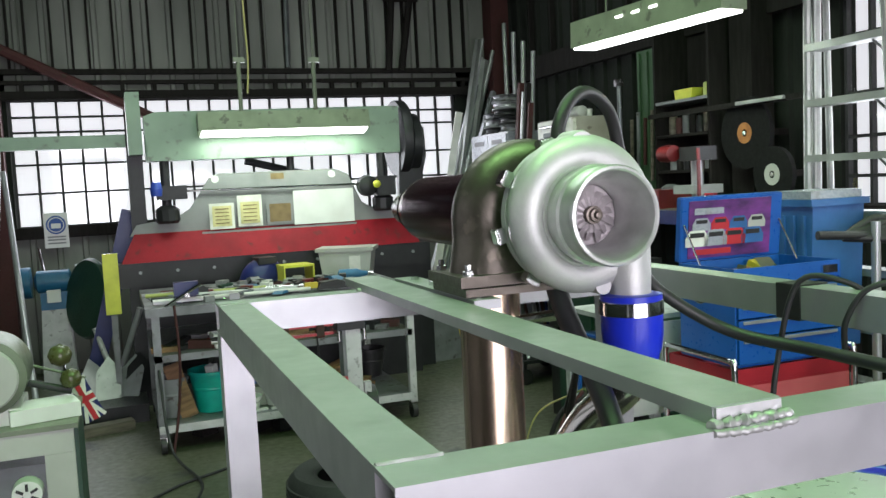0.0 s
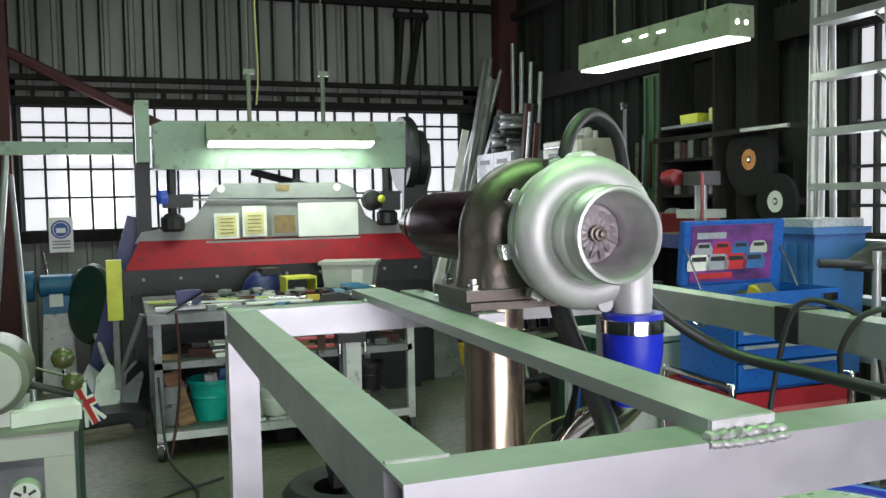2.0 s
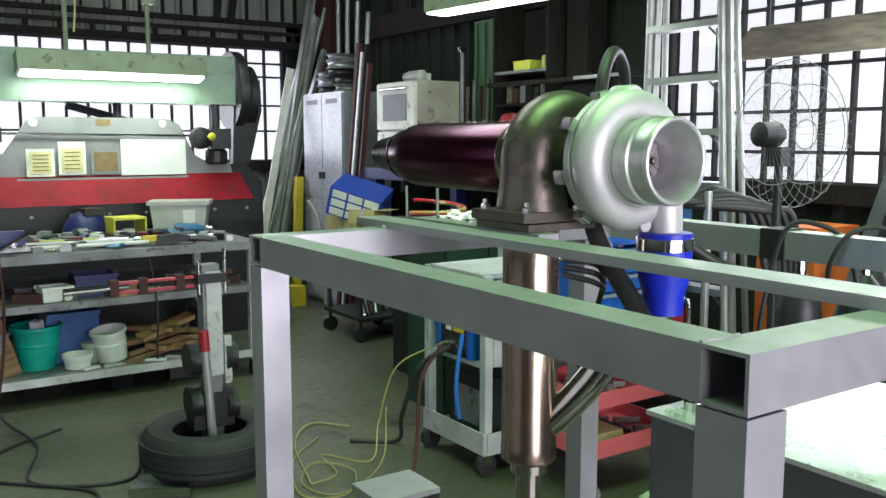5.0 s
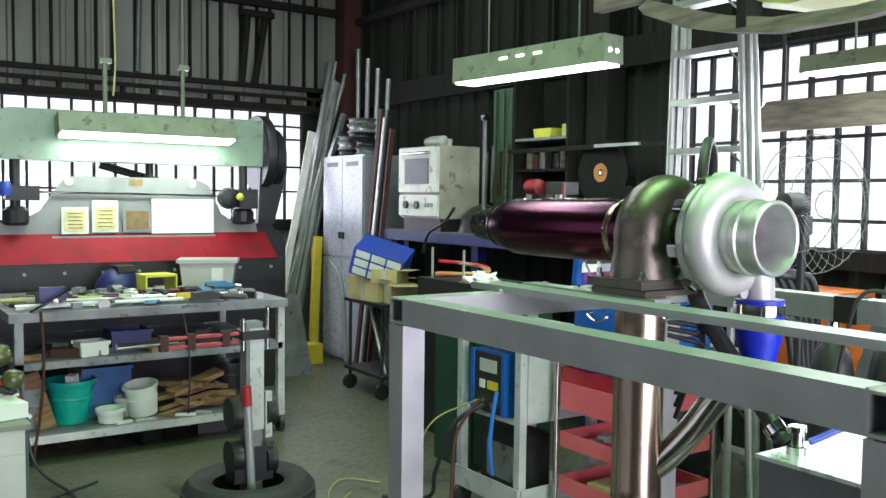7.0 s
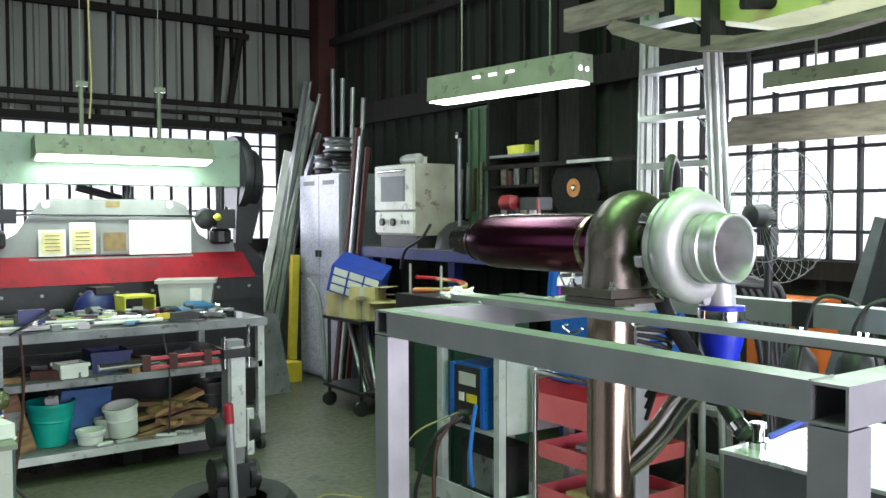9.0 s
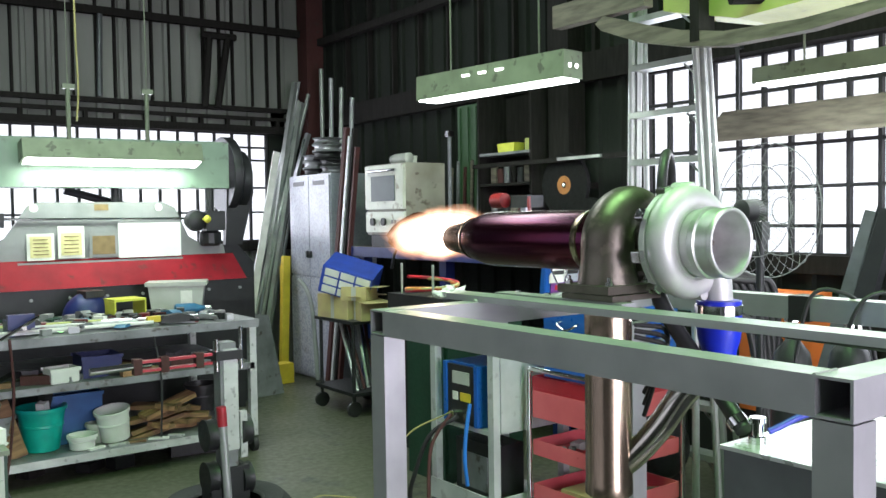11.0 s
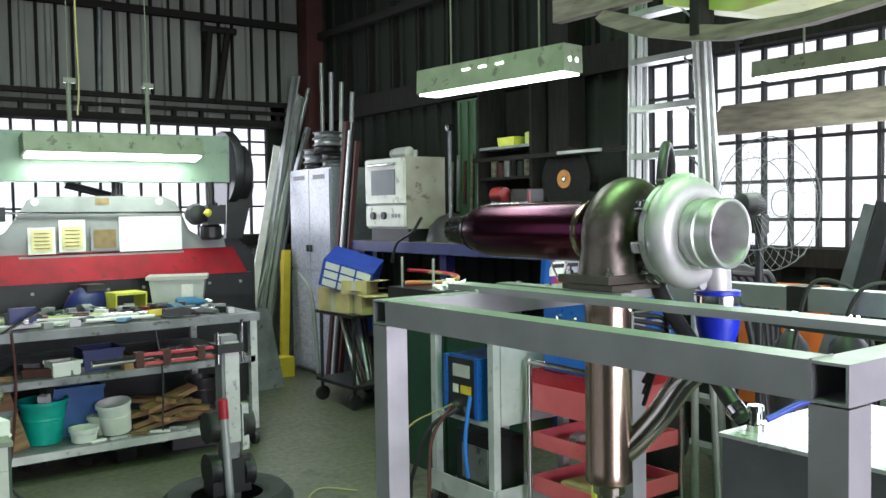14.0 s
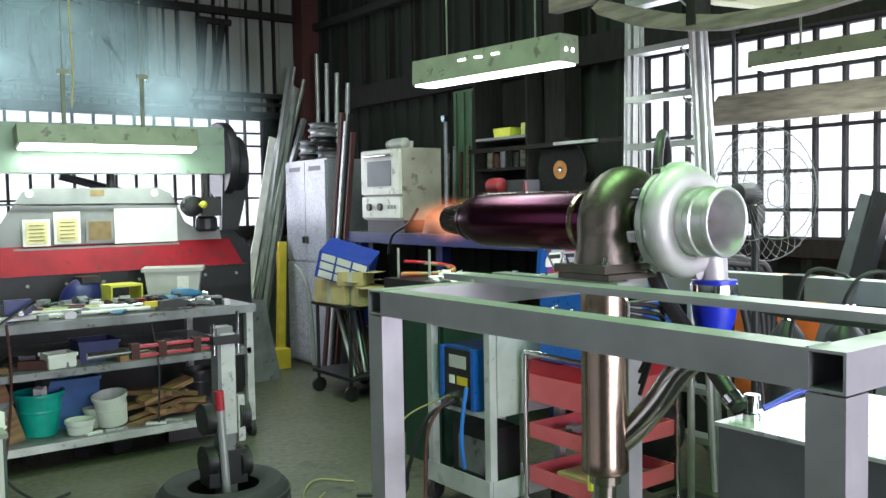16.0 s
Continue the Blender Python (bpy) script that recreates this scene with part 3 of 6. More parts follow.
# combustor
CX, CY = FX, FY
part("combustor_tube", lathe([(0.034, 1.050), (0.0385, 1.054), (0.0385, 1.072), (0.0378, 1.074), (0.0378, 1.374), (0.03, 1.3735)], "z", (CX, CY, 0), 48), "straw", jet, "straw tinted stainless combustor tube", smooth=30)
part("combustor_neck", lathe([(0.008, 0.93), (0.008, 0.99), (0.018, 0.992), (0.018, 1.03), (0.026, 1.034), (0.026, 1.0495)], "z", (CX, CY, 0), 24), "stain", jet, smooth=30)
HX, HY = AX + 0.060, 0.442
part("air_pipe", sweep(bez([(HX, HY, 1.275)] + [(HX + (CX - HX) * k, HY + (CY - HY) * k, z) for k, z in ((0.10, 1.252), (0.32, 1.218), (0.53, 1.165), (0.75, 1.12), (0.95, 1.09))]), 0.0215, 24), "stain", jet, "bent stainless air pipe", smooth=50)
part("hose_clamp", lathe([(0.0355, 1.346), (0.0370, 1.347), (0.0370, 1.362), (0.0355, 1.363)], "z", (AX + 0.060, 0.443, 0), 36), "chrome", jet, smooth=30)
part("hose_reducer", lathe([(0.030, 1.370), (0.0352, 1.369), (0.0352, 1.325), (0.033, 1.308), (0.027, 1.288), (0.0255, 1.262)], "z", (AX + 0.060, 0.442, 0), 36), "bluehose", jet, "glossy blue silicone reducer hose", smooth=40)
part("oil_hose", sweep(bez([(AX + 0.012, 0.515, 1.49), (AX + 0.012, 0.516, 1.55), (AX + 0.035, 0.53, 1.592), (AX + 0.08, 0.56, 1.610), (AX + 0.133, 0.595, 1.588), (AX + 0.16, 0.615, 1.53), (AX + 0.168, 0.61, 1.46)]), 0.0085, 14), "rubber", jet, "thick black oil hose looping over", smooth=60)
part("oil_drain", sweep(bez([(AX, 0.525, 1.44), (AX + 0.005, 0.51, 1.36), (AX + 0.01, 0.42, 1.25), (0.352, 0.345, 1.19)]), 0.013, 16), "pdark", jet, "dark oil drain pipe", smooth=60)
part("drain_clamp", sweep([(0.353, 0.362, 1.205), (0.3525, 0.352, 1.196)], 0.0155, 16), "chrome", jet, "bright hose clamp", smooth=35)
for k in range(3):
    part("plug_lead", sweep(bez([(CX + 0.03, CY - 0.03, 1.33 - 0.01 * k), (CX + 0.07, CY - 0.06, 1.32 - 0.012 * k), (CX + 0.10, CY - 0.03, 1.27), (CX + 0.11, CY + 0.02, 1.20 - 0.02 * k)]), 0.004, 8), "cable", jet, "black ignition lead", smooth=60)
part("spark_fitting", rod((CX + 0.03, CY - 0.025, 1.335), (CX + 0.075, CY - 0.065, 1.345), 0.007, 10), "chrome", jet, "bright fitting")
for k in range(3):
    a_ = 2.1 * k
    part("fuel_line", sweep(bez([(CX + 0.01 * math.cos(a_), CY + 0.01 * math.sin(a_), 0.96), (CX + 0.03 * math.cos(a_), CY + 0.03 * math.sin(a_), 0.88), (CX + 0.12, CY - 0.1 + 0.06 * k, 0.84), (CX + 0.2, CY - 0.25, 0.95), (CX + 0.15, CY - 0.28, 1.05)]), 0.006, 8), "rubber", jet, "black fuel line", smooth=60)

tank = thing("oil_tank", label="bare steel oil tank with bright lid under the stand rails", category="tank")
part("body", box(0.31, 0.055, 1.041, 0.64, 0.36, 1.170), "shsdark", tank, bevel=0.004)
part("lid", box(0.306, 0.05, 1.1705, 0.645, 0.365, 1.176), "tan", tank, "shiny flat lid", bevel=0.001)
for x, y in ((0.355, 0.335), (0.47, 0.10), (0.56, 0.2)):
    part("fitting", lathe([(0.013, 1.176), (0.013, 1.186), (0.009, 1.187), (0.009, 1.205), (0.012, 1.206), (0.012, 1.214)], "z", (x, y, 0), 12), "chrome", tank, smooth=35)
part("blue_line", sweep(bez([(0.36, 0.32, 1.195), (0.43, 0.27, 1.225), (0.52, 0.14, 1.23), (0.48, 0.02, 1.19), (0.40, -0.03, 1.13)]), 0.005, 10), "hosep", tank, "glossy blue fluid line", smooth=60)

# ---------------------------------------------------------------- strip lights


def strip_light(name, m, length, width, height, label, slots=True, tubes=2, power=22, hang=None, down=None):
    """Box batten, its lit tubes below and a lamp for their light; length along y."""
    L, W = length / 2, width / 2
    f = thing(name, m, label, "lamp")
    part("housing", prism([(-W, 0), (W, 0), (W * 0.94, height), (-W * 0.94, height)], "y", -L, L), "housing", f, bevel=0.003)
    part("diffuser", box(-W * 0.9, -L + 0.02, -0.012, W * 0.9, L - 0.02, -0.0005), "tube", f, "glowing white tubes")
    if slots:
        for i in range(3):
            part("slot", box(-W - 0.004, -0.16 + i * 0.14, height * 0.64, -W * 0.955 - 0.002, -0.10 + i * 0.14, height * 0.71), "tube", f, "lit vent slot")
        for x in (-W * 0.35, W * 0.35):
            part("end_hole", lathe([(0.012, -L - 0.003), (0.012, -L + 0.001)], "y", (x, 0, height * 0.45), 14), "tube", f, "lit round hole")
    if hang:
        for y in (-L * 0.6, L * 0.6):
            part("chain", rod((0, y, height), (0, y, hang), 0.006, 6), "lgreen", f)
    lamp = area(name + "_light", (down or m) @ Matrix.Translation((0, 0, -0.03)), width * 0.8, length * 0.95, power, (0.80, 1.0, 0.76))
    return f


strip_light("strip_light", pose(2.626, 3.645, 2.25, 0, 0, 6), 1.22, 0.165, 0.15, "white steel fluorescent batten with slots, lit", hang=2.3, power=16)
strip_light("strip_light", pose(1.09, 6.0, 1.925, 0, 13, 90), 1.24, 0.15, 0.135, "long hooded fluorescent lamp hanging before the press, lit", slots=False, power=9, down=pose(1.09, 6.02, 1.88, 0, -25, 90))
strip_light("strip_light", pose(3.25, 1.64, 2.155, 0, 0, 0), 1.24, 0.14, 0.08, "white fluorescent batten before the side window, lit", slots=False, power=10, hang=2.55)

# ---------------------------------------------------------------- folding press
press = thing("folding_press", label="old green and red sheet metal folding press with grey apron", category="machine")
part("upper_beam", prism([(0.12, 1.75), (2.02, 1.75), (2.02, 2.11), (1.9, 2.115), (0.2, 2.10), (0.12, 2.07)], "y", 6.20, 6.46), "pgreen", press, "green painted upper beam", bevel=0.008)
part("beam_lip", box(0.13, 6.175, 1.752, 2.0, 6.199, 1.90), "pgreen", press, "pale worn beam front", bevel=0.004)
part("end_tower", box(0.005, 6.17, 1.80, 0.10, 6.5, 2.24), "pgreen", press, "green end post", bevel=0.006)
part("end_frame", box(-0.01, 6.32, 0.0, 0.098, 6.55, 1.798), "pdark", press, "dark iron end frame", bevel=0.006)
part("end_frame", prism([(1.95, 0), (2.28, 0), (2.28, 1.15), (2.14, 1.3), (2.0, 1.3), (1.95, 1.2)], "y", 6.35, 6.6), "pdark", press, "dark iron end frame", bevel=0.006)
part("flywheel", lathe([(0.02, 0), (0.2, 0.005), (0.26, 0.0), (0.30, 0.0), (0.305, 0.01), (0.305, 0.07), (0.29, 0.085), (0.2, 0.06), (0.02, 0.08)], "x", (2.045, 6.43, 1.87), 40), "pdark", press, "dark round cast flywheel", smooth=35)
part("guard", lathe([(0.02, 0), (0.235, 0.0), (0.235, 0.07), (0.2, 0.09), (0.02, 0.09)], "x", (2.135, 6.4, 1.83), 32), "pdark", press, "dark belt guard", smooth=35)
part("link_arm", prism([(2.02, 1.30), (2.16, 1.30), (2.27, 1.72), (2.26, 1.95), (2.05, 1.95)], "y", 6.3, 6.36), "pdark", press, bevel=0.005)
part("back_plate", prism([(0.1, 1.22), (2.0, 1.22), (1.98, 1.31), (1.78, 1.33), (1.70, 1.38), (1.63, 1.53), (1.60, 1.60), (1.50, 1.645), (0.62, 1.645), (0.55, 1.62), (0.49, 1.53), (0.40, 1.40), (0.30, 1.34), (0.02, 1.30), (-0.03, 1.22)], "y", 6.26, 6.285), "pgrey", press, "grey shaped back plate", bevel=0.003)
part("ledge", box(0.47, 6.225, 1.195, 1.64, 6.258, 1.222), "pgrey", press, bevel=0.003)
bm = prism([(6.13, 1.035), (6.20, 1.04), (6.262, 1.232), (6.24, 1.235)], "x", -0.06, 2.12)
for v in bm.verts:
    v.co.x += (0.10 if v.co.x < 1 else -0.07) * (v.co.z - 1.035) / 0.2 - (0.04 if v.co.x < 1 else 0)
part("apron", bm, "pred", press, "red painted apron with raked ends", bevel=0.003)
part("lower_beam", box(-0.13, 6.14, 0.86, 2.17, 6.30, 1.034), "pdark", press, "dark oily lower beam", bevel=0.006)
for i in range(9):
    part("bolt", lathe([(0.012, 6.127), (0.012, 6.141)], "y", (0.02 + i * 0.255, 0, 0.965), 8), "pgrey", press)
part("bed", box(-0.06, 6.16, 0.0, 2.1, 6.5, 0.859), "pdark", press, "dark press bed", bevel=0.01)
part("gauge_rod", rod((0.22, 6.235, 1.53), (1.92, 6.235, 1.515), 0.009), "chrome", press, "long bright stop rod")
# holes drawn as white discs: the daylight behind is put into the colour
for x in (0.50, 1.56):
    part("plate_hole", lathe([(0.028, 6.252), (0.028, 6.26)], "y", (x + 0.09 * (1 if x < 1 else -1), 0, 1.605), 18), "white", press, "white disc for a round hole with daylight behind")
part("knob", lathe([(0.002, 5.985), (0.02, 5.99), (0.03, 6.006), (0.02, 6.022), (0.01, 6.04), (0.01, 6.2)], "y", (1.757, 0, 1.51), 20), "yplast", press, "yellow green ball knob", smooth=60)
part("gearbox", lathe([(0.03, 6.08), (0.075, 6.1), (0.085, 6.16), (0.06, 6.25)], "y", (1.72, 0, 1.50), 20), "pdark", press, "round dark gear casing", smooth=40)
part("bracket", box(1.78, 6.08, 1.42, 1.93, 6.25, 1.57), "pdark", press, bevel=0.01)
part("screw_post", rod((1.86, 6.22, 1.31), (1.86, 6.22, 1.76), 0.035), "pdark", press)
part("screw_post", rod((0.24, 6.24, 1.30), (0.24, 6.24, 1.76), 0.035), "pdark", press)
part("jack_nut", lathe([(0.07, 1.3), (0.085, 1.32), (0.085, 1.40), (0.05, 1.43)], "z", (0.24, 6.22, 0), 12), "pdark", press)
part("jack_nut", lathe([(0.07, 1.3), (0.085, 1.32), (0.085, 1.40), (0.05, 1.43)], "z", (1.86, 6.22, 0), 12), "pdark", press)
part("coupling", box(0.17, 6.14, 1.47, 0.38, 6.26, 1.57), "pdark", press, bevel=0.012)
part("coupling_cap", lathe([(0.04, 1.50), (0.045, 1.55), (0.03, 1.6)], "z", (0.17, 6.16, 0), 14), "bluec", press, "blue cap")
part("strut", rod((0.85, 6.5, 1.74), (1.3, 6.5, 1.62), 0.03, 8), "pdark", press)
part("lifting_link", rod((1.17, 6.33, 1.63), (1.17, 6.33, 1.77), 0.03), "pdark", press)
part("notice", box(0.53, 6.218, 1.235, 0.71, 6.2215, 1.425), "paper", press, "white edged yellow notice")
part("notice_print", box(0.55, 6.214, 1.255, 0.69, 6.2168, 1.405), "yellow", press, "yellow printed field")
part("notice", box(0.735, 6.218, 1.245, 0.915, 6.2215, 1.475), "paper", press, "white edged yellow notice")
part("notice_print", box(0.755, 6.214, 1.265, 0.895, 6.2168, 1.425), "yellow", press, "yellow printed field")
for r in range(5):
    part("print_line", box(0.57, 6.2110, 1.275 + r * 0.026, 0.67, 6.2130, 1.281 + r * 0.026), "brown", press)
    part("print_line", box(0.775, 6.2110, 1.285 + r * 0.028, 0.875, 6.2130, 1.291 + r * 0.028), "brown", press)
part("maker_plate", box(0.95, 6.218, 1.245, 1.15, 6.222, 1.42), "pgrey", press, "grey framed brown plate")
part("maker_plate_face", box(0.97, 6.214, 1.265, 1.13, 6.2168, 1.40), "brown", press)
part("white_board", box(1.155, 6.22, 1.232, 1.625, 6.2235, 1.49), "white", press, "blank white panel")
part("orange_tag", box(1.0, 6.254, 1.585, 1.10, 6.257, 1.63), "brown", press)
part("boom", box(-1.6, 6.25, 1.86, -0.012, 6.36, 1.95), "pgreen", press, "long pale green side arm", bevel=0.005)

# ---------------------------------------------------------------- workbench with shelves
bench = thing("workbench", label="grimy steel workbench on castors with two full shelves", category="workbench")
BX0, BX1, BY0, BY1, BZ = 0.03, 1.63, 4.86, 5.98, 0.86
part("top", box(BX0 - 0.03, BY0 - 0.02, BZ - 0.05, BX1, BY1, BZ), "bench", bench, "scratched steel top", bevel=0.004)
part("shelf", box(BX0, BY0, 0.54, BX1 - 0.03, BY1, 0.58), "bench", bench, bevel=0.003)
part("shelf", box(BX0, BY0 - 0.01, 0.13, BX1 - 0.03, BY1, 0.165), "bench", bench, bevel=0.003)
part("shelf_edge", box(BX0, BY0 - 0.016, 0.125, BX1 - 0.03, BY0 - 0.0105, 0.17), "benchlight", bench, "pale shelf edge")
for x in (BX0, BX1 - 0.06):
    for y in (BY0, BY1 - 0.05):
        # right-hand legs take the paler steel, left-hand legs the darker
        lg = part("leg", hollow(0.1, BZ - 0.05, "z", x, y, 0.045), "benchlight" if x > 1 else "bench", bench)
        part("castor", lathe([(0.015, -0.018), (0.05, -0.016), (0.05, 0.016), (0.015, 0.018)], "x", (x + 0.02, y + 0.02, 0.05), 20), "rubber", bench, smooth=35)
        part("castor_fork", box(x, y, 0.07, x + 0.045, y + 0.045, 0.105), "chrome", bench)


def pail(name, m, r0, r1, h, material, label, fill=None):
    p = thing(name, m, label, "bucket")
    part("body", lathe([(r0 * 0.9, 0), (r0, 0.004), (r1, h), (r1 + 0.008, h), (r1 + 0.008, h - 0.02), (r1 - 0.004, h - 0.004), (r0 - 0.005, 0.01), (0.002, 0.01)], "z", (0, 0, 0), 36), material, p, smooth=40)
    part("band", lathe([(r0 + (r1 - r0) * 0.55 + 0.001, h * 0.55), (r0 + (r1 - r0) * 0.55 + 0.005, h * 0.57), (r0 + (r1 - r0) * 0.62 + 0.001, h * 0.62)], "z", (0, 0, 0), 36), material, p, smooth=40)
    if fill:
        part("scrap", box(-r1 * 0.55, -r1 * 0.3, h * 0.5, -r1 * 0.2, r1 * 0.2, h * 1.28, m=pose(0, 0, 0, 0, 14, 20)), fill, p, "offcut standing in it")
        part("scrap", box(-r1 * 0.1, -r1 * 0.4, h * 0.5, r1 * 0.3, 0, h * 1.12, m=pose(0, 0, 0, 0, -10, 50)), "white", p, "pale offcut")
    return p


pail("bucket", pose(0.365, 5.12, 0.166), 0.095, 0.135, 0.26, "teal", "teal plastic bucket full of scrap on the low shelf", "pdark")
pail("bucket", pose(0.77, 5.06, 0.18, 6, -8, 0), 0.085, 0.098, 0.19, "white", "dirty white plastic pail on the low shelf")
pail("bucket", pose(0.56, 5.00, 0.166), 0.07, 0.078, 0.085, "white", "low white plastic tub on the shelf")
pail("bucket", pose(0.13, 5.10, 0.166), 0.08, 0.09, 0.24, "bench", "grey metal bin on the low shelf")
pail("bucket", pose(0.66, 5.10, 0.166), 0.045, 0.05, 0.12, "tub", "cream plastic bottle on the shelf")
pail("bucket", pose(1.48, 5.5, 0.166), 0.085, 0.11, 0.2, "rubber", "black rubber bucket on the low shelf")


def crate(name, m, w, d, h, material, label, category="crate"):
    c = thing(name, m, label, category)
    t = 0.008
    part("base", box(-w / 2, -d / 2, 0, w / 2, d / 2, t), material, c)
    for s in (-1, 1):
        part("side", box(-w / 2, s * d / 2 - t / 2, t, w / 2, s * d / 2 + t / 2, h), material, c, bevel=0.002)
        part("end", box(s * w / 2 - t / 2, -d / 2, t, s * w / 2 + t / 2, d / 2, h), material, c, bevel=0.002)
        part("rim", box(-w / 2 - 0.012, s * (d / 2 + 0.006) - 0.006, h - 0.02, w / 2 + 0.012, s * (d / 2 + 0.006) + 0.006, h), material, c)
    return c


crate("crate", pose(0.57, 5.3, 0.166), 0.30, 0.28, 0.30, "bluebin", "faded blue plastic crate on the low shelf")
crate("parts_bin", pose(0.68, 5.08, 0.581), 0.22, 0.22, 0.13, "bluedk", "dark blue plastic parts bin on the shelf", "bin")
crate("carton", pose(0.45, 4.98, 0.581, 0, 0, 8), 0.15, 0.13, 0.085, "white", "small white open carton on the shelf", "box")
random.seed(4)
wood_at = [(0.98, 0.0), (1.05, 0.05), (1.15, 0.02), (1.22, 0.07), (1.08, 0.11), (1.18, 0.13), (0.95, 0.09), (1.28, 0.03), (1.12, 0.17), (1.02, 0.16)]
for i, (x, dz) in enumerate(wood_at):
    o = part("timber_offcut", box(-0.15 - 0.03 * (i % 3), -0.05, 0, 0.15, 0.05, 0.028), "wood", bevel=0.002)
    o.matrix_world = pose(x, 5.05 + 0.02 * (i % 4), 0.168 + dz, random.uniform(-8, 8), random.uniform(-18, 18), random.uniform(-60, 60))
    tagged(o, "brown sawn timber offcut piled on the low shelf", "timber", "timber offcuts on the bench shelf")
for i in range(20):
    x = 0.1 + 0.072 * i
    o = part("metal_offcut", box(-0.08, -0.03, 0, 0.08 + 0.02 * (i % 3), 0.03, 0.03 + 0.02 * (i % 2)), ("wood", "pdark", "bench", "redsteel")[i % 4], bevel=0.002)
    o.matrix_world = pose(x, 4.98 + 0.06 * (i % 3), 0.582, 0, random.uniform(-12, 12) if i % 2 else 0, random.uniform(-50, 50))
    tagged(o, "dark metal or wood offcut on the middle shelf", "offcut", "offcuts on the bench shelf")
# on the bench top
# more scrap on the two shelves
random.seed(31)
for i in range(16):
    L = random.uniform(0.05, 0.13)
    o = part("shelf_scrap", prism([(-L, -0.03), (L * 0.8, -0.035), (L, 0.02), (-L * 0.7, 0.035)], "z", 0, random.uniform(0.02, 0.07)), ("wood", "rubber", "shs", "redtray", "bench", "pdark", "white", "wood")[i % 8], bevel=0.003)
    tagged(o, "greasy metal or wood scrap on the middle shelf", "scrap", "scrap on the bench shelf").matrix_world = pose(0.12 + 0.092 * i, random.uniform(4.93, 5.3), 0.581, 0, 0, random.uniform(-60, 60))
o = tagged(part("leaning_board", box(-0.05, -0.012, 0, 0.05, 0.012, 0.34), "wood", bevel=0.002), "brown board leaning among the buckets", "board")
o.matrix_world = pose(0.22, 5.02, 0.166, -6, -16, 0)
for i in range(5):
    o = part("pale_scrap", box(-0.05, -0.015, 0, 0.05 + 0.02 * (i % 2), 0.015, 0.012), ("white", "benchlight", "wood")[i % 3], bevel=0.002)
    tagged(o, "pale offcut lying on the low shelf", "offcut", "pale offcuts on the low shelf").matrix_world = pose(0.62 + 0.12 * i, 4.93, 0.166, 0, 0, 20 - 17 * i)
# curved blue and yellow clutter along the bench edge
for i, (x0, y0, x1, y1, r, mm) in enumerate(((0.05, 4.98, 0.98, 4.94, 0.011, "paper"), (0.02, 5.30, 0.75, 5.22, 0.012, "yelgreen"), (0.3, 5.12, 1.1, 5.02, 0.014, "benchlight"), (0.6, 5.25, 1.45, 5.1, 0.009, "chrome"))):
    o = part("long_rod", rod((x0, y0, BZ + r + 0.015), (x1, y1, BZ + r + 0.015), r, 10), mm)
    tagged(o, "long straight rod lying across the bench", "rod", "rods on the bench")

tub = thing("storage_tub", pose(1.46, 5.86, BZ + 0.001, 0, 0, -24), "milky translucent plastic storage tub on the bench", "tub")
part("body", prism([(-0.17, 0), (0.17, 0), (0.195, 0.19), (-0.195, 0.19)], "y", -0.12, 0.12), "tub", tub, bevel=0.01)
part("rim", box(-0.212, -0.138, 0.175, 0.212, 0.138, 0.20), "tub", tub, bevel=0.005)
part("label_sticker", box(0.03, -0.1235, 0.04, 0.11, -0.1212, 0.14), "paper", tub, "white paper label")
helm = thing("welding_helmet", pose(0.82, 5.86, BZ + 0.001, 0, 0, 10), "glossy blue welding helmet lying on the bench", "helmet")
bm = bmesh.new()
for v in bmesh.ops.create_icosphere(bm, subdivisions=3, radius=1.0)["verts"]:
    c = v.co.copy()
    v.co = (c.x * 0.155 + 0.03 * max(0, c.z), c.y * 0.125, max(0.0, c.z) * 0.15 + 0.02 * (c.z > -0.05))
part("shell", bm, "bluedk", helm, smooth=60)
part("visor", box(-0.04, -0.095, 0.125, 0.09, 0.05, 0.172), "rubber", helm, "black visor frame", bevel=0.006)
yb = thing("yellow_stand", pose(1.04, 5.72, BZ + 0.001, 0, 0, 6), "yellow painted steel box frame on the bench", "frame")
part("top", box(-0.11, -0.1, 0.10, 0.11, 0.1, 0.115), "yplast", yb, bevel=0.002)
for s in (-1, 1):
    part("side", box(s * 0.105 - 0.005, -0.1, 0, s * 0.105 + 0.005, 0.1, 0.0995), "yplast", yb)
for i in range(48):
    L = random.uniform(0.06, 0.2)
    kind = i % 5
    o = part(("spanner", "bar_offcut", "drill_bit", "screwdriver", "clamp_bar")[kind], rod((-L, 0, 0.009), (L, 0, 0.009), random.uniform(0.005, 0.012), 8), ("chrome", "benchlight", "shs", "dkgreen" if i % 2 else "redsteel2", "pdark")[kind])
    o.matrix_world = pose(random.uniform(0.15, 1.5), random.uniform(4.95, 5.6), BZ + 0.002, 0, 0, random.gauss(0, 28))
    tagged(o, "worn metal hand tool lying on the bench", "tool", "tools on the bench")
for i, (x, y, l) in enumerate(((0.6, 4.98, 0.55), (0.75, 5.25, 0.6), (0.9, 5.12, 0.45), (0.5, 5.45, 0.5))):
    o = part("steel_bar", box(-l, -0.012, 0, l, 0.012, 0.014), "shs", bevel=0.002)
    o.matrix_world = pose(x, y, BZ + 0.012, 0, 0, (2, -3, 6, 1)[i])
    tagged(o, "long bright flat steel bar on the bench", "bar", "bars on the bench")
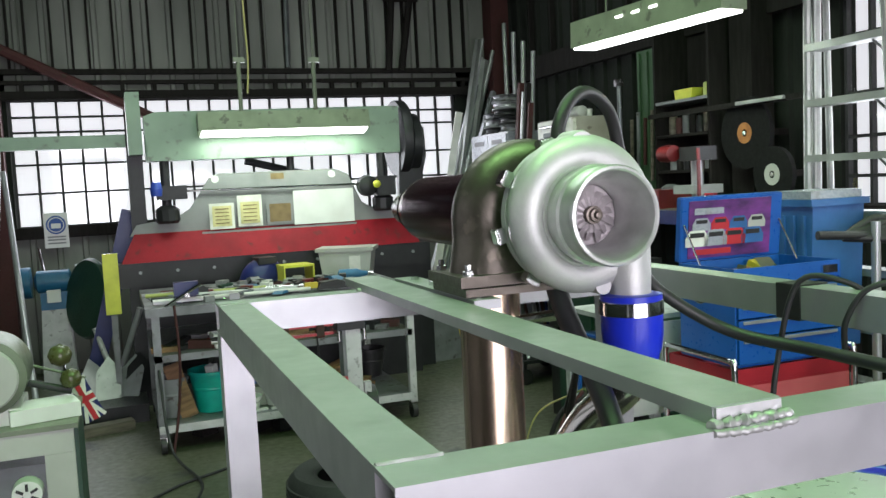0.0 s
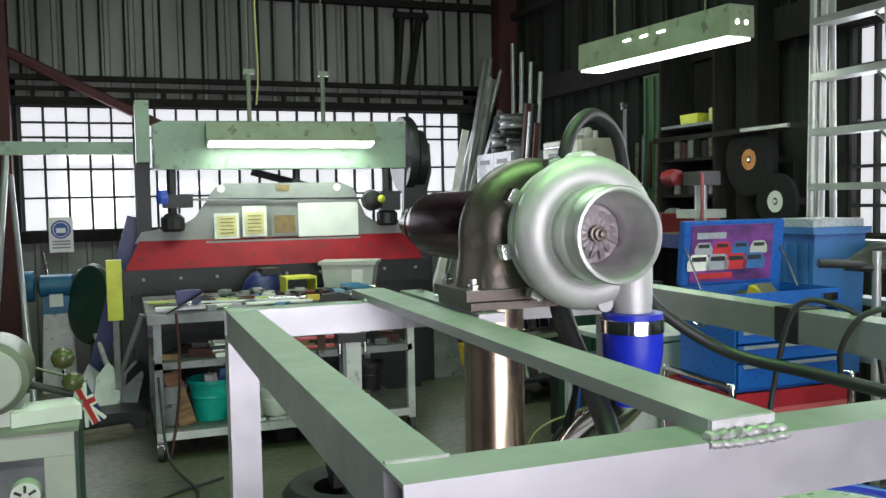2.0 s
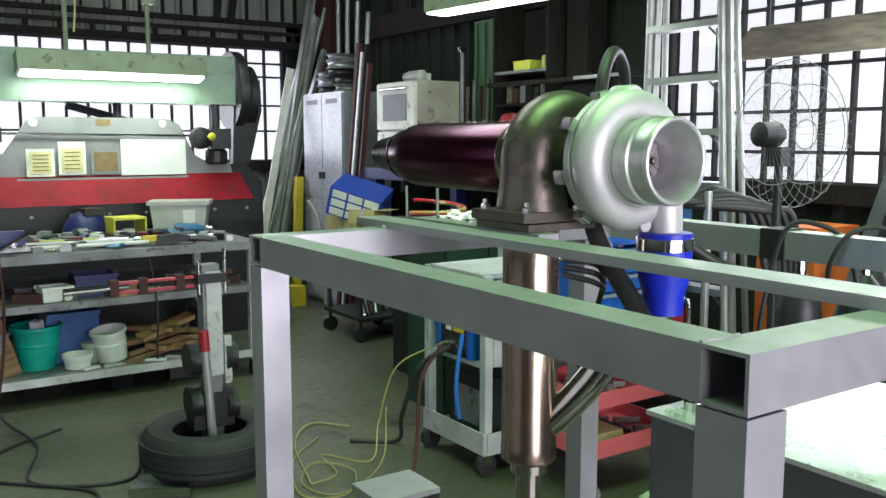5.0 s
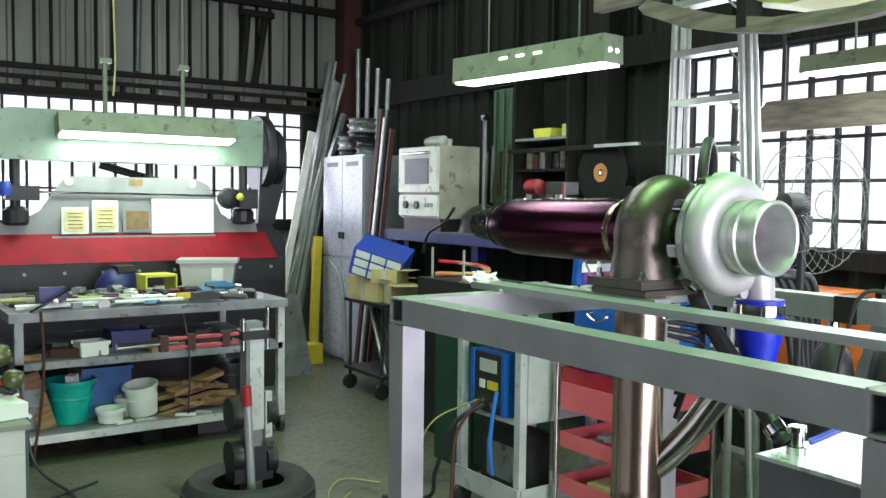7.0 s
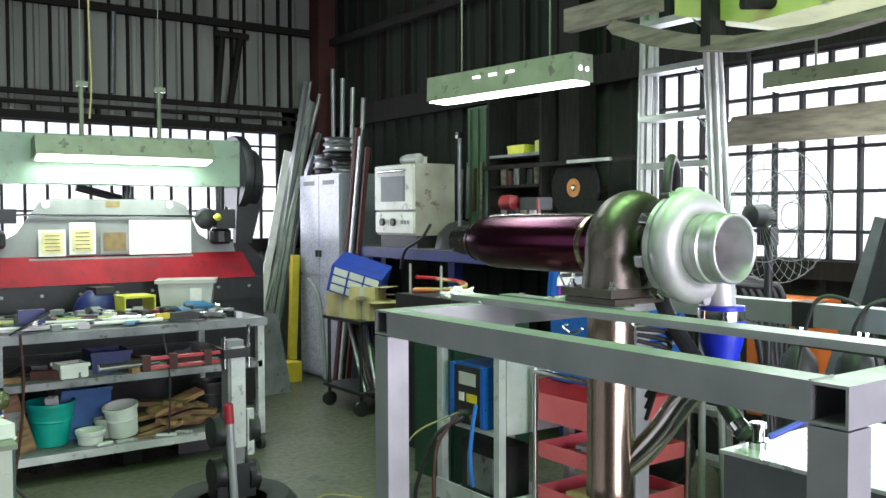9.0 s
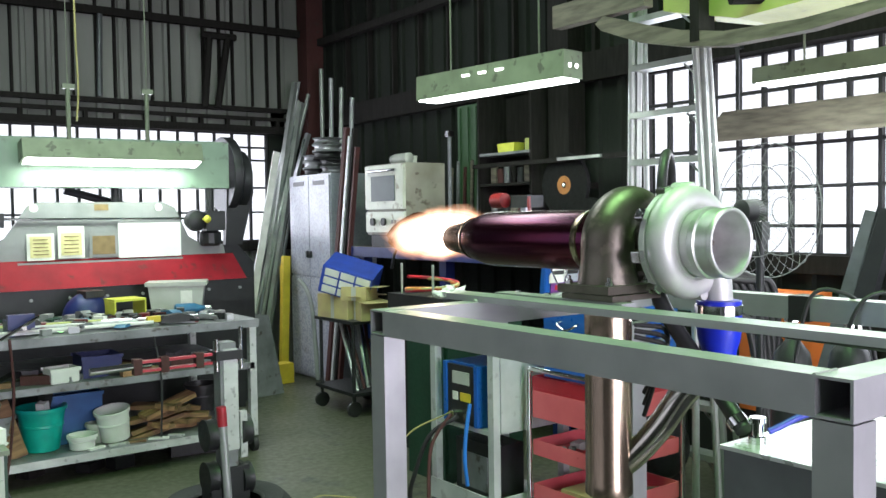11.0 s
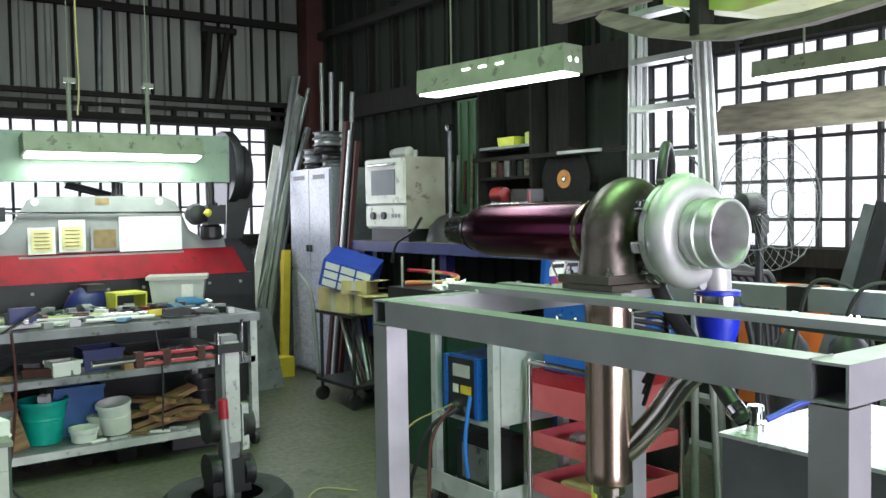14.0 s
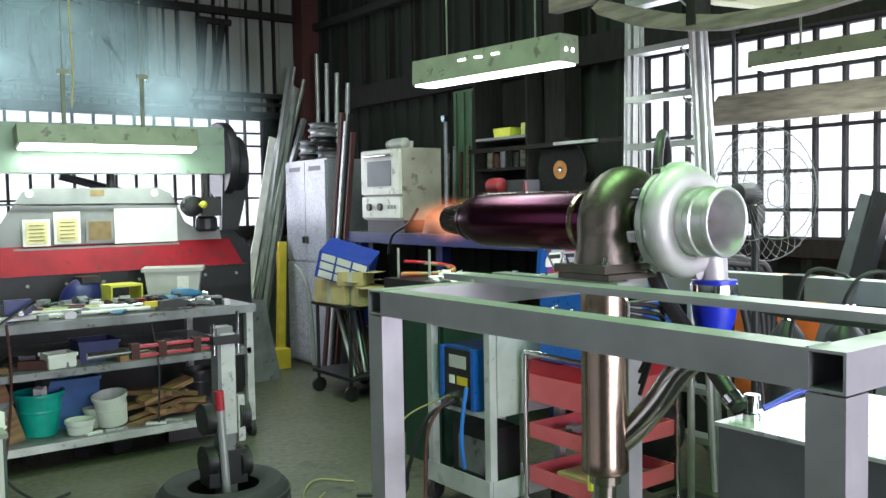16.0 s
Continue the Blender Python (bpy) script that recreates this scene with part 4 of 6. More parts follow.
for i in range(46):
    s = random.uniform(0.014, 0.042)
    o = part("small_part", box(-s, -s * 0.7, 0, s, s * 0.7, s * 1.2), ("tub", "pdark", "shs", "chrome", "bench", "paper", "redsteel2", "pgrey")[i % 8], bevel=s * 0.2)
    o.matrix_world = pose(random.uniform(0.15, 1.5), random.uniform(4.92, 5.7), BZ + 0.001, 0, 0, random.uniform(0, 180))
    tagged(o, "small loose workshop part on the bench", "part", "small parts on the bench")
random.seed(77)
for i in range(34):
    L, h = random.uniform(0.03, 0.11), random.uniform(0.015, 0.06)
    bm = prism([(-L, 0), (L, 0), (L * 0.9, h * 0.6), (L * 0.2, h), (-L * 0.7, h * 0.8)], "y", -L * 0.35, L * 0.35) if i % 2 else sweep(bez([(-L, 0, 0.012), (-L * 0.3, L * 0.5, 0.012), (L * 0.4, -L * 0.2, 0.014), (L, L * 0.3, 0.012)], 5), 0.009, 7)
    o = part("bench_scrap", bm, ("pdark", "rubber", "dkgreen", "bench", "redsteel", "cable", "shsdark", "grinder")[i % 8], smooth=40)
    tagged(o, "greasy dark tool or scrap piece on the bench", "scrap", "dark scrap on the bench").matrix_world = pose(random.uniform(0.2, 1.55), random.uniform(4.92, 5.55), BZ + 0.003 + 0.01 * (i % 3), 0, 0, random.uniform(-90, 90))
drl = thing("hand_drill", pose(1.36, 5.35, BZ + 0.03, 0, 0, -15), "teal and black hand drill lying on the bench", "drill")
part("body", lathe([(0.02, -0.10), (0.035, -0.09), (0.035, 0.03), (0.022, 0.06), (0.014, 0.10)], "x", (0, 0, 0.02), 16), "grinder", drl, smooth=40)
part("grip", box(-0.09, -0.12, 0.0, -0.045, -0.02, 0.035), "rubber", drl, bevel=0.008)
part("chuck", lathe([(0.015, 0.10), (0.017, 0.105), (0.014, 0.14)], "x", (0, 0, 0.02), 12), "chrome", drl, smooth=35)
tape = thing("tape_measure", pose(0.99, 4.97, BZ + 0.024), "yellow tape measure on the bench", "tool")
part("case", box(-0.04, -0.02, 0, 0.04, 0.02, 0.035), "ypaint", tape, bevel=0.008)
vice = thing("bench_vice", pose(0.24, 5.05, BZ + 0.001), "small blue bench vice on the bench corner", "vice")
part("body", box(-0.06, -0.07, 0, 0.06, 0.09, 0.09), "bluedk", vice, bevel=0.01)
part("jaw", box(-0.07, -0.12, 0.05, 0.07, -0.075, 0.13), "bluedk", vice, bevel=0.006)
part("screw", rod((0, -0.2, 0.06), (0, -0.05, 0.06), 0.014), "chrome", vice)
part("handle", rod((-0.13, -0.19, 0.0), (0.08, -0.19, 0.12), 0.009), "chrome", vice)

# dark blocks added to deepen the shade on the floor under the bench
random.seed(12)
for i in range(9):
    L = random.uniform(0.06, 0.16)
    o = part("floor_scrap", box(-L, -0.05, 0, L, 0.05, random.uniform(0.03, 0.08)), ("pdark", "timber", "bench", "rubber")[i % 4], bevel=0.006)
    tagged(o, "dark block added to deepen the shade under the bench", "scrap", "scrap under the bench").matrix_world = pose(0.15 + 0.16 * i, random.uniform(5.0, 5.7), 0.001, 0, 0, random.uniform(-50, 50))
# ---------------------------------------------------------------- pipe clamp stand in a tyre
tyre = thing("tyre", label="worn black car tyre lying flat on the floor", category="tyre")
part("carcass", lathe([(0.165, 0.02), (0.2, 0.0), (0.27, 0.0), (0.30, 0.03), (0.31, 0.10), (0.30, 0.17), (0.27, 0.20), (0.2, 0.20), (0.165, 0.18), (0.18, 0.17), (0.26, 0.15), (0.26, 0.05), (0.18, 0.03)], "z", (0.83, 3.50, 0), 48, close=True), "tyre", tyre, smooth=40)
for k, z in enumerate((0.055, 0.085, 0.115, 0.145)):
    part("tread_rib", lathe([(0.303, z - 0.011), (0.3135 - 0.002 * (k in (0, 3)), z - 0.009), (0.3135 - 0.002 * (k in (0, 3)), z + 0.009), (0.303, z + 0.011)], "z", (0.83, 3.50, 0), 48, close=True), "tyre", tyre, "worn tread rib", smooth=35)
part("bead", lathe([(0.165, 0.178), (0.172, 0.186), (0.182, 0.190), (0.186, 0.183)], "z", (0.83, 3.50, 0), 48, close=True), "rubber", tyre, "smooth inner bead", smooth=35)
js = thing("engine_crane_post", pose(0.85, 3.52, 0.0), "rusty steel jacking post standing in a tyre", "jack")
part("post", box(-0.035, -0.03, 0.0, 0.045, 0.05, 0.93), "bench", js, "bare square steel post", bevel=0.003)
part("post_face", box(-0.02, -0.036, 0.42, 0.05, -0.0305, 0.90), "benchlight", js, "paler plate on the post face")
part("handle_tube", rod((-0.02, -0.07, 0.05), (-0.05, -0.07, 0.63), 0.02), "shs", js, "leaning steel handle tube")
part("red_grip", rod((-0.0456, -0.07, 0.55), (-0.0507, -0.07, 0.64), 0.0225), "redtray", js, "red handle tip")
for s, z in ((-1, 0.50), (1, 0.50), (-1, 0.30), (1, 0.27)):
    part("pulley", lathe([(0.02, -0.025), (0.075, -0.025), (0.07, 0), (0.075, 0.025), (0.02, 0.025)], "x", (s * 0.085, 0.0, z), 24), "pdark", js, "dark pulley wheel", smooth=35)
part("chain_block", box(-0.10, -0.05, 0.18, 0.09, 0.07, 0.34), "pdark", js, bevel=0.02)
part("side_plate", box(0.052, -0.05, 0.38, 0.085, -0.02, 0.60), "benchlight", js, bevel=0.003)
part("clamp_screw", rod((-0.62, -0.04, 0.865), (-0.36, -0.04, 0.87), 0.016), "chrome", js, "bright screw end")
for z in (0.845, 0.885):
    part("clamp_arm", box(-0.42, -0.055, z - 0.006, -0.08, -0.03, z + 0.006), "redtray", js, "red clamp arm")
for x in (-0.42, -0.30, -0.14):
    part("clamp_block", box(x - 0.018, -0.06, 0.83, x + 0.018, -0.02, 0.90), "redsteel", js, bevel=0.004)
part("head", box(-0.06, -0.05, 0.85, 0.07, 0.06, 0.892), "pdark", js, bevel=0.01)
for x in (-0.05, 0.07):
    part("hook_bolt", rod((x, -0.03, 0.80), (x, -0.03, 1.0 if x > 0 else 0.95), 0.009), "chrome", js)

pan = thing("drain_pan", pose(0.56, 3.31, 0.001, 0, 0, -30), "shallow bright metal drain pan on the floor", "tray")
part("base", box(-0.12, -0.085, 0, 0.12, 0.085, 0.006), "shsdark", pan)
for s in (-1, 1):
    part("side", box(-0.125, s * 0.085 - 0.003, 0.006, 0.125, s * 0.085 + 0.003, 0.045), "chrome", pan)
    part("end", box(s * 0.121 - 0.003, -0.081, 0.006, s * 0.121 + 0.003, 0.081, 0.045), "chrome", pan)


def cable(name, pts, r, material, label, category="cable"):
    return tagged(part(name, sweep(bez(pts, 8), r, 8), material, smooth=60), label, category)


cable("floor_cable", [(0.05, 4.85, 0.5), (0.08, 4.6, 0.1), (0.2, 4.2, 0.008), (0.1, 3.7, 0.008), (0.45, 3.5, 0.008), (0.62, 3.8, 0.008), (1.0, 4.3, 0.008), (1.35, 4.6, 0.008)], 0.008, "cable", "black cable snaking over the floor")
cable("floor_cable", [(0.18, 3.2, 0.008), (0.3, 3.45, 0.008), (-0.1, 3.9, 0.008), (0.05, 4.2, 0.008), (0.35, 4.4, 0.008)], 0.008, "cable", "black cable snaking over the floor")
cable("floor_cable", [(1.05, 4.2, 0.008), (1.2, 4.05, 0.008), (1.25, 4.25, 0.008), (1.1, 4.35, 0.008), (1.0, 4.1, 0.008)], 0.008, "cable", "black cable coiled on the floor")
cable("power_cable", [(0.16, 4.84, 0.87), (0.17, 4.82, 0.6), (0.15, 4.83, 0.3), (0.1, 4.8, 0.02)], 0.008, "redsteel", "dark red cord hanging over the bench edge")
cable("power_cable", [(0.95, 4.85, 0.82), (0.98, 4.82, 0.55), (0.97, 4.82, 0.2)], 0.006, "cable", "black cord hanging off the bench")
def lamp_hanger(bm, x):
    """A rod's cross bar at its head and the thin wire that carries it."""
    box(x - 0.035, 5.985, 2.42, x + 0.045, 6.015, 2.455, bm)
    return sweep([(x, 6.0, 2.455), (x, 6.0, ZC)], 0.0035, 6, bm)


for x in (0.78, 1.32):
    tagged(part("hanging_rod", lamp_hanger(rod((x, 6.0, 2.05), (x, 6.0, 2.42), 0.016, 8), x), "lgreen"), "pale green rod and wire hanging from the roof", "rod", "rods over the press")
cable("pull_cord", [(0.84, 6.0, 4.6), (0.84, 6.0, 3.0), (0.85, 6.0, 2.45), (0.83, 5.98, 2.2)], 0.007, "cableg", "yellow cord hanging from the roof", "cord")

# ---------------------------------------------------------------- left corner: grinder, lathe, panels
sign = thing("safety_sign", pose(-0.60, 7.80, 1.10) @ Matrix.Scale(0.84, 4), "white safety sign with blue round mask symbol", "sign")
part("plate", box(-0.115, 0, 0, 0.115, 0.006, 0.36), "white", sign)
part("symbol", lathe([(0.095, -0.004), (0.095, -0.0005)], "y", (0, 0, 0.235), 32), "signb", sign, "blue round symbol")
part("symbol_ring", lathe([(0.07, -0.007), (0.078, -0.007), (0.078, -0.0045), (0.07, -0.0045)], "y", (0, 0, 0.235), 32, close=True), "white", sign)
part("symbol_mark", box(-0.045, -0.007, 0.20, 0.045, -0.0045, 0.25), "white", sign)
for z in (0.04, 0.075, 0.105):
    part("text_bar", box(-0.085, -0.003, z, 0.085, -0.0005, z + 0.016), "pgrey", sign)
gr = thing("pedestal_grinder", pose(-0.62, 7.28, 0), "blue bench grinder on a pale pedestal", "grinder")
part("pedestal", prism([(-0.13, 0), (0.13, 0), (0.10, 0.64), (-0.10, 0.64)], "y", -0.09, 0.09), "benchlight", gr, bevel=0.01)
part("motor", lathe([(0.05, -0.14), (0.09, -0.12), (0.09, 0.12), (0.05, 0.14)], "x", (0, 0, 0.86), 24), "grinder", gr, smooth=35)
part("base", box(-0.1, -0.1, 0.64, 0.1, 0.1, 0.78), "grinder", gr, bevel=0.02)
for s in (-1, 1):
    part("wheel_guard", lathe([(0.03, -0.04), (0.125, -0.035), (0.125, 0.035), (0.03, 0.04)], "x", (s * 0.2, 0, 0.86), 24), "grinder" if s < 0 else "dkgreen", gr, smooth=35)
part("switch_box", box(-0.05, -0.13, 0.70, 0.05, -0.1005, 0.80), "white", gr, bevel=0.005)
disc = tagged(part("saw_guard", lathe([(0.05, -0.04), (0.30, -0.03), (0.32, 0), (0.30, 0.03), (0.05, 0.04)], "x", (0, 0, 0), 32), "dkgreen", smooth=40), "dark green round machine guard", "guard")
disc.matrix_world = pose(-0.36, 6.95, 0.73, 0, 8, 30)
bm_ = part("blue_beam", box(-0.06, -0.05, 0, 0.06, 0.05, 1.45), "bluedk")
tagged(bm_, "dark blue steel beam leaning on the press", "beam").matrix_world = pose(-0.40, 6.5, 0.01, 0, 15.5, 0)
yl = thing("yellow_level", pose(-0.175, 6.06, 0.0), "yellow painted steel post with block", "post")
part("block", box(-0.05, -0.03, 0.70, 0.05, 0.03, 1.12), "yplast", yl, "yellow block", bevel=0.004)
part("foot", box(-0.02, -0.02, 0, 0.02, 0.02, 0.699), "bench", yl)
lean = [((-1.15, 7.4, 0.01), (-0.98, 7.78, 2.1), 0.03, "ladder"), ((-0.72, 6.2, 0.01), (-0.93, 7.4, 1.75), 0.022, "shs"), ((-0.55, 6.9, 0.01), (-0.75, 7.85, 1.1), 0.014, "chrome"), ((-0.25, 6.3, 0.01), (0.0, 6.12, 0.72), 0.022, "shs"), ((-0.15, 6.2, 0.012), (-0.32, 6.5, 0.55), 0.02, "benchlight")]
for a, b, r, mm in lean:
    tagged(part("steel_tube", rod(a, b, r, 12), mm, smooth=40), "loose steel tube leaning in the corner", "tube", "tubes leaning in the corner")
for i, (x, y, rz, rx) in enumerate(((-0.24, 6.0, 10, -18), (-0.30, 6.1, 35, -30), (-0.12, 6.02, -25, -22), (-0.05, 6.1, 5, 10))):
    o = part("sheet_offcut", prism([(-0.1, 0), (0.07, 0), (0.09, 0.2), (0.02, 0.30), (-0.07, 0.2)], "y", 0, 0.004), ("benchlight", "shs", "bench", "pdark")[i])
    tagged(o, "bent sheet metal offcut standing on the floor", "offcut", "sheet offcuts by the press").matrix_world = pose(x, y, 0.12, rx, 0, rz)
o = tagged(part("scrap_bin", box(-0.48, 5.72, 0.0, 0.0, 6.14, 0.12), "pdark", bevel=0.01), "low dark scrap tray on the floor", "tray")
o = tagged(part("floor_plank", box(-0.22, -0.05, 0, 0.22, 0.05, 0.06), "weathered", bevel=0.004), "pale timber plank lying on the floor", "plank")
o.matrix_world = pose(-0.32, 5.55, 0.001, 0, 0, 14)

mc = thing("machine_cabinet", label="white steel framed machine cabinet with green top", category="cabinet")
CXR, CYN, CZ = -0.285, 2.45, 0.825
part("frame", box(-1.6, CYN - 0.02, CZ - 0.075, CXR, CYN, CZ - 0.004), "tub", mc, "worn white front rail", bevel=0.003)
part("frame", box(CXR - 0.085, CYN - 0.02, 0.0, CXR, CYN, CZ - 0.076), "tub", mc, "worn white front post", bevel=0.003)
part("side_panel", box(CXR - 0.03, CYN, 0.0, CXR + 0.012, CYN + 0.35, CZ - 0.004), "dkgreen", mc, "dark green side panel", bevel=0.003)
part("top", box(-1.6, CYN - 0.025, CZ - 0.003, CXR + 0.015, CYN + 0.36, CZ + 0.012), "lgreen", mc, "green painted top", bevel=0.004)
part("shelf_box", box(-1.2, CYN + 0.02, 0.0, CXR - 0.088, CYN + 0.33, 0.715), "shsdark", mc, bevel=0.01)
part("fan_cover", lathe([(0.012, CYN - 0.03), (0.042, CYN - 0.03), (0.045, CYN + 0.0195)], "y", (CXR - 0.14, 0, 0.64), 24), "white", mc, "round white fan cover", smooth=30)
for i in range(6):
    part("fan_slot", box(-0.004, CYN - 0.034, 0.012, 0.004, CYN - 0.0305, 0.034, m=Matrix.Translation((CXR - 0.14, 0, 0.64)) @ Matrix.Rotation(i * math.pi / 3, 4, "Y")), "rubber", mc)
mo = thing("lathe_headstock", pose(-0.52, 2.62, CZ + 0.0125), "grey green machine motor on the cabinet", "motor")
part("body", lathe([(0.06, -0.14), (0.115, -0.12), (0.115, 0.10), (0.10, 0.13), (0.05, 0.15)], "y", (0, 0, 0.15), 32), "lgreen", mo, smooth=40)
part("end_disc", lathe([(0.09, -0.155), (0.095, -0.15), (0.095, -0.138)], "y", (0, 0, 0.15), 32), "tub", mo, "pale round end cover", smooth=30)
part("foot", box(-0.09, -0.12, 0, 0.09, 0.12, 0.05), "white", mo, bevel=0.006)
part("ball", lathe([(0.002, -0.038), (0.027, -0.027), (0.038, 0), (0.027, 0.027), (0.002, 0.038)], "x", (0.20, 0.05, 0.17), 20), "olive", mo, "olive ball knob", smooth=60)
part("ball", lathe([(0.002, -0.034), (0.024, -0.024), (0.034, 0), (0.024, 0.024), (0.002, 0.034)], "x", (0.23, 0.0, 0.10), 20), "olive", mo, "olive ball knob", smooth=60)
part("lever", rod((0.05, 0.0, 0.12), (0.23, 0.0, 0.06), 0.012), "pdark", mo)
rag = tagged(part("folded_cloth", box(-0.10, -0.07, 0, 0.10, 0.07, 0.045), "white", bevel=0.015), "folded white cloth on the cabinet", "cloth")
rag.matrix_world = pose(-0.375, 2.56, CZ + 0.013, 0, 0, 12)
fl = thing("small_flag", Matrix.Translation((-0.232, 2.86, 0.74)) @ Matrix.Scale(0.62, 4), "small red white and blue cloth flag hanging down", "flag")
FM = pose(0, 0, 0, 0, -24, 0)
part("field", box(-0.055, -0.003, 0.0, 0.055, 0.003, 0.27, m=FM), "flagb", fl, "dark blue cloth")
part("white_cross", box(-0.024, -0.007, 0.0, 0.024, -0.0035, 0.27, m=FM), "paper", fl)
part("white_cross", box(-0.055, -0.0072, 0.10, 0.055, -0.0036, 0.16, m=FM), "paper", fl)
part("red_cross", box(-0.014, -0.011, 0.0, 0.014, -0.0076, 0.27, m=FM), "flagr", fl)
part("red_cross", box(-0.055, -0.0112, 0.115, 0.055, -0.0077, 0.145, m=FM), "flagr", fl)
for s in (-1, 1):
    part("white_diagonal", box(-0.010, -0.0068, -0.14, 0.010, -0.0034, 0.14, m=FM @ Matrix.Translation((0, 0, 0.13)) @ Matrix.Rotation(s * 0.4, 4, "Y")), "paper", fl)
part("pole", rod((-0.35, -0.02, 0.36), (-0.04, 0, 0.24), 0.008), "lgreen", fl)

# ---------------------------------------------------------------- rear right corner: locker, tubes, oven, bench
lk = thing("steel_locker", label="tall dented grey two door steel locker", category="locker")
LXF = 3.06
part("body", box(LXF, 6.42, 0.02, LXF + 0.46, 7.20, 1.90), "locker", lk, bevel=0.004)
for y0, y1 in ((6.43, 6.805), (6.815, 7.19)):
    dr = part("door", box(LXF - 0.018, y0, 0.98, LXF - 0.001, y1, 1.885), "locker", lk, "steel door", bevel=0.003)
    part("door", box(LXF - 0.018, y0, 0.05, LXF - 0.001, y1, 0.955), "locker", lk, "steel door", bevel=0.003)
    part("vent", box(LXF - 0.021, y0 + 0.08, 1.80, LXF - 0.0185, y1 - 0.08, 1.84), "pdark", lk, "dark vent slots")
    part("handle", box(LXF - 0.04, (6.78 if y0 < 6.6 else 6.84) - 0.012, 1.14, LXF - 0.0185, (6.78 if y0 < 6.6 else 6.84) + 0.012, 1.20), "pdark", lk, "small dark handle")
for x, y, z, n in ((3.25, 7.02, 1.901, 3), (3.22, 6.62, 1.901, 2), (3.25, 6.82, 2.05, 3)):
    for i in range(n):
        o = part("wire_coil", lathe([(0.09, 0.0), (0.135, 0.0), (0.14, 0.006), (0.12, 0.02), (0.115, 0.035), (0.12, 0.05), (0.14, 0.058), (0.135, 0.064), (0.09, 0.064)], "z", (x, y, z + i * 0.065), 28), ("rubber", "shs", "bench")[(i + n) % 3], smooth=35)
        tagged(o, "round metal coil of wire stacked on the locker", "coil", "coils on the locker")
random.seed(9)
for i in range(14):
    a = Vector((2.40 + 0.028 * i + random.uniform(-0.02, 0.02), 7.28 + 0.04 * (i % 4), 0.01))
    b = Vector((3.36 + 0.022 * (i % 8) + random.uniform(-0.03, 0.03), 7.66 + 0.008 * (i % 4), random.uniform(2.3, 2.95)))
    if i % 3:
        bm = rod(a, b, random.uniform(0.014, 0.026), 10)
    else:
        bm = box(-0.022, -0.022, 0, 0.022, 0.022, (b - a).length, m=Matrix.Translation(a) @ (b - a).to_track_quat("Z", "Y").to_matrix().to_4x4())
    o = part("steel_length", bm, ("ladder", "shs", "ladder", "shsdark", "ladder")[i % 5], smooth=40)
    tagged(o, "long steel length leaning in the corner", "steel length", "steel lengths in the corner")
tagged(part("yellow_length", box(2.955, 7.235, 0.01, 3.0, 7.265, 1.05), "ypaint", bevel=0.002), "yellow painted length standing beside the locker", "length")
o = tagged(part("white_sheet", box(-0.035, -0.006, 0, 0.035, 0.006, 2.2), "paper"), "white board strip leaning in the corner", "board")
o.matrix_world = pose(2.52, 7.24, 0.01, -4, 13, 0)
for i, (y, h, w, mm) in enumerate(((6.30, 2.28, 0.05, "redsteel"), (6.22, 2.20, 0.035, "benchlight"), (6.16, 2.26, 0.03, "timber"), (6.10, 2.1, 0.028, "redsteel"))):
    o = part("timber_length", box(-0.02, -w / 2, 0, 0.02, w / 2, h), mm, bevel=0.002)
    tagged(o, "long painted length standing beside the locker", "length", "lengths beside the locker").matrix_world = pose(2.98, y + 0.10, 0.01, 7, 2, 0)
for i in range(4):
    tagged(part("upright_tube", rod((3.5 - 0.12 * i * 0.5, 7.35 - 0.22 * i, 0.01), (3.55, 7.45 - 0.2 * i, 3.0 - 0.12 * i), 0.022, 10), "shs" if i % 2 else "ladder", smooth=40), "tall steel tube standing behind the locker", "tube", "tubes behind the locker")
o = tagged(part("leaning_board", prism([(-0.15, 0), (0.20, 0), (0.12, 0.68), (-0.17, 0.74)], "y", 0, 0.012), "bench"), "grey sheet metal panel leaning on the press end", "panel")
o.matrix_world = pose(2.38, 6.42, 0.0, -8, 0, 8)
o = tagged(part("yellow_plank", box(-0.035, -0.03, 0, 0.035, 0.03, 1.15), "ypaint", bevel=0.004), "long yellow painted plank leaning by the locker", "plank")
o.matrix_world = pose(2.90, 7.12, 0.0, -3, 4, 0)
o = tagged(part("yellow_case", box(2.72, 6.82, 0.001, 2.86, 6.98, 0.18), "ypaint", bevel=0.012), "small yellow plastic case on the floor", "case")

rb = thing("side_bench", label="high blue edged workbench along the wall", category="workbench")
part("top", box(3.04, 3.5, 1.215, 3.70, 6.05, 1.26), "weathered", rb, "worn timber bench top", bevel=0.004)
part("edge", box(3.028, 3.5, 1.175, 3.039, 6.05, 1.258), "bluedk", rb, "dark blue steel edge")
for y in (3.6, 4.8, 5.95):
    part("leg", box(3.08, y - 0.04, 0, 3.16, y + 0.04, 1.214), "bluedk", rb, bevel=0.004)
part("low_shelf", box(3.10, 3.55, 0.45, 3.68, 6.0, 0.48), "timber", rb)
ov = thing("oven", label="old cream enamel oven standing on the wall bench", category="oven")
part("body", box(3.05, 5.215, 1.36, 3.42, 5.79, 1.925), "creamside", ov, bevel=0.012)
part("door", box(3.022, 5.225, 1.565, 3.049, 5.78, 1.915), "cream", ov, "oven door", bevel=0.008)
part("door_window", box(3.016, 5.335, 1.63, 3.0215, 5.68, 1.83), "glassdark", ov, "dark glass window")
part("door_handle", rod((3.005, 5.30, 1.872), (3.005, 5.70, 1.872), 0.011), "chrome", ov)
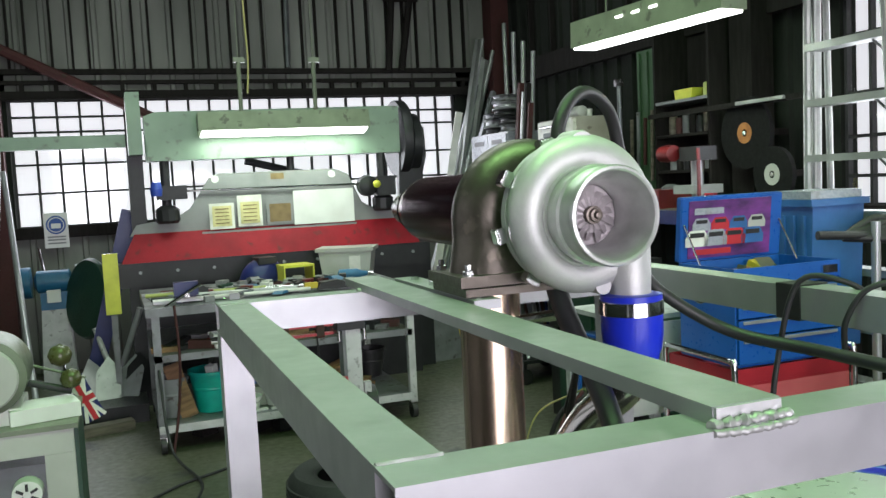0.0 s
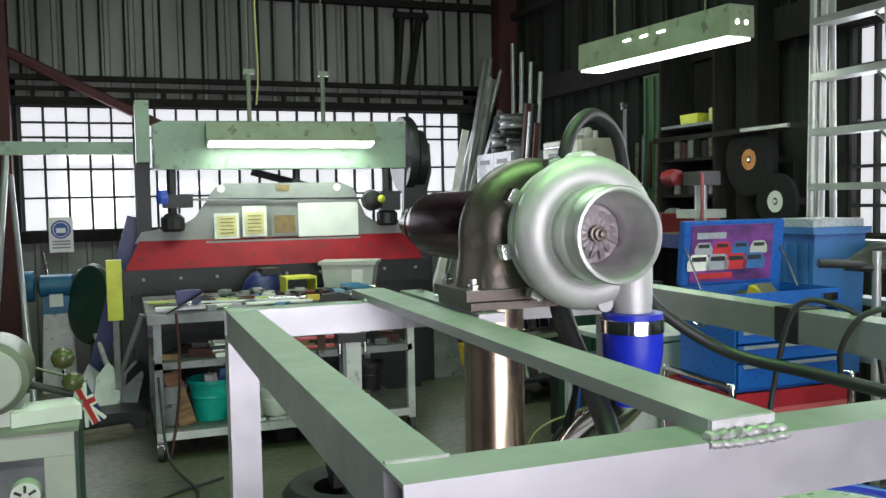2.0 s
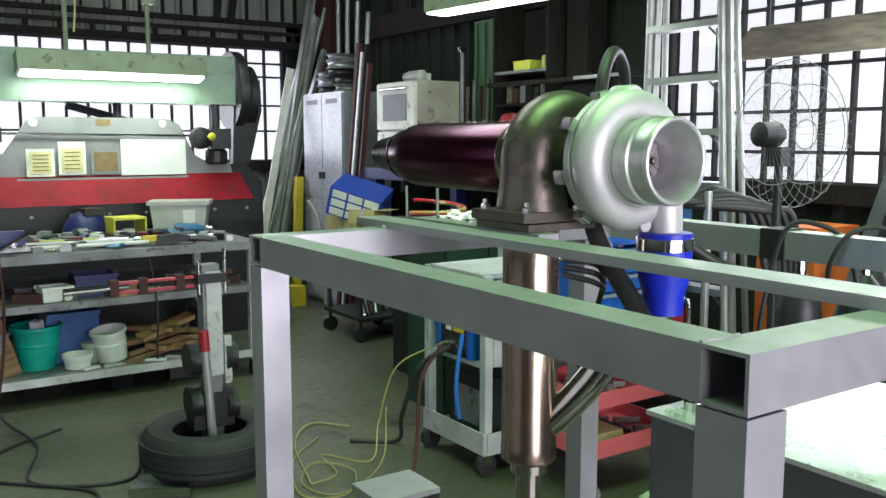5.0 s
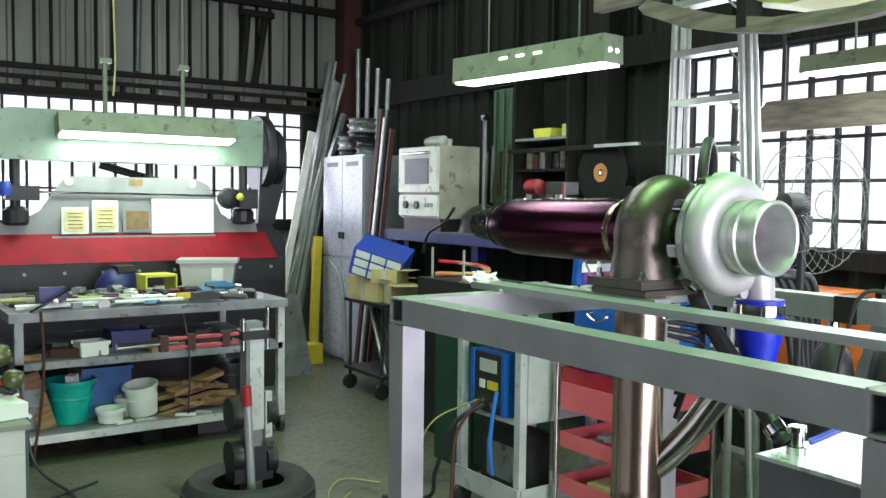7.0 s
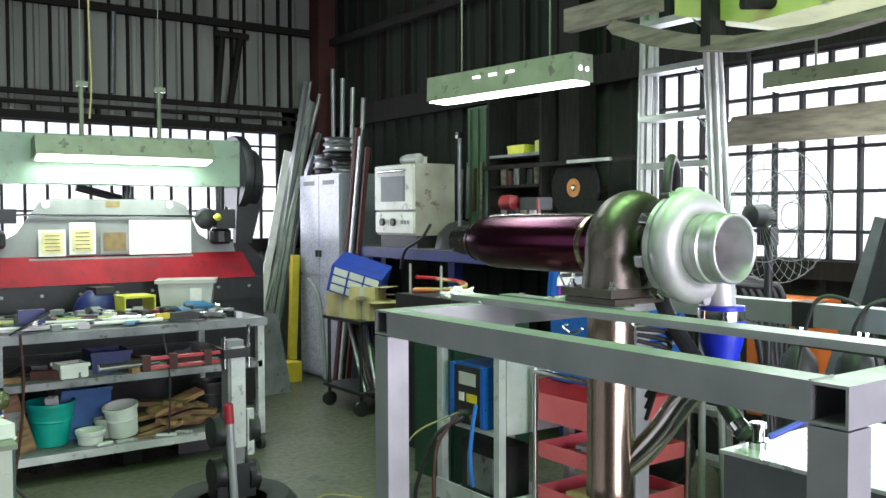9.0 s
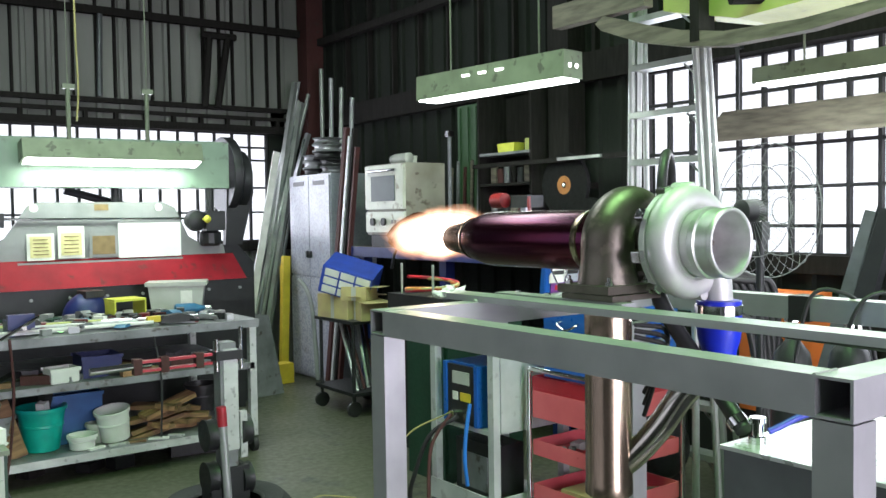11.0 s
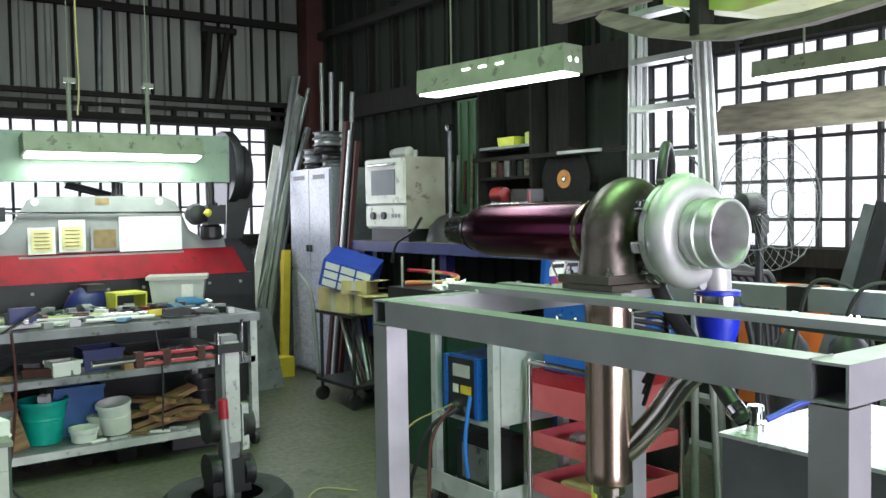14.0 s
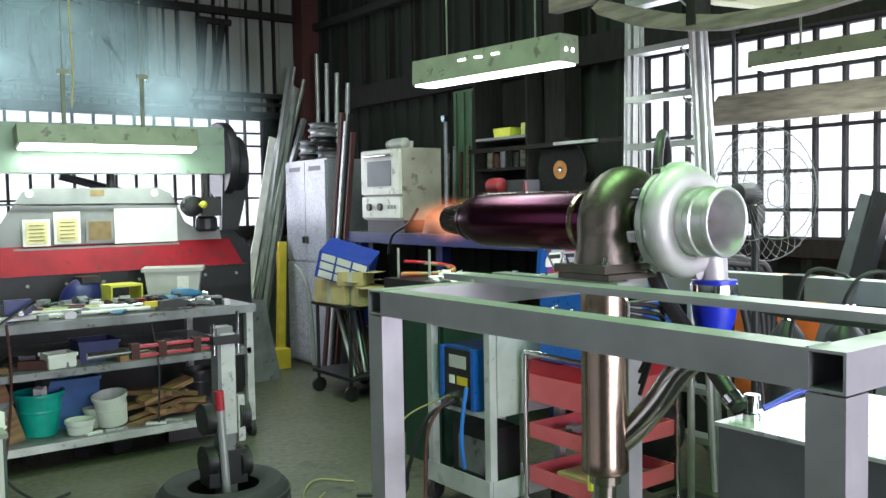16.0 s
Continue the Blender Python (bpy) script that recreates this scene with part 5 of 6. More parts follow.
part("control_panel", box(3.026, 5.225, 1.38, 3.049, 5.78, 1.545), "cream", ov, "control panel", bevel=0.006)
for y in (5.66, 5.50):
    part("dial", lathe([(0.03, 3.005), (0.03, 3.026)], "x", (0, y, 1.465), 18), "rubber", ov, "black dial")
for i in range(3):
    part("switch", box(3.02, 5.28 + 0.045 * i, 1.45, 3.0258, 5.305 + 0.045 * i, 1.48), "pgrey", ov)
part("plinth", box(3.07, 5.23, 1.2605, 3.40, 5.77, 1.359), "pdark", ov)
jar = thing("glass_jar", pose(3.20, 5.50, 1.9255), "dusty pale glass jar lying on the oven", "jar")
part("body", lathe([(0.03, -0.12), (0.045, -0.11), (0.045, 0.07), (0.033, 0.09), (0.033, 0.10)], "y", (0, 0, 0.045), 20), "tub", jar, smooth=35)
part("lid", lathe([(0.036, 0.1005), (0.036, 0.125)], "y", (0, 0, 0.045), 20), "benchlight", jar, "grey screw lid", smooth=35)
part("cup", lathe([(0.03, 0.0), (0.035, 0.07), (0.031, 0.07), (0.027, 0.006)], "z", (0.10, -0.02, 0), 18), "paper", jar, "small white cup")
pole = thing("lamp_pole", label="thin steel pole with clamp standing on the bench", category="pole")
part("pole", rod((3.1, 4.72, 1.261), (3.1, 4.72, 2.12), 0.014), "shsdark", pole)
part("clamp", box(3.075, 4.70, 2.08, 3.125, 4.74, 2.125), "chrome", pole, bevel=0.006)
tagged(part("black_cover", lathe([(0.02, 0), (0.2, 0.0), (0.17, 0.12), (0.1, 0.19), (0.02, 0.22)], "z", (3.28, 4.95, 1.261), 20), "rubber", smooth=50), "black dome cover on the bench", "cover")
tagged(part("tool_tray", box(3.10, 4.30, 1.261, 3.42, 4.66, 1.38), "redsteel2", bevel=0.01), "red metal box on the bench", "box")
cable("air_hose", [(3.0, 4.95, 1.45), (2.98, 5.05, 1.34), (2.97, 5.25, 1.25), (2.99, 5.35, 1.1)], 0.012, "rubber", "black hose over the bench edge", "hose")
for i in range(22):
    s = random.uniform(0.02, 0.06)
    y = random.uniform(3.6, 5.1)
    o = part("bench_clutter", lathe([(s, 0), (s, s * 2.2), (s * 0.5, s * 2.5)], "z", (0, 0, 0), 12) if i % 2 else box(-s, -s, 0, s, s, s * 1.5), ("pdark", "redtray", "bench", "yplast", "tub", "bluec", "rubber")[i % 7], smooth=35)
    tagged(o, "greasy tin or box on the wall bench", "tin", "clutter on the wall bench").matrix_world = pose(random.uniform(3.3, 3.62), y, 1.261, 0, 0, random.uniform(0, 90))
for i in range(26):
    s = random.uniform(0.03, 0.08)
    o = part("stored_item", lathe([(s, 0), (s, s * 1.8), (s * 0.6, s * 2.0)], "z", (0, 0, 0), 12) if i % 3 else box(-s, -s, 0, s, s, s * 1.6), ("pdark", "rubber", "bench", "white", "redtray", "shs")[i % 6], smooth=35)
    tagged(o, "dusty can or box stored under the wall bench", "can", "things under the wall bench").matrix_world = pose(random.uniform(3.14, 3.6), random.uniform(3.65, 5.9), 0.481, 0, 0, random.uniform(0, 90))
cv = tagged(part("red_motor", lathe([(0.02, -0.07), (0.048, -0.06), (0.052, 0), (0.048, 0.05), (0.025, 0.06)], "y", (0, 0, 0), 24), "redsteel2", smooth=40), "round red motor of a bench machine", "motor")
cv.matrix_world = pose(2.98, 4.02, 1.60)
cm = thing("bench_machine", pose(3.05, 3.86, 1.261), "grey bench machine with red handle", "machine")
part("column", rod((0.02, 0, 0), (0.02, 0, 0.30), 0.035), "shs", cm)
part("head", box(-0.06, -0.10, 0.29, 0.08, 0.06, 0.37), "pdark", cm, bevel=0.02)
part("red_lever", box(-0.075, -0.135, 0.05, -0.06, -0.12, 0.36), "redsteel2", cm, bevel=0.006)
part("table", box(-0.08, -0.10, 0.10, 0.12, 0.10, 0.15), "pgrey", cm, bevel=0.01)

# wall shelves, discs, dark door
ws = thing("wall_shelf", label="dark wall shelves full of dusty tins", category="shelf")
for z in (1.50, 1.74, 1.965):
    part("board", box(3.42, 4.20, z - 0.02, 3.70, 4.78, z), "timber" if z < 1.9 else "bench", ws, "worn grey board" if z > 1.9 else "")
for y in (4.20, 4.78):
    part("upright", box(3.42, y - 0.012, 1.262, 3.70, y + 0.012, 2.55), "timber", ws)
part("back", box(3.69, 4.22, 1.27, 3.705, 4.77, 2.5), "timber", ws)
o = thing("parts_tray", pose(3.50, 4.50, 1.966), "bright yellow plastic tray on the shelf", "tray")
part("body", prism([(-0.085, 0), (0.085, 0), (0.098, 0.065), (-0.098, 0.065)], "x", -0.05, 0.05), "yplast", o, bevel=0.006)
tagged(part("paint_tin", lathe([(0.05, 0), (0.05, 0.08), (0.045, 0.085)], "z", (3.5, 4.27, 1.966), 20), "yelgreen", smooth=35), "small pale tin on the shelf", "tin")
for i in range(14):
    y, z = 4.26 + 0.075 * (i % 7), (1.501, 1.741)[i // 7]
    tagged(part("storage_tin", lathe([(0.03, 0), (0.03, 0.09 + 0.02 * (i % 3)), (0.026, 0.11 + 0.02 * (i % 3))], "z", (3.52, y, z), 12), ("timber", "bench", "redsteel", "weathered", "pdark")[i % 5], smooth=35), "dusty tin on the wall shelf", "tin", "tins on the wall shelf")
for y, z, r, hubm, x in ((3.85, 1.70, 0.215, "discorange", 3.405), (3.62, 1.45, 0.16, "tub", 3.40)):
    gd = thing("grinding_disc", label="large black grinding disc with coloured centre hung on the wall", category="disc")
    part("disc", lathe([(0.02, x), (r, x), (r, x + 0.03), (0.02, x + 0.03)], "x", (0, y, z), 40), "discs", gd, smooth=35)
    part("centre_label", lathe([(0.022, x - 0.003), (0.062, x - 0.003), (0.062, x - 0.0005), (0.022, x - 0.0005)], "x", (0, y, z), 28, close=True), hubm, gd, "orange paper centre" if hubm == "discorange" else "pale paper centre")
    part("arbor", lathe([(0.012, x - 0.006), (0.015, x - 0.0005)], "x", (0, y, z), 12), "chrome", gd)
    part("hanger", box(x + 0.031, y - 0.01, z - 0.02, 3.72, y + 0.01, z + 0.02), "timber", gd)
tagged(part("wall_rail", box(3.36, 3.20, 1.855, 3.40, 4.78, 1.885), "timber"), "dark steel rail along the wall shelves", "rail")
tagged(part("metal_strip", box(3.34, 3.46, 1.862, 3.3605, 3.85, 1.882), "ladder"), "bright metal strip on the rail", "strip")
setting("door_1", box(3.66, 4.86, 1.261, 3.70, 5.35, 2.4), "greenpanel", "dark green boarded panel on the wall")
for i in range(5):
    setting("panel_batten", box(3.645, 4.88 + i * 0.105, 1.27, 3.659, 4.90 + i * 0.105, 2.38), "greenpanel", "dark green batten")
tagged(part("wall_pipe", rod((3.6, 4.83, 1.262), (3.6, 4.83, 2.5), 0.02), "bench"), "grey pipe up the wall", "pipe")
for i in range(6):
    a = radians(60 * i)
    tagged(part("hung_tool", rod((3.634, 4.95 + 0.09 * i, 1.95 - 0.05 * (i % 2)), (3.634, 4.97 + 0.09 * i, 1.55 - 0.06 * (i % 3)), 0.014, 8), ("redsteel", "bench", "weathered")[i % 3]), "tool hung on the wall panel", "tool", "tools hung on the wall")

# ---------------------------------------------------------------- crates on the hand trolley
ht = thing("hand_trolley", pose(0.28, 0.72, 0.0), label="dark steel trolley loaded with crates and boxes", category="trolley")
for y in (5.05, 4.55):
    for x in (2.30, 2.72):
        part("post", rod((x, y, 0.09), (x, y, 0.70), 0.014, 8), "pdark", ht)
        part("wheel", lathe([(0.02, -0.015), (0.058, -0.014), (0.058, 0.014), (0.02, 0.015)], "y", (x, y, 0.058), 20), "rubber", ht, smooth=35)
part("deck", box(2.27, 4.5, 0.70, 2.75, 5.10, 0.725), "pdark", ht, bevel=0.003)
part("deck", box(2.27, 4.5, 0.16, 2.75, 5.10, 0.185), "pdark", ht, bevel=0.003)
part("push_handle", sweep(bez([(2.30, 5.12, 0.2), (2.28, 5.14, 0.7), (2.27, 5.20, 0.9), (2.26, 5.33, 1.0)]), 0.018, 10), "pgrey", ht, "bent grey push handle", smooth=60)
for i in range(7):
    part("stored_bar", rod((2.33 + 0.05 * i, 4.55 + 0.03 * i, 0.19), (2.36 + 0.05 * i, 4.85 + 0.03 * (i % 3), 0.69), 0.012, 8), ("shs", "pdark", "redsteel")[i % 3], ht, "loose bar")
crb = thing("plastic_crate", pose(2.71, 5.55, 0.93, 18, -16, 42), "blue plastic crate with white square panels, tipped", "crate")
part("shell", box(-0.16, -0.2, 0, 0.16, 0.2, 0.22), "bluec", crb, bevel=0.006)
for i in range(3):
    for j in range(3):
        part("panel", box(-0.166, -0.185 + i * 0.125, 0.012 + j * 0.07, -0.1605, -0.075 + i * 0.125, 0.066 + j * 0.07), "white", crb)
for i, (x, y, z, s, r) in enumerate(((2.72, 5.58, 0.726, 0.19, 8), (2.76, 5.32, 0.726, 0.15, -12), (2.70, 5.37, 0.872, 0.11, 30))):
    cb = thing("cardboard_box", pose(x, y, z, 0, 0, r), "battered yellowish cardboard box on the trolley", "box", "cardboard boxes")
    part("carton", box(-s * 0.8, -s, 0, s * 0.8, s, s * 0.95), "card", cb, bevel=0.004)
    part("flap", box(-s * 0.8, -s - 0.11, s * 0.93, s * 0.8, -s, s * 0.945, m=None), "card", cb)
    part("tape_strip", box(-s * 0.805, -0.02, 0.0, -s * 0.8005, 0.02, s * 0.94), "tub", cb)
for k in range(3):
    cable("coiled_lead", [(2.55 + 0.16 * math.cos(a * 0.7 + k), 4.2 + 0.19 * math.sin(a * 0.7 + k), 1.014 + 0.012 * a * (0.5 + 0.2 * k)) for a in range(10)], 0.011, ("cableo", "cableg", "redtray")[k], "coiled orange or yellow lead on the pallet box", "lead")
tagged(part("pallet_box", box(2.40, 3.88, 0.0, 2.82, 4.5, 1.0), "pdark", bevel=0.008), "dark steel pallet box full of leads", "box")
gb = thing("storage_cabinet", label="dark green steel cabinet behind the carts", category="cabinet")
part("body", box(2.12, 3.50, 0.0, 2.70, 3.86, 0.95), "dkgreen", gb, bevel=0.01)
for x in (2.135, 2.415):
    dr = part("door", box(x, 3.482, 0.06, x + 0.27, 3.499, 0.93), "dkgreen", gb, bevel=0.004)
    part("handle", box(x + (0.235 if x < 2.3 else 0.02), 3.470, 0.50, x + (0.25 if x < 2.3 else 0.035), 3.4815, 0.60), "shsdark", dr, "steel handle")
for i, y in enumerate((4.05, 4.4)):
    tagged(part("electrode", rod((2.45, y, 1.0), (2.43, y - 0.03, 1.2), 0.008, 8), "tub"), "pale rod standing on the cabinet", "rod", "rods on the cabinet")
tagged(part("white_bag", crumple(0.11, 0.09, 0.06), "white", smooth=70), "crumpled white plastic bag", "bag").matrix_world = pose(2.56, 4.02, 1.001)

# ---------------------------------------------------------------- welder cart
wc = thing("welder_cart", label="grey steel cart on castors holding a welder", category="cart")
for x in (1.78, 2.22):
    for y in (2.68, 3.13):
        part("post", box(x, y - 0.02, 0.10, x + 0.04, y + 0.02, 0.98 if x > 2 else 0.90), "cartgrey", wc, bevel=0.002)
        part("castor", lathe([(0.015, -0.018), (0.05, -0.015), (0.05, 0.015), (0.015, 0.018)], "y", (x + 0.02, y, 0.05), 20), "rubber", wc, smooth=35)
        part("castor_fork", box(x + 0.0, y - 0.025, 0.055, x + 0.04, y + 0.025, 0.10), "chrome", wc)
for z in (0.11, 0.485, 0.885):
    part("shelf", box(1.79, 2.69, z, 2.25, 3.12, z + 0.02), "cartgrey", wc, bevel=0.002)
part("tray_lip", box(1.772, 2.66, 0.10, 1.779, 3.15, 0.20), "cartgrey", wc)
part("tray_lip", box(1.79, 2.652, 0.10, 2.25, 2.659, 0.20), "cartgrey", wc)
part("side_sheet", box(1.82, 2.652, 0.50, 2.25, 2.659, 0.88), "cartgrey", wc, "plain grey side sheet")
wd = thing("welder", label="blue and black welding machine with yellow label on the cart", category="welder")
part("case", box(1.80, 2.77, 0.506, 2.15, 3.03, 0.80), "bluep", wd, bevel=0.01)
part("front", box(1.785, 2.80, 0.51, 1.799, 3.02, 0.79), "rubber", wd, "black front panel", bevel=0.004)
part("display", box(1.781, 2.84, 0.70, 1.7845, 2.97, 0.76), "tub", wd, "grey control field")
part("yellow_label", box(1.781, 2.83, 0.62, 1.7845, 2.91, 0.66), "ypaint", wd, "yellow label")
part("white_label", box(1.781, 2.93, 0.62, 1.7845, 2.97, 0.66), "paper", wd)
for y in (2.85, 2.96):
    part("socket", lathe([(0.02, 1.765), (0.02, 1.7845)], "x", (0, y, 0.55), 14), "chrome", wd)
for y in (2.785, 3.025):
    part("corner_guard", box(1.776, y - 0.012, 0.51, 1.80, y + 0.012, 0.80), "bluep", wd, bevel=0.003)
cable("welding_lead", [(1.76, 2.9, 0.55), (1.66, 3.0, 0.45), (1.62, 3.1, 0.2), (1.68, 3.25, 0.02), (1.5, 3.4, 0.01)], 0.011, "cable", "black welding lead hanging to the floor")
cable("welding_lead", [(1.76, 2.96, 0.56), (1.62, 3.15, 0.42), (1.55, 3.2, 0.15), (1.45, 3.1, 0.012), (1.3, 3.3, 0.01), (1.25, 3.05, 0.01), (1.1, 3.0, 0.01)], 0.0042, "cableg", "yellow earth lead running over the floor")
cable("welding_lead", [(1.10, 3.0, 0.01), (1.25, 3.5, 0.01), (1.45, 3.75, 0.01), (1.6, 3.6, 0.01)], 0.0042, "cableg", "yellow lead running over the floor")
cable("welding_lead", [(1.62, 3.25, 0.2), (1.52, 3.1, 0.02), (1.30, 2.90, 0.007), (1.12, 2.86, 0.007), (1.08, 3.05, 0.007), (1.22, 3.22, 0.013), (1.32, 3.02, 0.02), (1.18, 2.82, 0.013), (1.02, 2.92, 0.007), (1.15, 3.3, 0.007), (1.4, 3.55, 0.007)], 0.004, "cableg", "thin yellow lead tangled on the floor")
cable("welding_lead", [(1.74, 2.93, 0.56), (1.64, 2.96, 0.40), (1.56, 2.88, 0.1), (1.46, 2.80, 0.01), (1.36, 2.9, 0.01)], 0.009, "redsteel", "dark red welding lead hanging to the floor")
cable("gas_hose", [(1.77, 2.82, 0.62), (1.755, 2.83, 0.5), (1.75, 2.84, 0.36), (1.78, 2.86, 0.22)], 0.010, "cableb", "bright blue gas hose down the cart", "hose")
jc = thing("fuel_can", pose(1.95, 2.90, 0.131), "dark olive steel fuel can on the cart", "can")
part("body", box(-0.09, -0.15, 0, 0.09, 0.15, 0.28), "pdark", jc, bevel=0.025)
part("rib", box(-0.096, -0.10, 0.05, -0.0905, 0.10, 0.22), "bench", jc, bevel=0.002)
rg = tagged(part("rag", crumple(0.15, 0.12, 0.07), "ragm", smooth=70), "crumpled pale green rag on the floor", "rag")
rg.matrix_world = pose(2.18, 1.96, 0.002, 0, 0, 20)
cable("bent_tube", [(2.50, 2.05, 0.03), (2.62, 2.02, 0.03), (2.74, 1.86, 0.03), (2.84, 1.84, 0.03)], 0.026, "chrome", "bent bright steel tube on the floor", "tube")
wb = thing("step_stool", label="low white steel step on the floor", category="step")
part("top", box(0.93, 2.10, 0.27, 1.17, 2.30, 0.29), "shs", wb, "worn pale top", bevel=0.004)
for x in (0.94, 1.13):
    for y in (2.11, 2.26):
        part("leg", box(x, y, 0, x + 0.03, y + 0.03, 0.269), "shs", wb)
part("side", box(0.931, 2.102, 0.19, 1.169, 2.108, 0.269), "pdark", wb, "dark greasy side plate")
for x in (0.98, 1.05, 1.11):
    part("bolt", lathe([(0.012, 2.094), (0.012, 2.1018)], "y", (x, 0, 0.235), 8), "chrome", wb)

# ---------------------------------------------------------------- red trolley with tool chest
tr = thing("tool_trolley", label="chrome framed trolley with faded red trays", category="trolley")
TX0, TX1, TY0, TY1 = 1.94, 2.50, 2.165, 2.595
for x in (TX0, TX1):
    part("frame", sweep(bez([(x, TY0, 0.1), (x, TY0, 0.45), (x, TY0, 0.77), (x, TY0 + 0.02, 0.795), (x, TY0 + 0.05, 0.80), (x, TY1 - 0.05, 0.80), (x, TY1 - 0.02, 0.795), (x, TY1, 0.77), (x, TY1, 0.45), (x, TY1, 0.1)], 5), 0.012, 12), "chrome", tr, "bent chrome tube frame", smooth=60)
    for y in (TY0, TY1):
        part("castor", lathe([(0.015, -0.018), (0.05, -0.015), (0.05, 0.015), (0.015, 0.018)], "y", (x, y, 0.05), 20), "pgrey", tr, smooth=35)
        part("castor_fork", box(x - 0.02, y - 0.026, 0.05, x + 0.02, y + 0.026, 0.11), "chrome", tr)
for z0, z1, mm in ((0.60, 0.70, "pinktray"), (0.40, 0.47, "pinktray"), (0.19, 0.265, "pinktray"), (0.70, 0.765, "redtray")):
    part("tray", box(TX0 + 0.013, TY0 + 0.013, z0, TX1 - 0.013, TY1 - 0.013, z0 + 0.012), mm, tr)
    for a, b, c, d in ((TX0 + 0.012, TY0 + 0.012, TX1 - 0.012, TY0 + 0.017), (TX0 + 0.012, TY1 - 0.017, TX1 - 0.012, TY1 - 0.012), (TX0 + 0.0125, TY0 + 0.018, TX0 + 0.017, TY1 - 0.018), (TX1 - 0.017, TY0 + 0.018, TX1 - 0.0125, TY1 - 0.018)):
        part("tray_side", box(a, b, z0 + 0.0125, c, d, z1), mm, tr)
part("drop_panel", box(TX0 - 0.004, TY0 + 0.03, 0.58, TX0 + 0.003, TY1 - 0.03, 0.70), "pinktray", tr, "pink red end panel")
for i in range(30):
    s = random.uniform(0.015, 0.045)
    o = part("loose_tool", rod((-s * 1.6, 0, s * 0.4), (s * 1.6, 0, s * 0.4), s * 0.4, 8) if i % 2 else box(-s, -s * 0.6, 0, s, s * 0.6, s), ("redtray", "weathered", "chrome", "pdark", "tub", "rubber")[i % 6])
    tagged(o, "loose tool in the trolley tray", "tool", "tools in the trolley").matrix_world = pose(random.uniform(1.99, 2.4), random.uniform(2.25, 2.5), (0.413, 0.203)[i % 2] + 0.001, 0, random.uniform(-20, 20), random.uniform(0, 180))
tagged(part("cardboard_tray", box(1.99, 2.24, 0.204, 2.2, 2.44, 0.265), "card", bevel=0.003), "flat cardboard box in the lowest tray", "box")
lv = thing("spirit_level", label="yellow spirit level strapped to the trolley post", category="level")
part("bar", box(1.915, 2.155, 0.26, 1.927, 2.177, 0.68), "yplast", lv, bevel=0.002)

ch = thing("tool_chest", label="blue steel tool chest, lid open, on the trolley", category="tool chest")
KX0, KX1, KY0, KY1, KZ0, KZ1 = 1.96, 2.455, 2.18, 2.51, 0.772, 1.135
part("side", box(KX0, KY0, KZ0, KX0 + 0.006, KY1, KZ1), "bluep", ch)
part("side", box(KX1 - 0.006, KY0, KZ0, KX1, KY1, KZ1), "bluep", ch)
part("back", box(KX0 + 0.006, KY1 - 0.006, KZ0, KX1 - 0.006, KY1, KZ1), "bluep", ch)
part("floor", box(KX0 + 0.006, KY0, KZ0, KX1 - 0.006, KY1 - 0.006, KZ0 + 0.006), "bluep", ch)
part("tray_floor", box(KX0 + 0.006, KY0 + 0.004, KZ1 - 0.07, KX1 - 0.006, KY1 - 0.006, KZ1 - 0.065), "bluep", ch)
part("front_lip", box(KX0 + 0.006, KY0, KZ1 - 0.06, KX1 - 0.006, KY0 + 0.006, KZ1), "bluep", ch, bevel=0.001)
z = KZ0 + 0.01
for h in (0.10, 0.07, 0.055, 0.05):
    d = part("drawer", box(KX0 + 0.012, KY0 - 0.006, z, KX1 - 0.012, KY0 + 0.02, z + h - 0.008), "bluep", ch, "drawer front", bevel=0.003)
    part("drawer_pull", box(KX0 + 0.03, KY0 - 0.014, z + h - 0.022, KX1 - 0.03, KY0 - 0.0065, z + h - 0.010), "shs", d, "bright grip strip")
    z += h
part("latch", box(2.36, KY0 - 0.012, KZ1 - 0.045, 2.43, KY0 - 0.0005, KZ1 - 0.015), "chrome", ch)
LM = Matrix.Translation((0, KY1, KZ1)) @ Matrix.Rotation(radians(6), 4, "X") @ Matrix.Translation((0, -KY1, -KZ1))
part("lid", box(KX0, KY1 - 0.004, KZ1 + 0.002, KX1, KY1 + 0.03, KZ1 + 0.26, m=LM), "bluep", ch, "raised blue lid", bevel=0.004)
lid_pic = part("lid_poster", box(KX0 + 0.035, KY1 - 0.008, KZ1 + 0.015, KX1 - 0.06, KY1 - 0.0045, KZ1 + 0.245, m=LM), "poster", ch, "purple printed poster of racing cars")
for r, n, zz, sc in ((0, 4, 0.062, 1.55), (1, 4, 0.125, 1.2)):
    for i in range(n):
        x = KX0 + 0.075 + i * (0.36 / n) + 0.02 * r
        cm_ = ("paper", "locker", "flagr", "bluebin", "tub")[(i + r) % 5]
        dy = KY1 - 0.0105 + 0.001 * r
        part("printed_car", prism([(x - 0.035 * sc, KZ1 + zz), (x + 0.035 * sc, KZ1 + zz), (x + 0.036 * sc, KZ1 + zz + 0.022 * sc), (x + 0.022 * sc, KZ1 + zz + 0.042 * sc), (x - 0.022 * sc, KZ1 + zz + 0.042 * sc), (x - 0.036 * sc, KZ1 + zz + 0.022 * sc)], "y", dy, dy + 0.001), cm_, ch).matrix_basis = LM
        part("printed_screen", box(x - 0.022 * sc, dy - 0.0012, KZ1 + zz + 0.024 * sc, x + 0.022 * sc, dy - 0.0002, KZ1 + zz + 0.036 * sc), "rubber", ch).matrix_basis = LM
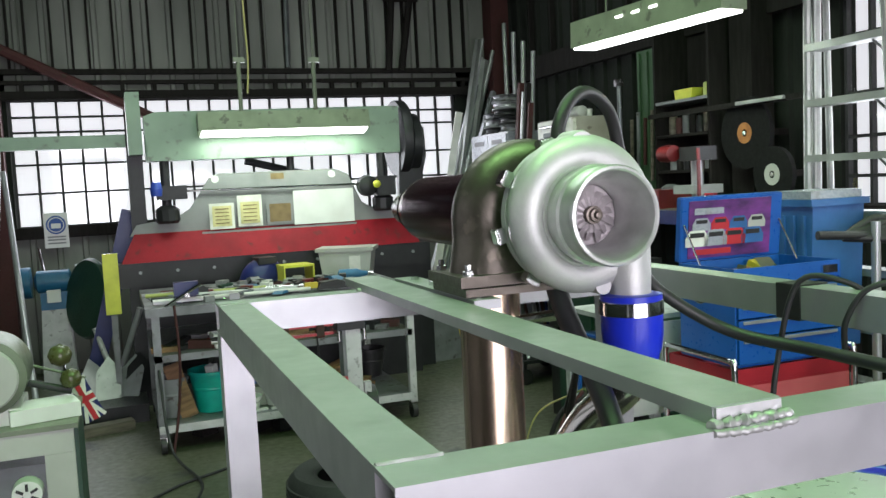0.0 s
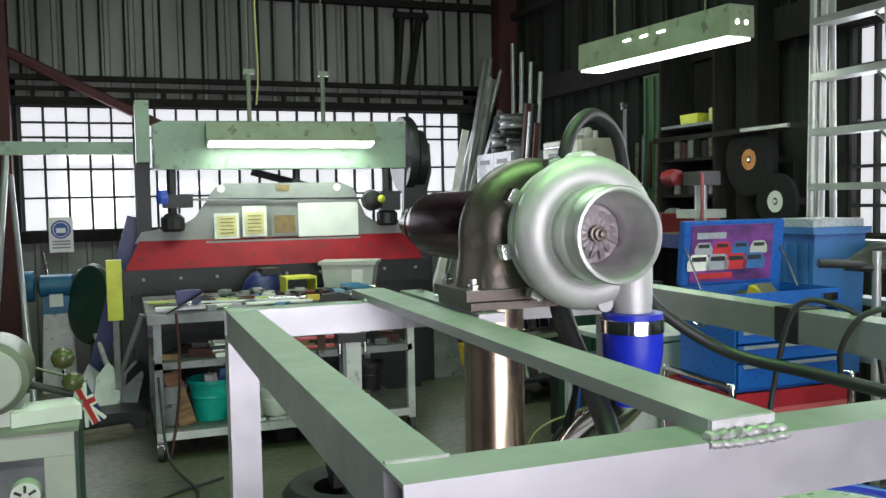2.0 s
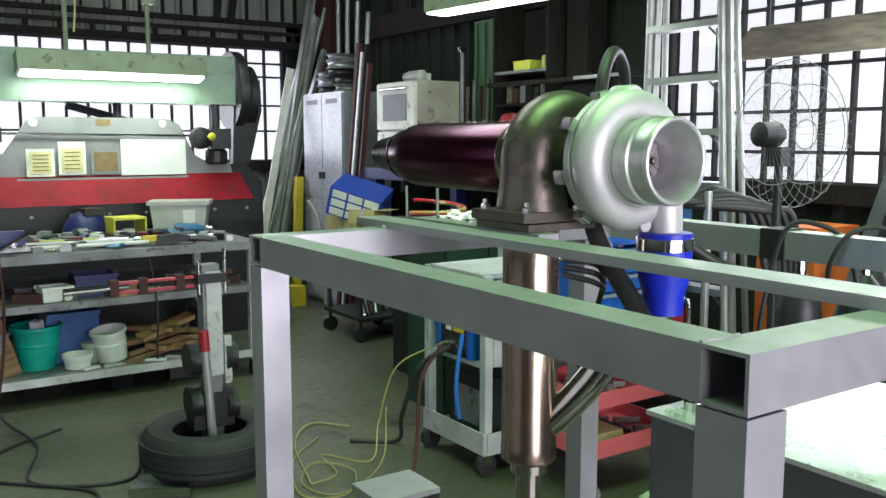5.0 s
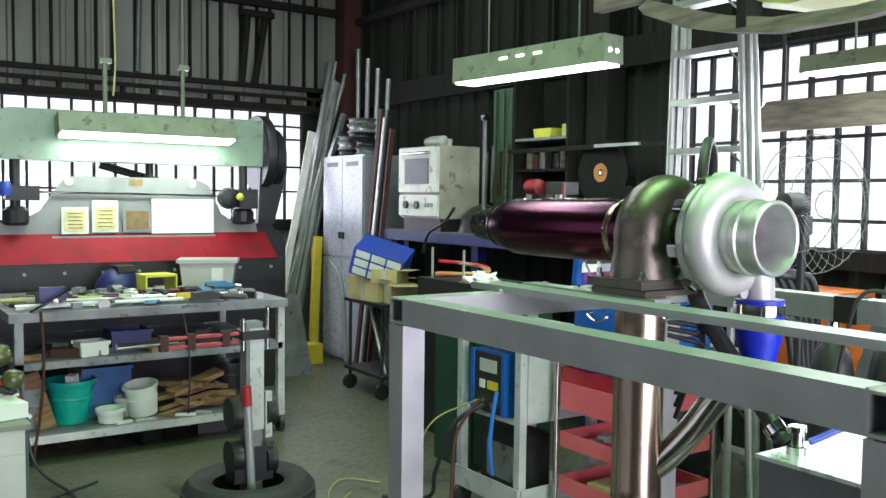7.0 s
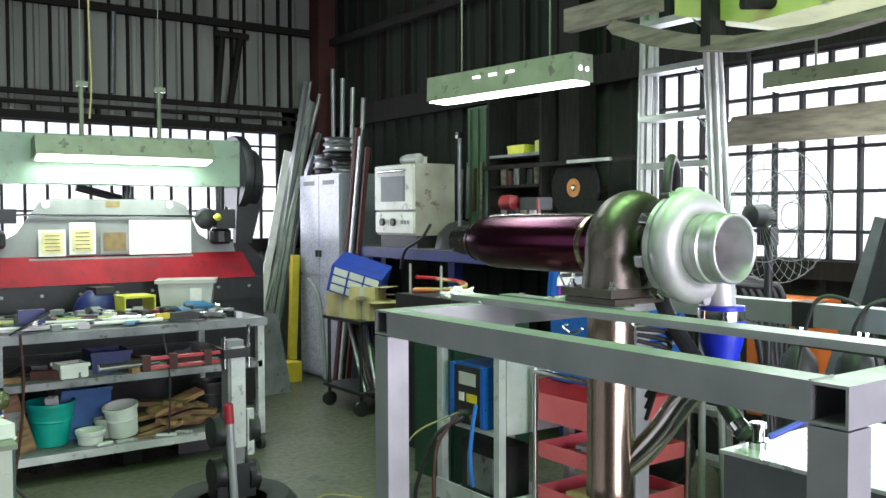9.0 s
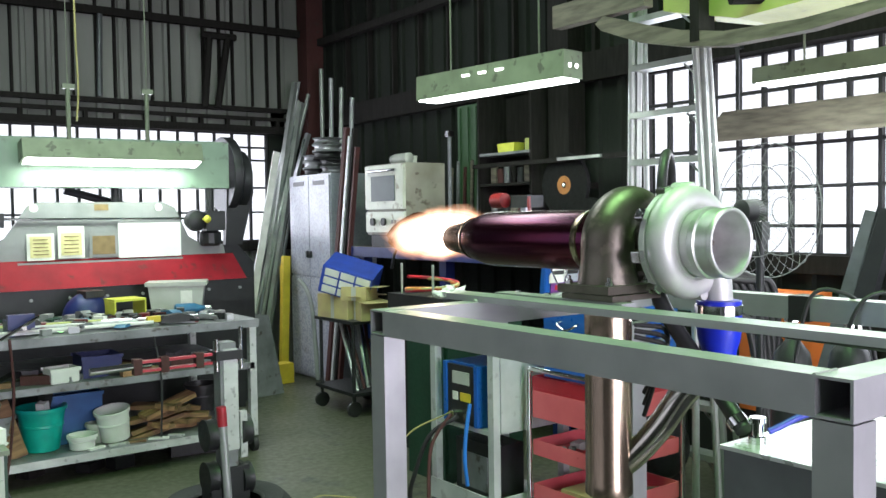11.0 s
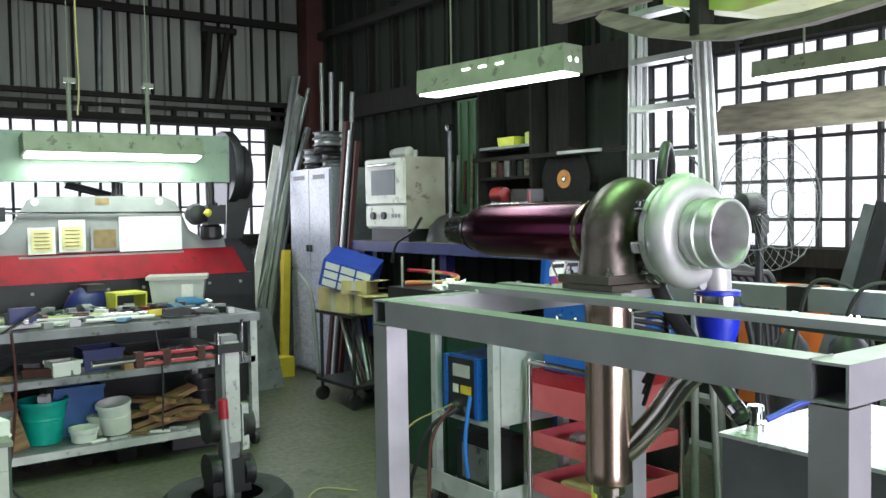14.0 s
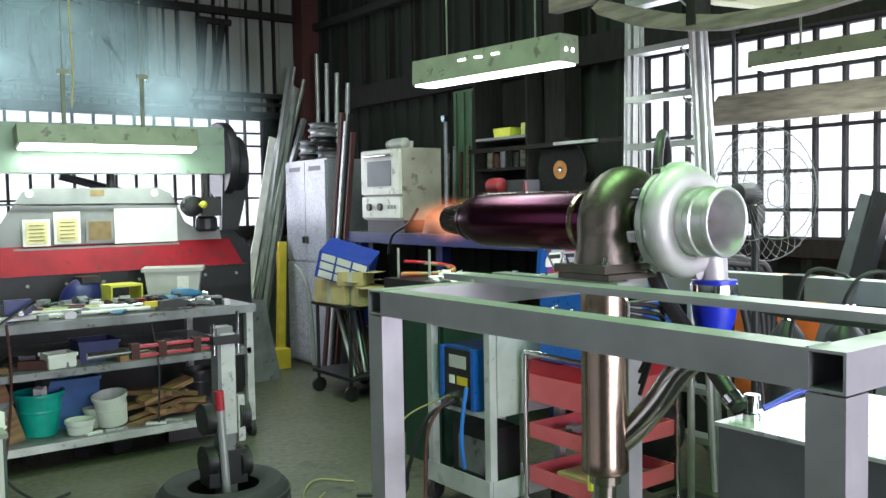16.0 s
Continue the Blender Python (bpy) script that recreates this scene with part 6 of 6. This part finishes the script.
part("title_bar", box(KX0 + 0.06, KY1 - 0.0105, KZ1 + 0.19, KX0 + 0.20, KY1 - 0.0085, KZ1 + 0.215), "locker", ch).matrix_basis = LM
part("title_bar", box(KX0 + 0.06, KY1 - 0.0105, KZ1 + 0.028, KX0 + 0.24, KY1 - 0.0085, KZ1 + 0.05), "flagr", ch).matrix_basis = LM
for x in (KX0 + 0.015, KX1 - 0.015):
    part("lid_stay", rod((x, KY1 - 0.12, KZ1 - 0.01), (x, KY1 - 0.02, KZ1 + 0.15), 0.004, 8), "chrome", ch)
part("side_handle", sweep(bez([(KX0, 2.29, 1.03), (KX0 - 0.025, 2.29, 1.02), (KX0 - 0.028, 2.345, 1.0), (KX0 - 0.025, 2.40, 1.02), (KX0, 2.40, 1.03)], 5), 0.006, 8), "chrome", ch, smooth=60)
for i in range(16):
    s = random.uniform(0.015, 0.035)
    o = part("socket_tool", rod((-s * 2, 0, s * 0.5), (s * 2, 0, s * 0.5), s * 0.45, 8) if i % 2 else box(-s * 1.4, -s, 0, s * 1.4, s, s * 1.6), ("ypaint", "pdark", "weathered", "chrome", "cableo", "rubber")[i % 6])
    tagged(o, "hand tool lying in the open chest", "tool", "tools in the chest").matrix_world = pose(random.uniform(2.02, 2.4), random.uniform(2.23, 2.46), KZ1 - 0.064, 0, random.uniform(-25, 10), random.uniform(0, 180))

# ---------------------------------------------------------------- right side: ladder, bin, fan, orange machine, shade board
ld = thing("step_ladder", label="tall aluminium step ladder standing open", category="ladder")
def rail_at(side, f):
    """A point on the front stiles; f from the floor to the top."""
    y = 2.90 - 0.07 * f if side else 2.30 + 0.16 * f
    return Vector((2.99 - 0.02 * f, y, 3.0 * f))
for s in (0, 1):
    a, b = rail_at(s, 0), rail_at(s, 1)
    for dx in (-0.03, 0.03):
        part("stile", rod((a.x + dx, a.y, a.z), (b.x + dx, b.y, b.z), 0.018, 8), "ladder", ld)
    part("stile_web", box(-0.03, -0.006, 0, 0.03, 0.006, (b - a).length, m=Matrix.Translation(a) @ (b - a).to_track_quat("Z", "X").to_matrix().to_4x4()), "ladder", ld)
    part("rear_leg", rod((a.x + 0.16, a.y + 0.01, 0), (b.x + 0.06, b.y, b.z - 0.05), 0.016, 8), "ladder", ld)
for i in range(11):
    f = (0.25 + 0.255 * i) / 3.0
    p, q = rail_at(0, f), rail_at(1, f)
    part("tread", box(p.x - 0.05, p.y, p.z - 0.016, p.x + 0.05, q.y, p.z + 0.016), "ladder", ld, "ribbed tread", bevel=0.002)
    part("tread_brace", rod((p.x, p.y + 0.01, p.z - 0.09), (p.x, p.y + 0.10, p.z - 0.012), 0.006, 6), "ladder", ld)
wbn = thing("storage_bin", label="blue plastic bin with pale lid on a dark stool", category="bin")
part("stool_top", box(2.64, 2.53, 0.665, 2.92, 2.77, 0.698), "timber", wbn, "dark wooden stool top", bevel=0.004)
part("body", prism([(2.54, 0.70), (2.76, 0.70), (2.79, 1.32), (2.51, 1.32)], "x", 2.64, 2.92), "bluebin", wbn, bevel=0.015)
for i in range(4):
    part("rib", box(2.628, 2.55 + 0.06 * i, 0.74, 2.6395, 2.565 + 0.06 * i, 1.28), "bluebin", wbn)
part("rim", box(2.62, 2.495, 1.321, 2.94, 2.805, 1.35), "bluebin", wbn, bevel=0.01)
part("lid", box(2.64, 2.52, 1.351, 2.92, 2.79, 1.385), "locker", wbn, "dusty grey lid", bevel=0.012)
fan = thing("pedestal_fan", pose(2.62, 1.90, 0), "large pedestal fan with wire cage", "fan")
part("pole", rod((0.06, -0.02, 0.04), (0.06, -0.02, 1.42), 0.018), "pdark", fan)
part("base", lathe([(0.24, 0), (0.24, 0.02), (0.05, 0.05)], "z", (0.06, -0.02, 0), 28), "pdark", fan, smooth=40)
FD = pose(0, 0, 1.51, 0, 0, -100)
part("motor", sweep([FD @ Vector((0.0, -0.05, 0)), FD @ Vector((0, -0.04, 0)), FD @ Vector((0, 0.05, 0)), FD @ Vector((0, 0.08, 0))], [0.03, 0.05, 0.052, 0.03], 20), "rubber", fan, "black motor", smooth=40)
part("yoke", box(0.03, -0.05, 1.38, 0.09, 0.02, 1.46), "rubber", fan, bevel=0.008)
for k in range(36):
    a = 2 * math.pi * k / 36
    c, s = math.cos(a), math.sin(a)
    part("cage_wire", sweep(bez([FD @ Vector((0.05 * c, 0.02, 0.05 * s)), FD @ Vector((0.22 * c, 0.04, 0.22 * s)), FD @ Vector((0.30 * c, 0.11, 0.30 * s)), FD @ Vector((0.23 * c, 0.19, 0.23 * s)), FD @ Vector((0.05 * c, 0.21, 0.05 * s))], 3), 0.0010, 5), "pgrey", fan)
for r, d in ((0.30, 0.11), (0.205, 0.035), (0.205, 0.20), (0.06, 0.21)):
    part("cage_ring", sweep([FD @ Vector((r * math.cos(2 * math.pi * k / 40), d, r * math.sin(2 * math.pi * k / 40))) for k in range(41)], 0.0022, 6), "pgrey", fan)
om = thing("orange_machine", label="orange painted steel machine cabinet", category="machine")
part("cabinet", box(3.30, 2.10, 0.45, 3.66, 2.42, 1.07), "orange", om, bevel=0.012)
part("plinth", box(3.33, 2.11, 0.0, 3.64, 2.41, 0.449), "pdark", om, "dark steel plinth")
part("vent", box(3.294, 2.16, 0.7, 3.2995, 2.34, 0.85), "pdark", om)
for x, y, r in ((1.95, 1.27, 0.07), (2.10, 1.15, 0.075), (2.28, 1.22, 0.07)):
    gbt = thing("gas_bottle", pose(x, y, 0), "dark grey steel gas bottle standing on the floor", "gas bottle", "gas bottles")
    part("cylinder", lathe([(r * 0.9, 0), (r, 0.01), (r, 0.95), (r * 0.8, 1.03), (r * 0.35, 1.07), (0.02, 1.08)], "z", (0, 0, 0), 24), "pdark", gbt, smooth=40)
    part("valve", lathe([(0.018, 1.08), (0.018, 1.13), (0.028, 1.135), (0.028, 1.16)], "z", (0, 0, 0), 10), "chrome", gbt)
for i in range(6):
    cable("machine_lead", [(2.62, 2.33, 1.20), (2.78 + 0.03 * i, 2.28 - 0.03 * i, 1.27 - 0.02 * i), (2.9 + 0.03 * i, 2.15 - 0.02 * i, 1.12), (2.95 + 0.03 * i, 2.05, 0.6), (2.95 + 0.04 * i, 2.0, 0.012)], 0.018, "rubber", "thick black lead hanging from a hook", "lead")
stp = thing("lead_hanger", label="steel post with hook for leads", category="stand")
part("post", rod((2.72, 2.26, 0.02), (2.72, 2.26, 1.26), 0.018), "shs", stp)
part("base", box(2.60, 2.14, 0, 2.84, 2.38, 0.02), "pdark", stp)
part("torch", rod((2.50, 2.34, 1.215), (2.72, 2.28, 1.205), 0.018), "rubber", stp, "black torch handle")
sh = thing("shade_board", label="weathered board hung across the side window on straps", category="board")
part("board", prism([(1.30, 1.915), (2.90, 1.915), (2.74, 2.085), (1.30, 2.085)], "x", 3.60, 3.63), "weathered", sh, bevel=0.003)
for y in (1.36, 2.66):
    part("strap", box(3.631, y - 0.012, 1.96, 3.637, y + 0.012, 2.50), "pdark", sh, "thin steel strap")
    part("strap_foot", box(3.6372, y - 0.02, 2.44, 3.672, y + 0.02, 2.50), "pdark", sh)
for i, (y, w) in enumerate(((2.10, 0.07), (1.98, 0.09), (1.70, 0.06))):
    o = part("leaning_bar", box(-0.03, -w / 2, 0, 0.03, w / 2, 1.55), ("shsdark", "pdark", "bench")[i], bevel=0.003)
    tagged(o, "dark steel bar leaning below the window", "bar", "bars leaning below the window").matrix_world = pose(3.14, y - 0.04, 0.0, 13 - 2 * i, 8, 0)
for i in range(8):
    tagged(part("engine_part", lathe([(0.05, 0), (0.11, 0.01), (0.11, 0.10), (0.07, 0.12), (0.07, 0.2), (0.03, 0.22)], "z", (0, 0, 0), 20), ("pdark", "rubber", "rubber", "shsdark")[i % 4], smooth=35), "greasy engine part on the floor", "engine part", "engine parts on the floor").matrix_world = pose(2.20 + 0.15 * (i % 4), 1.42 + 0.13 * (i // 4) - 0.03 * (i % 3), 0.001, 0, 0, 40 * i)
tagged(part("wheel_drum", lathe([(0.05, 0), (0.2, 0), (0.22, 0.03), (0.19, 0.06), (0.19, 0.2), (0.22, 0.23), (0.2, 0.25), (0.05, 0.22)], "z", (2.52, 1.46, 0.24), 32), "pdark", smooth=35), "black wheel drum on a stump", "drum")
tagged(part("stump", lathe([(0.17, 0), (0.17, 0.239)], "z", (2.52, 1.46, 0), 20), "bench", smooth=35), "dark steel stump on the floor", "stump")
cable("black_lead", [(AX + 0.10, 0.50, 1.40), (0.50, 0.50, 1.36), (0.57, 0.46, 1.31), (0.62, 0.36, 1.295), (0.63, 0.2, 1.29), (0.63, -0.15, 1.28)], 0.0075, "rubber", "thick black hose along the stand rail", "hose")
cable("black_lead", [(0.61, 0.44, 1.18), (0.615, 0.435, 1.26), (0.63, 0.415, 1.365), (0.66, 0.38, 1.372), (0.695, 0.36, 1.34), (0.70, 0.34, 1.25)], 0.0035, "cable", "thin black wire over the stand rail", "wire")
cable("black_lead", [(0.648, 0.36, 1.29), (0.64, 0.35, 1.33), (0.655, 0.33, 1.368), (0.69, 0.30, 1.368), (0.71, 0.27, 1.30)], 0.0035, "cable", "thin black wire over the stand rail", "wire")

# added body: hides the ladder feet and stands in for the darkness there
dm = thing("ladder_foot_cover", label="dark round body added to hide the ladder feet and darken the spot", category="tank")
part("tank", lathe([(0.02, 2.42), (0.13, 2.45), (0.17, 2.50), (0.17, 2.86), (0.13, 2.91), (0.02, 2.94)], "y", (2.79, 0, 0.30), 28), "pdark", dm, "added dark round body", smooth=40)
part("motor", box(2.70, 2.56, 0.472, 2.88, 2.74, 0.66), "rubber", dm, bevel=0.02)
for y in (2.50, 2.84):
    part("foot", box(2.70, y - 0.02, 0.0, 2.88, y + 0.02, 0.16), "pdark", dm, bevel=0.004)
# things hung under the roof
hb = thing("overhead_load", label="yellow green panel and split timber stored overhead", category="load")
# the panel's colour holds the yellow green light that falls on it
part("panel", prism([(2.36, 2.47), (1.95, 2.36), (1.0, 2.40), (0.4, 2.45), (0.4, 2.8), (2.36, 2.8)], "x", 2.62, 3.05), "yelgreen", hb, "panel with its yellow green light put into the colour", bevel=0.02)
part("timber", prism([(2.74, 2.47), (2.70, 2.43), (2.45, 2.33), (2.2, 2.27), (1.97, 2.235), (1.57, 2.235), (1.2, 2.27), (1.2, 2.31), (1.6, 2.285), (1.97, 2.30), (2.2, 2.345), (2.45, 2.42), (2.68, 2.50)], "x", 2.55, 2.615), "weathered", hb, "split weathered timber rail", bevel=0.006)
part("beam", box(2.55, 2.42, 2.50, 2.615, 3.05, 2.62), "weathered", hb, bevel=0.004)
part("strap", box(2.545, 2.10, 2.28, 2.66, 2.15, 2.85), "timber", hb)
for y in (0.6, 1.5, 2.3):
    part("hanger", rod((2.8, y, 2.75), (2.8, y, 4.69), 0.02, 8), "timber", hb)
for y in (1.0, 1.55, 1.9):
    part("dark_strut", rod((2.5, y, 2.42), (3.3, y - 0.4, 2.46), 0.028, 8), "timber", hb)

# ---------------------------------------------------------------- flame and smoke


def fire(name, hot, cool, strength):
    """Light given off by burning gas: strongest at the heart of a flat puff, gone at its rim as the camera sees it,
    added to what lies behind.
    """
    m = bpy.data.materials.new(name)
    m.use_nodes = True
    nt = m.node_tree
    n, l = nt.nodes, nt.links
    n.remove(n["Principled BSDF"])
    t, e, x = n.new("ShaderNodeBsdfTransparent"), n.new("ShaderNodeEmission"), n.new("ShaderNodeAddShader")
    tc, mp, gr = n.new("ShaderNodeTexCoord"), n.new("ShaderNodeMapping"), n.new("ShaderNodeTexGradient")
    mp.inputs["Scale"].default_value = (0.0, 1 / 0.115, 1 / 0.052)
    gr.gradient_type = "SPHERICAL"
    wob, off, add = n.new("ShaderNodeTexNoise"), n.new("ShaderNodeVectorMath"), n.new("ShaderNodeVectorMath")
    wob.inputs["Scale"].default_value, wob.inputs["Detail"].default_value = 16, 4
    off.operation, add.operation = "MULTIPLY_ADD", "ADD"
    off.inputs[1].default_value, off.inputs[2].default_value = (0.9, 0.9, 0.9), (-0.45, -0.45, -0.45)
    l.new(tc.outputs["Object"], wob.inputs[0]), l.new(wob.outputs["Color"], off.inputs[0])
    l.new(tc.outputs["Object"], mp.inputs[0]), l.new(mp.outputs[0], add.inputs[0]), l.new(off.outputs[0], add.inputs[1])
    l.new(add.outputs[0], gr.inputs[0])
    ramp = n.new("ShaderNodeValToRGB")
    ramp.color_ramp.elements[0].position, ramp.color_ramp.elements[0].color = 0.0, (*cool, 1)
    ramp.color_ramp.elements[1].position, ramp.color_ramp.elements[1].color = 0.55, (*hot, 1)
    pw = n.new("ShaderNodeMath")
    pw.operation = "POWER"
    pw.inputs[1].default_value = 1.7
    k = n.new("ShaderNodeMath")
    k.operation = "MULTIPLY"
    k.inputs[1].default_value = strength
    l.new(gr.outputs["Fac"], ramp.inputs[0]), l.new(gr.outputs["Fac"], pw.inputs[0]), l.new(pw.outputs[0], k.inputs[0])
    l.new(ramp.outputs[0], e.inputs[0]), l.new(k.outputs[0], e.inputs[1])
    l.new(t.outputs[0], x.inputs[0]), l.new(e.outputs[0], x.inputs[1]), l.new(x.outputs[0], n["Material Output"].inputs[0])
    return m


def haze(name, color, alpha):
    """Thin smoke: a pale scatter whose share fades to nothing at the rim of a puff flattened to fit the camera's view.
    """
    m = bpy.data.materials.new(name)
    m.use_nodes = True
    nt = m.node_tree
    n, l = nt.nodes, nt.links
    n.remove(n["Principled BSDF"])
    t, d, r, x = n.new("ShaderNodeBsdfTransparent"), n.new("ShaderNodeBsdfDiffuse"), n.new("ShaderNodeBsdfTranslucent"), n.new("ShaderNodeMixShader")
    d.inputs[0].default_value = r.inputs[0].default_value = (*color, 1)
    both = n.new("ShaderNodeMixShader")
    l.new(d.outputs[0], both.inputs[1]), l.new(r.outputs[0], both.inputs[2])
    tc, mp, gr = n.new("ShaderNodeTexCoord"), n.new("ShaderNodeMapping"), n.new("ShaderNodeTexGradient")
    mp.inputs["Scale"].default_value = (1 / 1.15, 0.0, 1 / 0.75)
    gr.gradient_type = "QUADRATIC_SPHERE"
    l.new(tc.outputs["Object"], mp.inputs[0]), l.new(mp.outputs[0], gr.inputs[0])
    no = n.new("ShaderNodeTexNoise")
    no.inputs["Scale"].default_value, no.inputs["Detail"].default_value = 1.7, 3
    l.new(tc.outputs["Object"], no.inputs[0])
    k1, k2 = n.new("ShaderNodeMath"), n.new("ShaderNodeMath")
    k1.operation = k2.operation = "MULTIPLY"
    l.new(gr.outputs["Fac"], k1.inputs[0]), l.new(no.outputs[0], k1.inputs[1])
    l.new(k1.outputs[0], k2.inputs[0])
    k2.inputs[1].default_value = alpha
    l.new(k2.outputs[0], x.inputs[0]), l.new(t.outputs[0], x.inputs[1]), l.new(both.outputs[0], x.inputs[2])
    l.new(x.outputs[0], n["Material Output"].inputs[0])
    return m


M["flame"] = fire("flame_white", (1.0, 0.82, 0.60), (1.0, 0.38, 0.14), 2.6)
M["flame_faint"] = fire("flame_orange", (1.0, 0.34, 0.14), (1.0, 0.22, 0.08), 0.75)
M["smoke"] = haze("thin_smoke", (0.60, 0.84, 0.84), 0.8)


def blob(bm, rx, ry, rz, seed, rough=0.35, c=(0, 0, 0), sub=3):
    start = len(bm.verts)
    r = bmesh.ops.create_icosphere(bm, subdivisions=sub, radius=1.0)
    for v in r["verts"]:
        n = v.co.normalized()
        k = 1 + rough * noise.fractal(n * 1.7 + Vector((seed * 3.1, seed, 0)), 1.0, 2.0, 4)
        v.co = Vector((n.x * rx * k + c[0], n.y * ry * k + c[1], n.z * rz * k + c[2]))
    return bm


flame = thing("exhaust_flame", pose(AX, 1.063, AZ + 0.001), "bright white and orange flame bursting from the exhaust", "flame")
tongues = []
# flat tongues, turned broadside in motions() to fit the camera's view
for i in range(20):
    tongues.append(part("tongue", blob(bmesh.new(), 0.012, 0.118, 0.050, i + 1, 0.06, sub=4), "flame", flame, "white hot tongue of fire", smooth=180))
pilot = part("afterglow", blob(bmesh.new(), 0.012, 0.115, 0.050, 33, 0.06, sub=4), "flame_faint", flame, "faint orange flame at the nozzle", smooth=180)

puffs = []
random.seed(21)
for i in range(4):
    bm = blob(bmesh.new(), 1.15, 0.10, 0.75, 40 + i, 0.15, (0, 0, 0), 4)
    puffs.append(tagged(part("smoke_puff", bm, "smoke", smooth=180), "thin bluish grey drifting exhaust smoke", "smoke", "exhaust smoke"))


def motions():
    # the compressor wheel turns all the while
    walk(wheel, [(0.1 * k, pose(*WHEEL, 0, 77 * k, 0)) for k in range(161)])
    # tongues wait inside the exhaust can and burst out through the nozzle
    rnd = random.Random(5)
    # seconds, distance, half length, spread, share of the tongues
    bursts = [(11.0, 0.06, 0.03, 0.012, 0.4), (11.1, 0.13, 0.075, 0.022, 0.6), (11.2, 0.15, 0.07, 0.055, 1.0), (11.3, 0.16, 0.09, 0.028, 0.8), (11.4, 0.22, 0.05, 0.02, 0.2),
              (11.9, 0.27, 0.09, 0.085, 1.0), (12.0, 0.28, 0.14, 0.062, 1.0), (12.4, 0.24, 0.09, 0.068, 1.0), (13.0, 0.44, 0.09, 0.062, 1.0), (13.4, 0.30, 0.09, 0.06, 0.85)]
    for i, tg in enumerate(tongues):
        home = pose(0.0, -0.26 + 0.01 * (i % 3), 0.0)
        rows = [(0.0, home)]
        mine = [b for b in bursts if i < b[4] * 20]
        for k, (t, far, half, spread, share) in enumerate(mine):
            a, r = rnd.uniform(0, 2 * math.pi), spread * math.sqrt(rnd.random())
            f = rnd.uniform(-1, 1)
            lift = 0.035 - 0.05 * f if far > 0.4 else 0.008
            out = pose(r * math.cos(a) * 1.1, far + half * f, r * math.sin(a) + lift, rnd.uniform(-14, 14), 0, rnd.uniform(25, 60))
            if k == 0 or t - mine[k - 1][0] > 0.15:
                rows.append((t - 0.085, home))
            rows += [(t - 0.03, out), (t + 0.03, out)]
            if k + 1 == len(mine) or mine[k + 1][0] - t > 0.15:
                rows.append((t + 0.085, home))
        rows.append((16.0, home))
        walk(tg, rows)
    inside, lit = pose(0, -0.26, 0), pose(0, 0.02, 0, 0, 0, 25)
    walk(pilot, [(0.0, inside), (11.3, inside), (11.38, lit), (12.15, lit), (12.3, inside), (12.45, lit), (13.6, lit), (13.8, inside), (15.6, inside), (15.8, lit), (16.0, lit)])
    # smoke puffs wait out of the camera's view at the left, then drift in
    ends = [(1.15, 7.2, 3.0), (0.55, 6.95, 2.55), (1.8, 6.75, 2.4), (0.9, 7.45, 3.2)]
    for i, (p, (x, y, z)) in enumerate(zip(puffs, ends)):
        rest = pose(-2.25, y, 3.2 + 0.1 * i, 0, 0, 3 * i)
        d = 0.12 * i
        walk(p, [(0.0, rest), (13.4, rest), (14.4 + d, pose(x - 0.55, y, z - 0.1, 0, 4, 3 * i)), (15.2 + d, pose(x - 0.2, y, z, 0, 8, 3 * i + 2)), (16.0, pose(x - 0.05, y, z + 0.06, 0, 12, 3 * i + 4))])


motions()
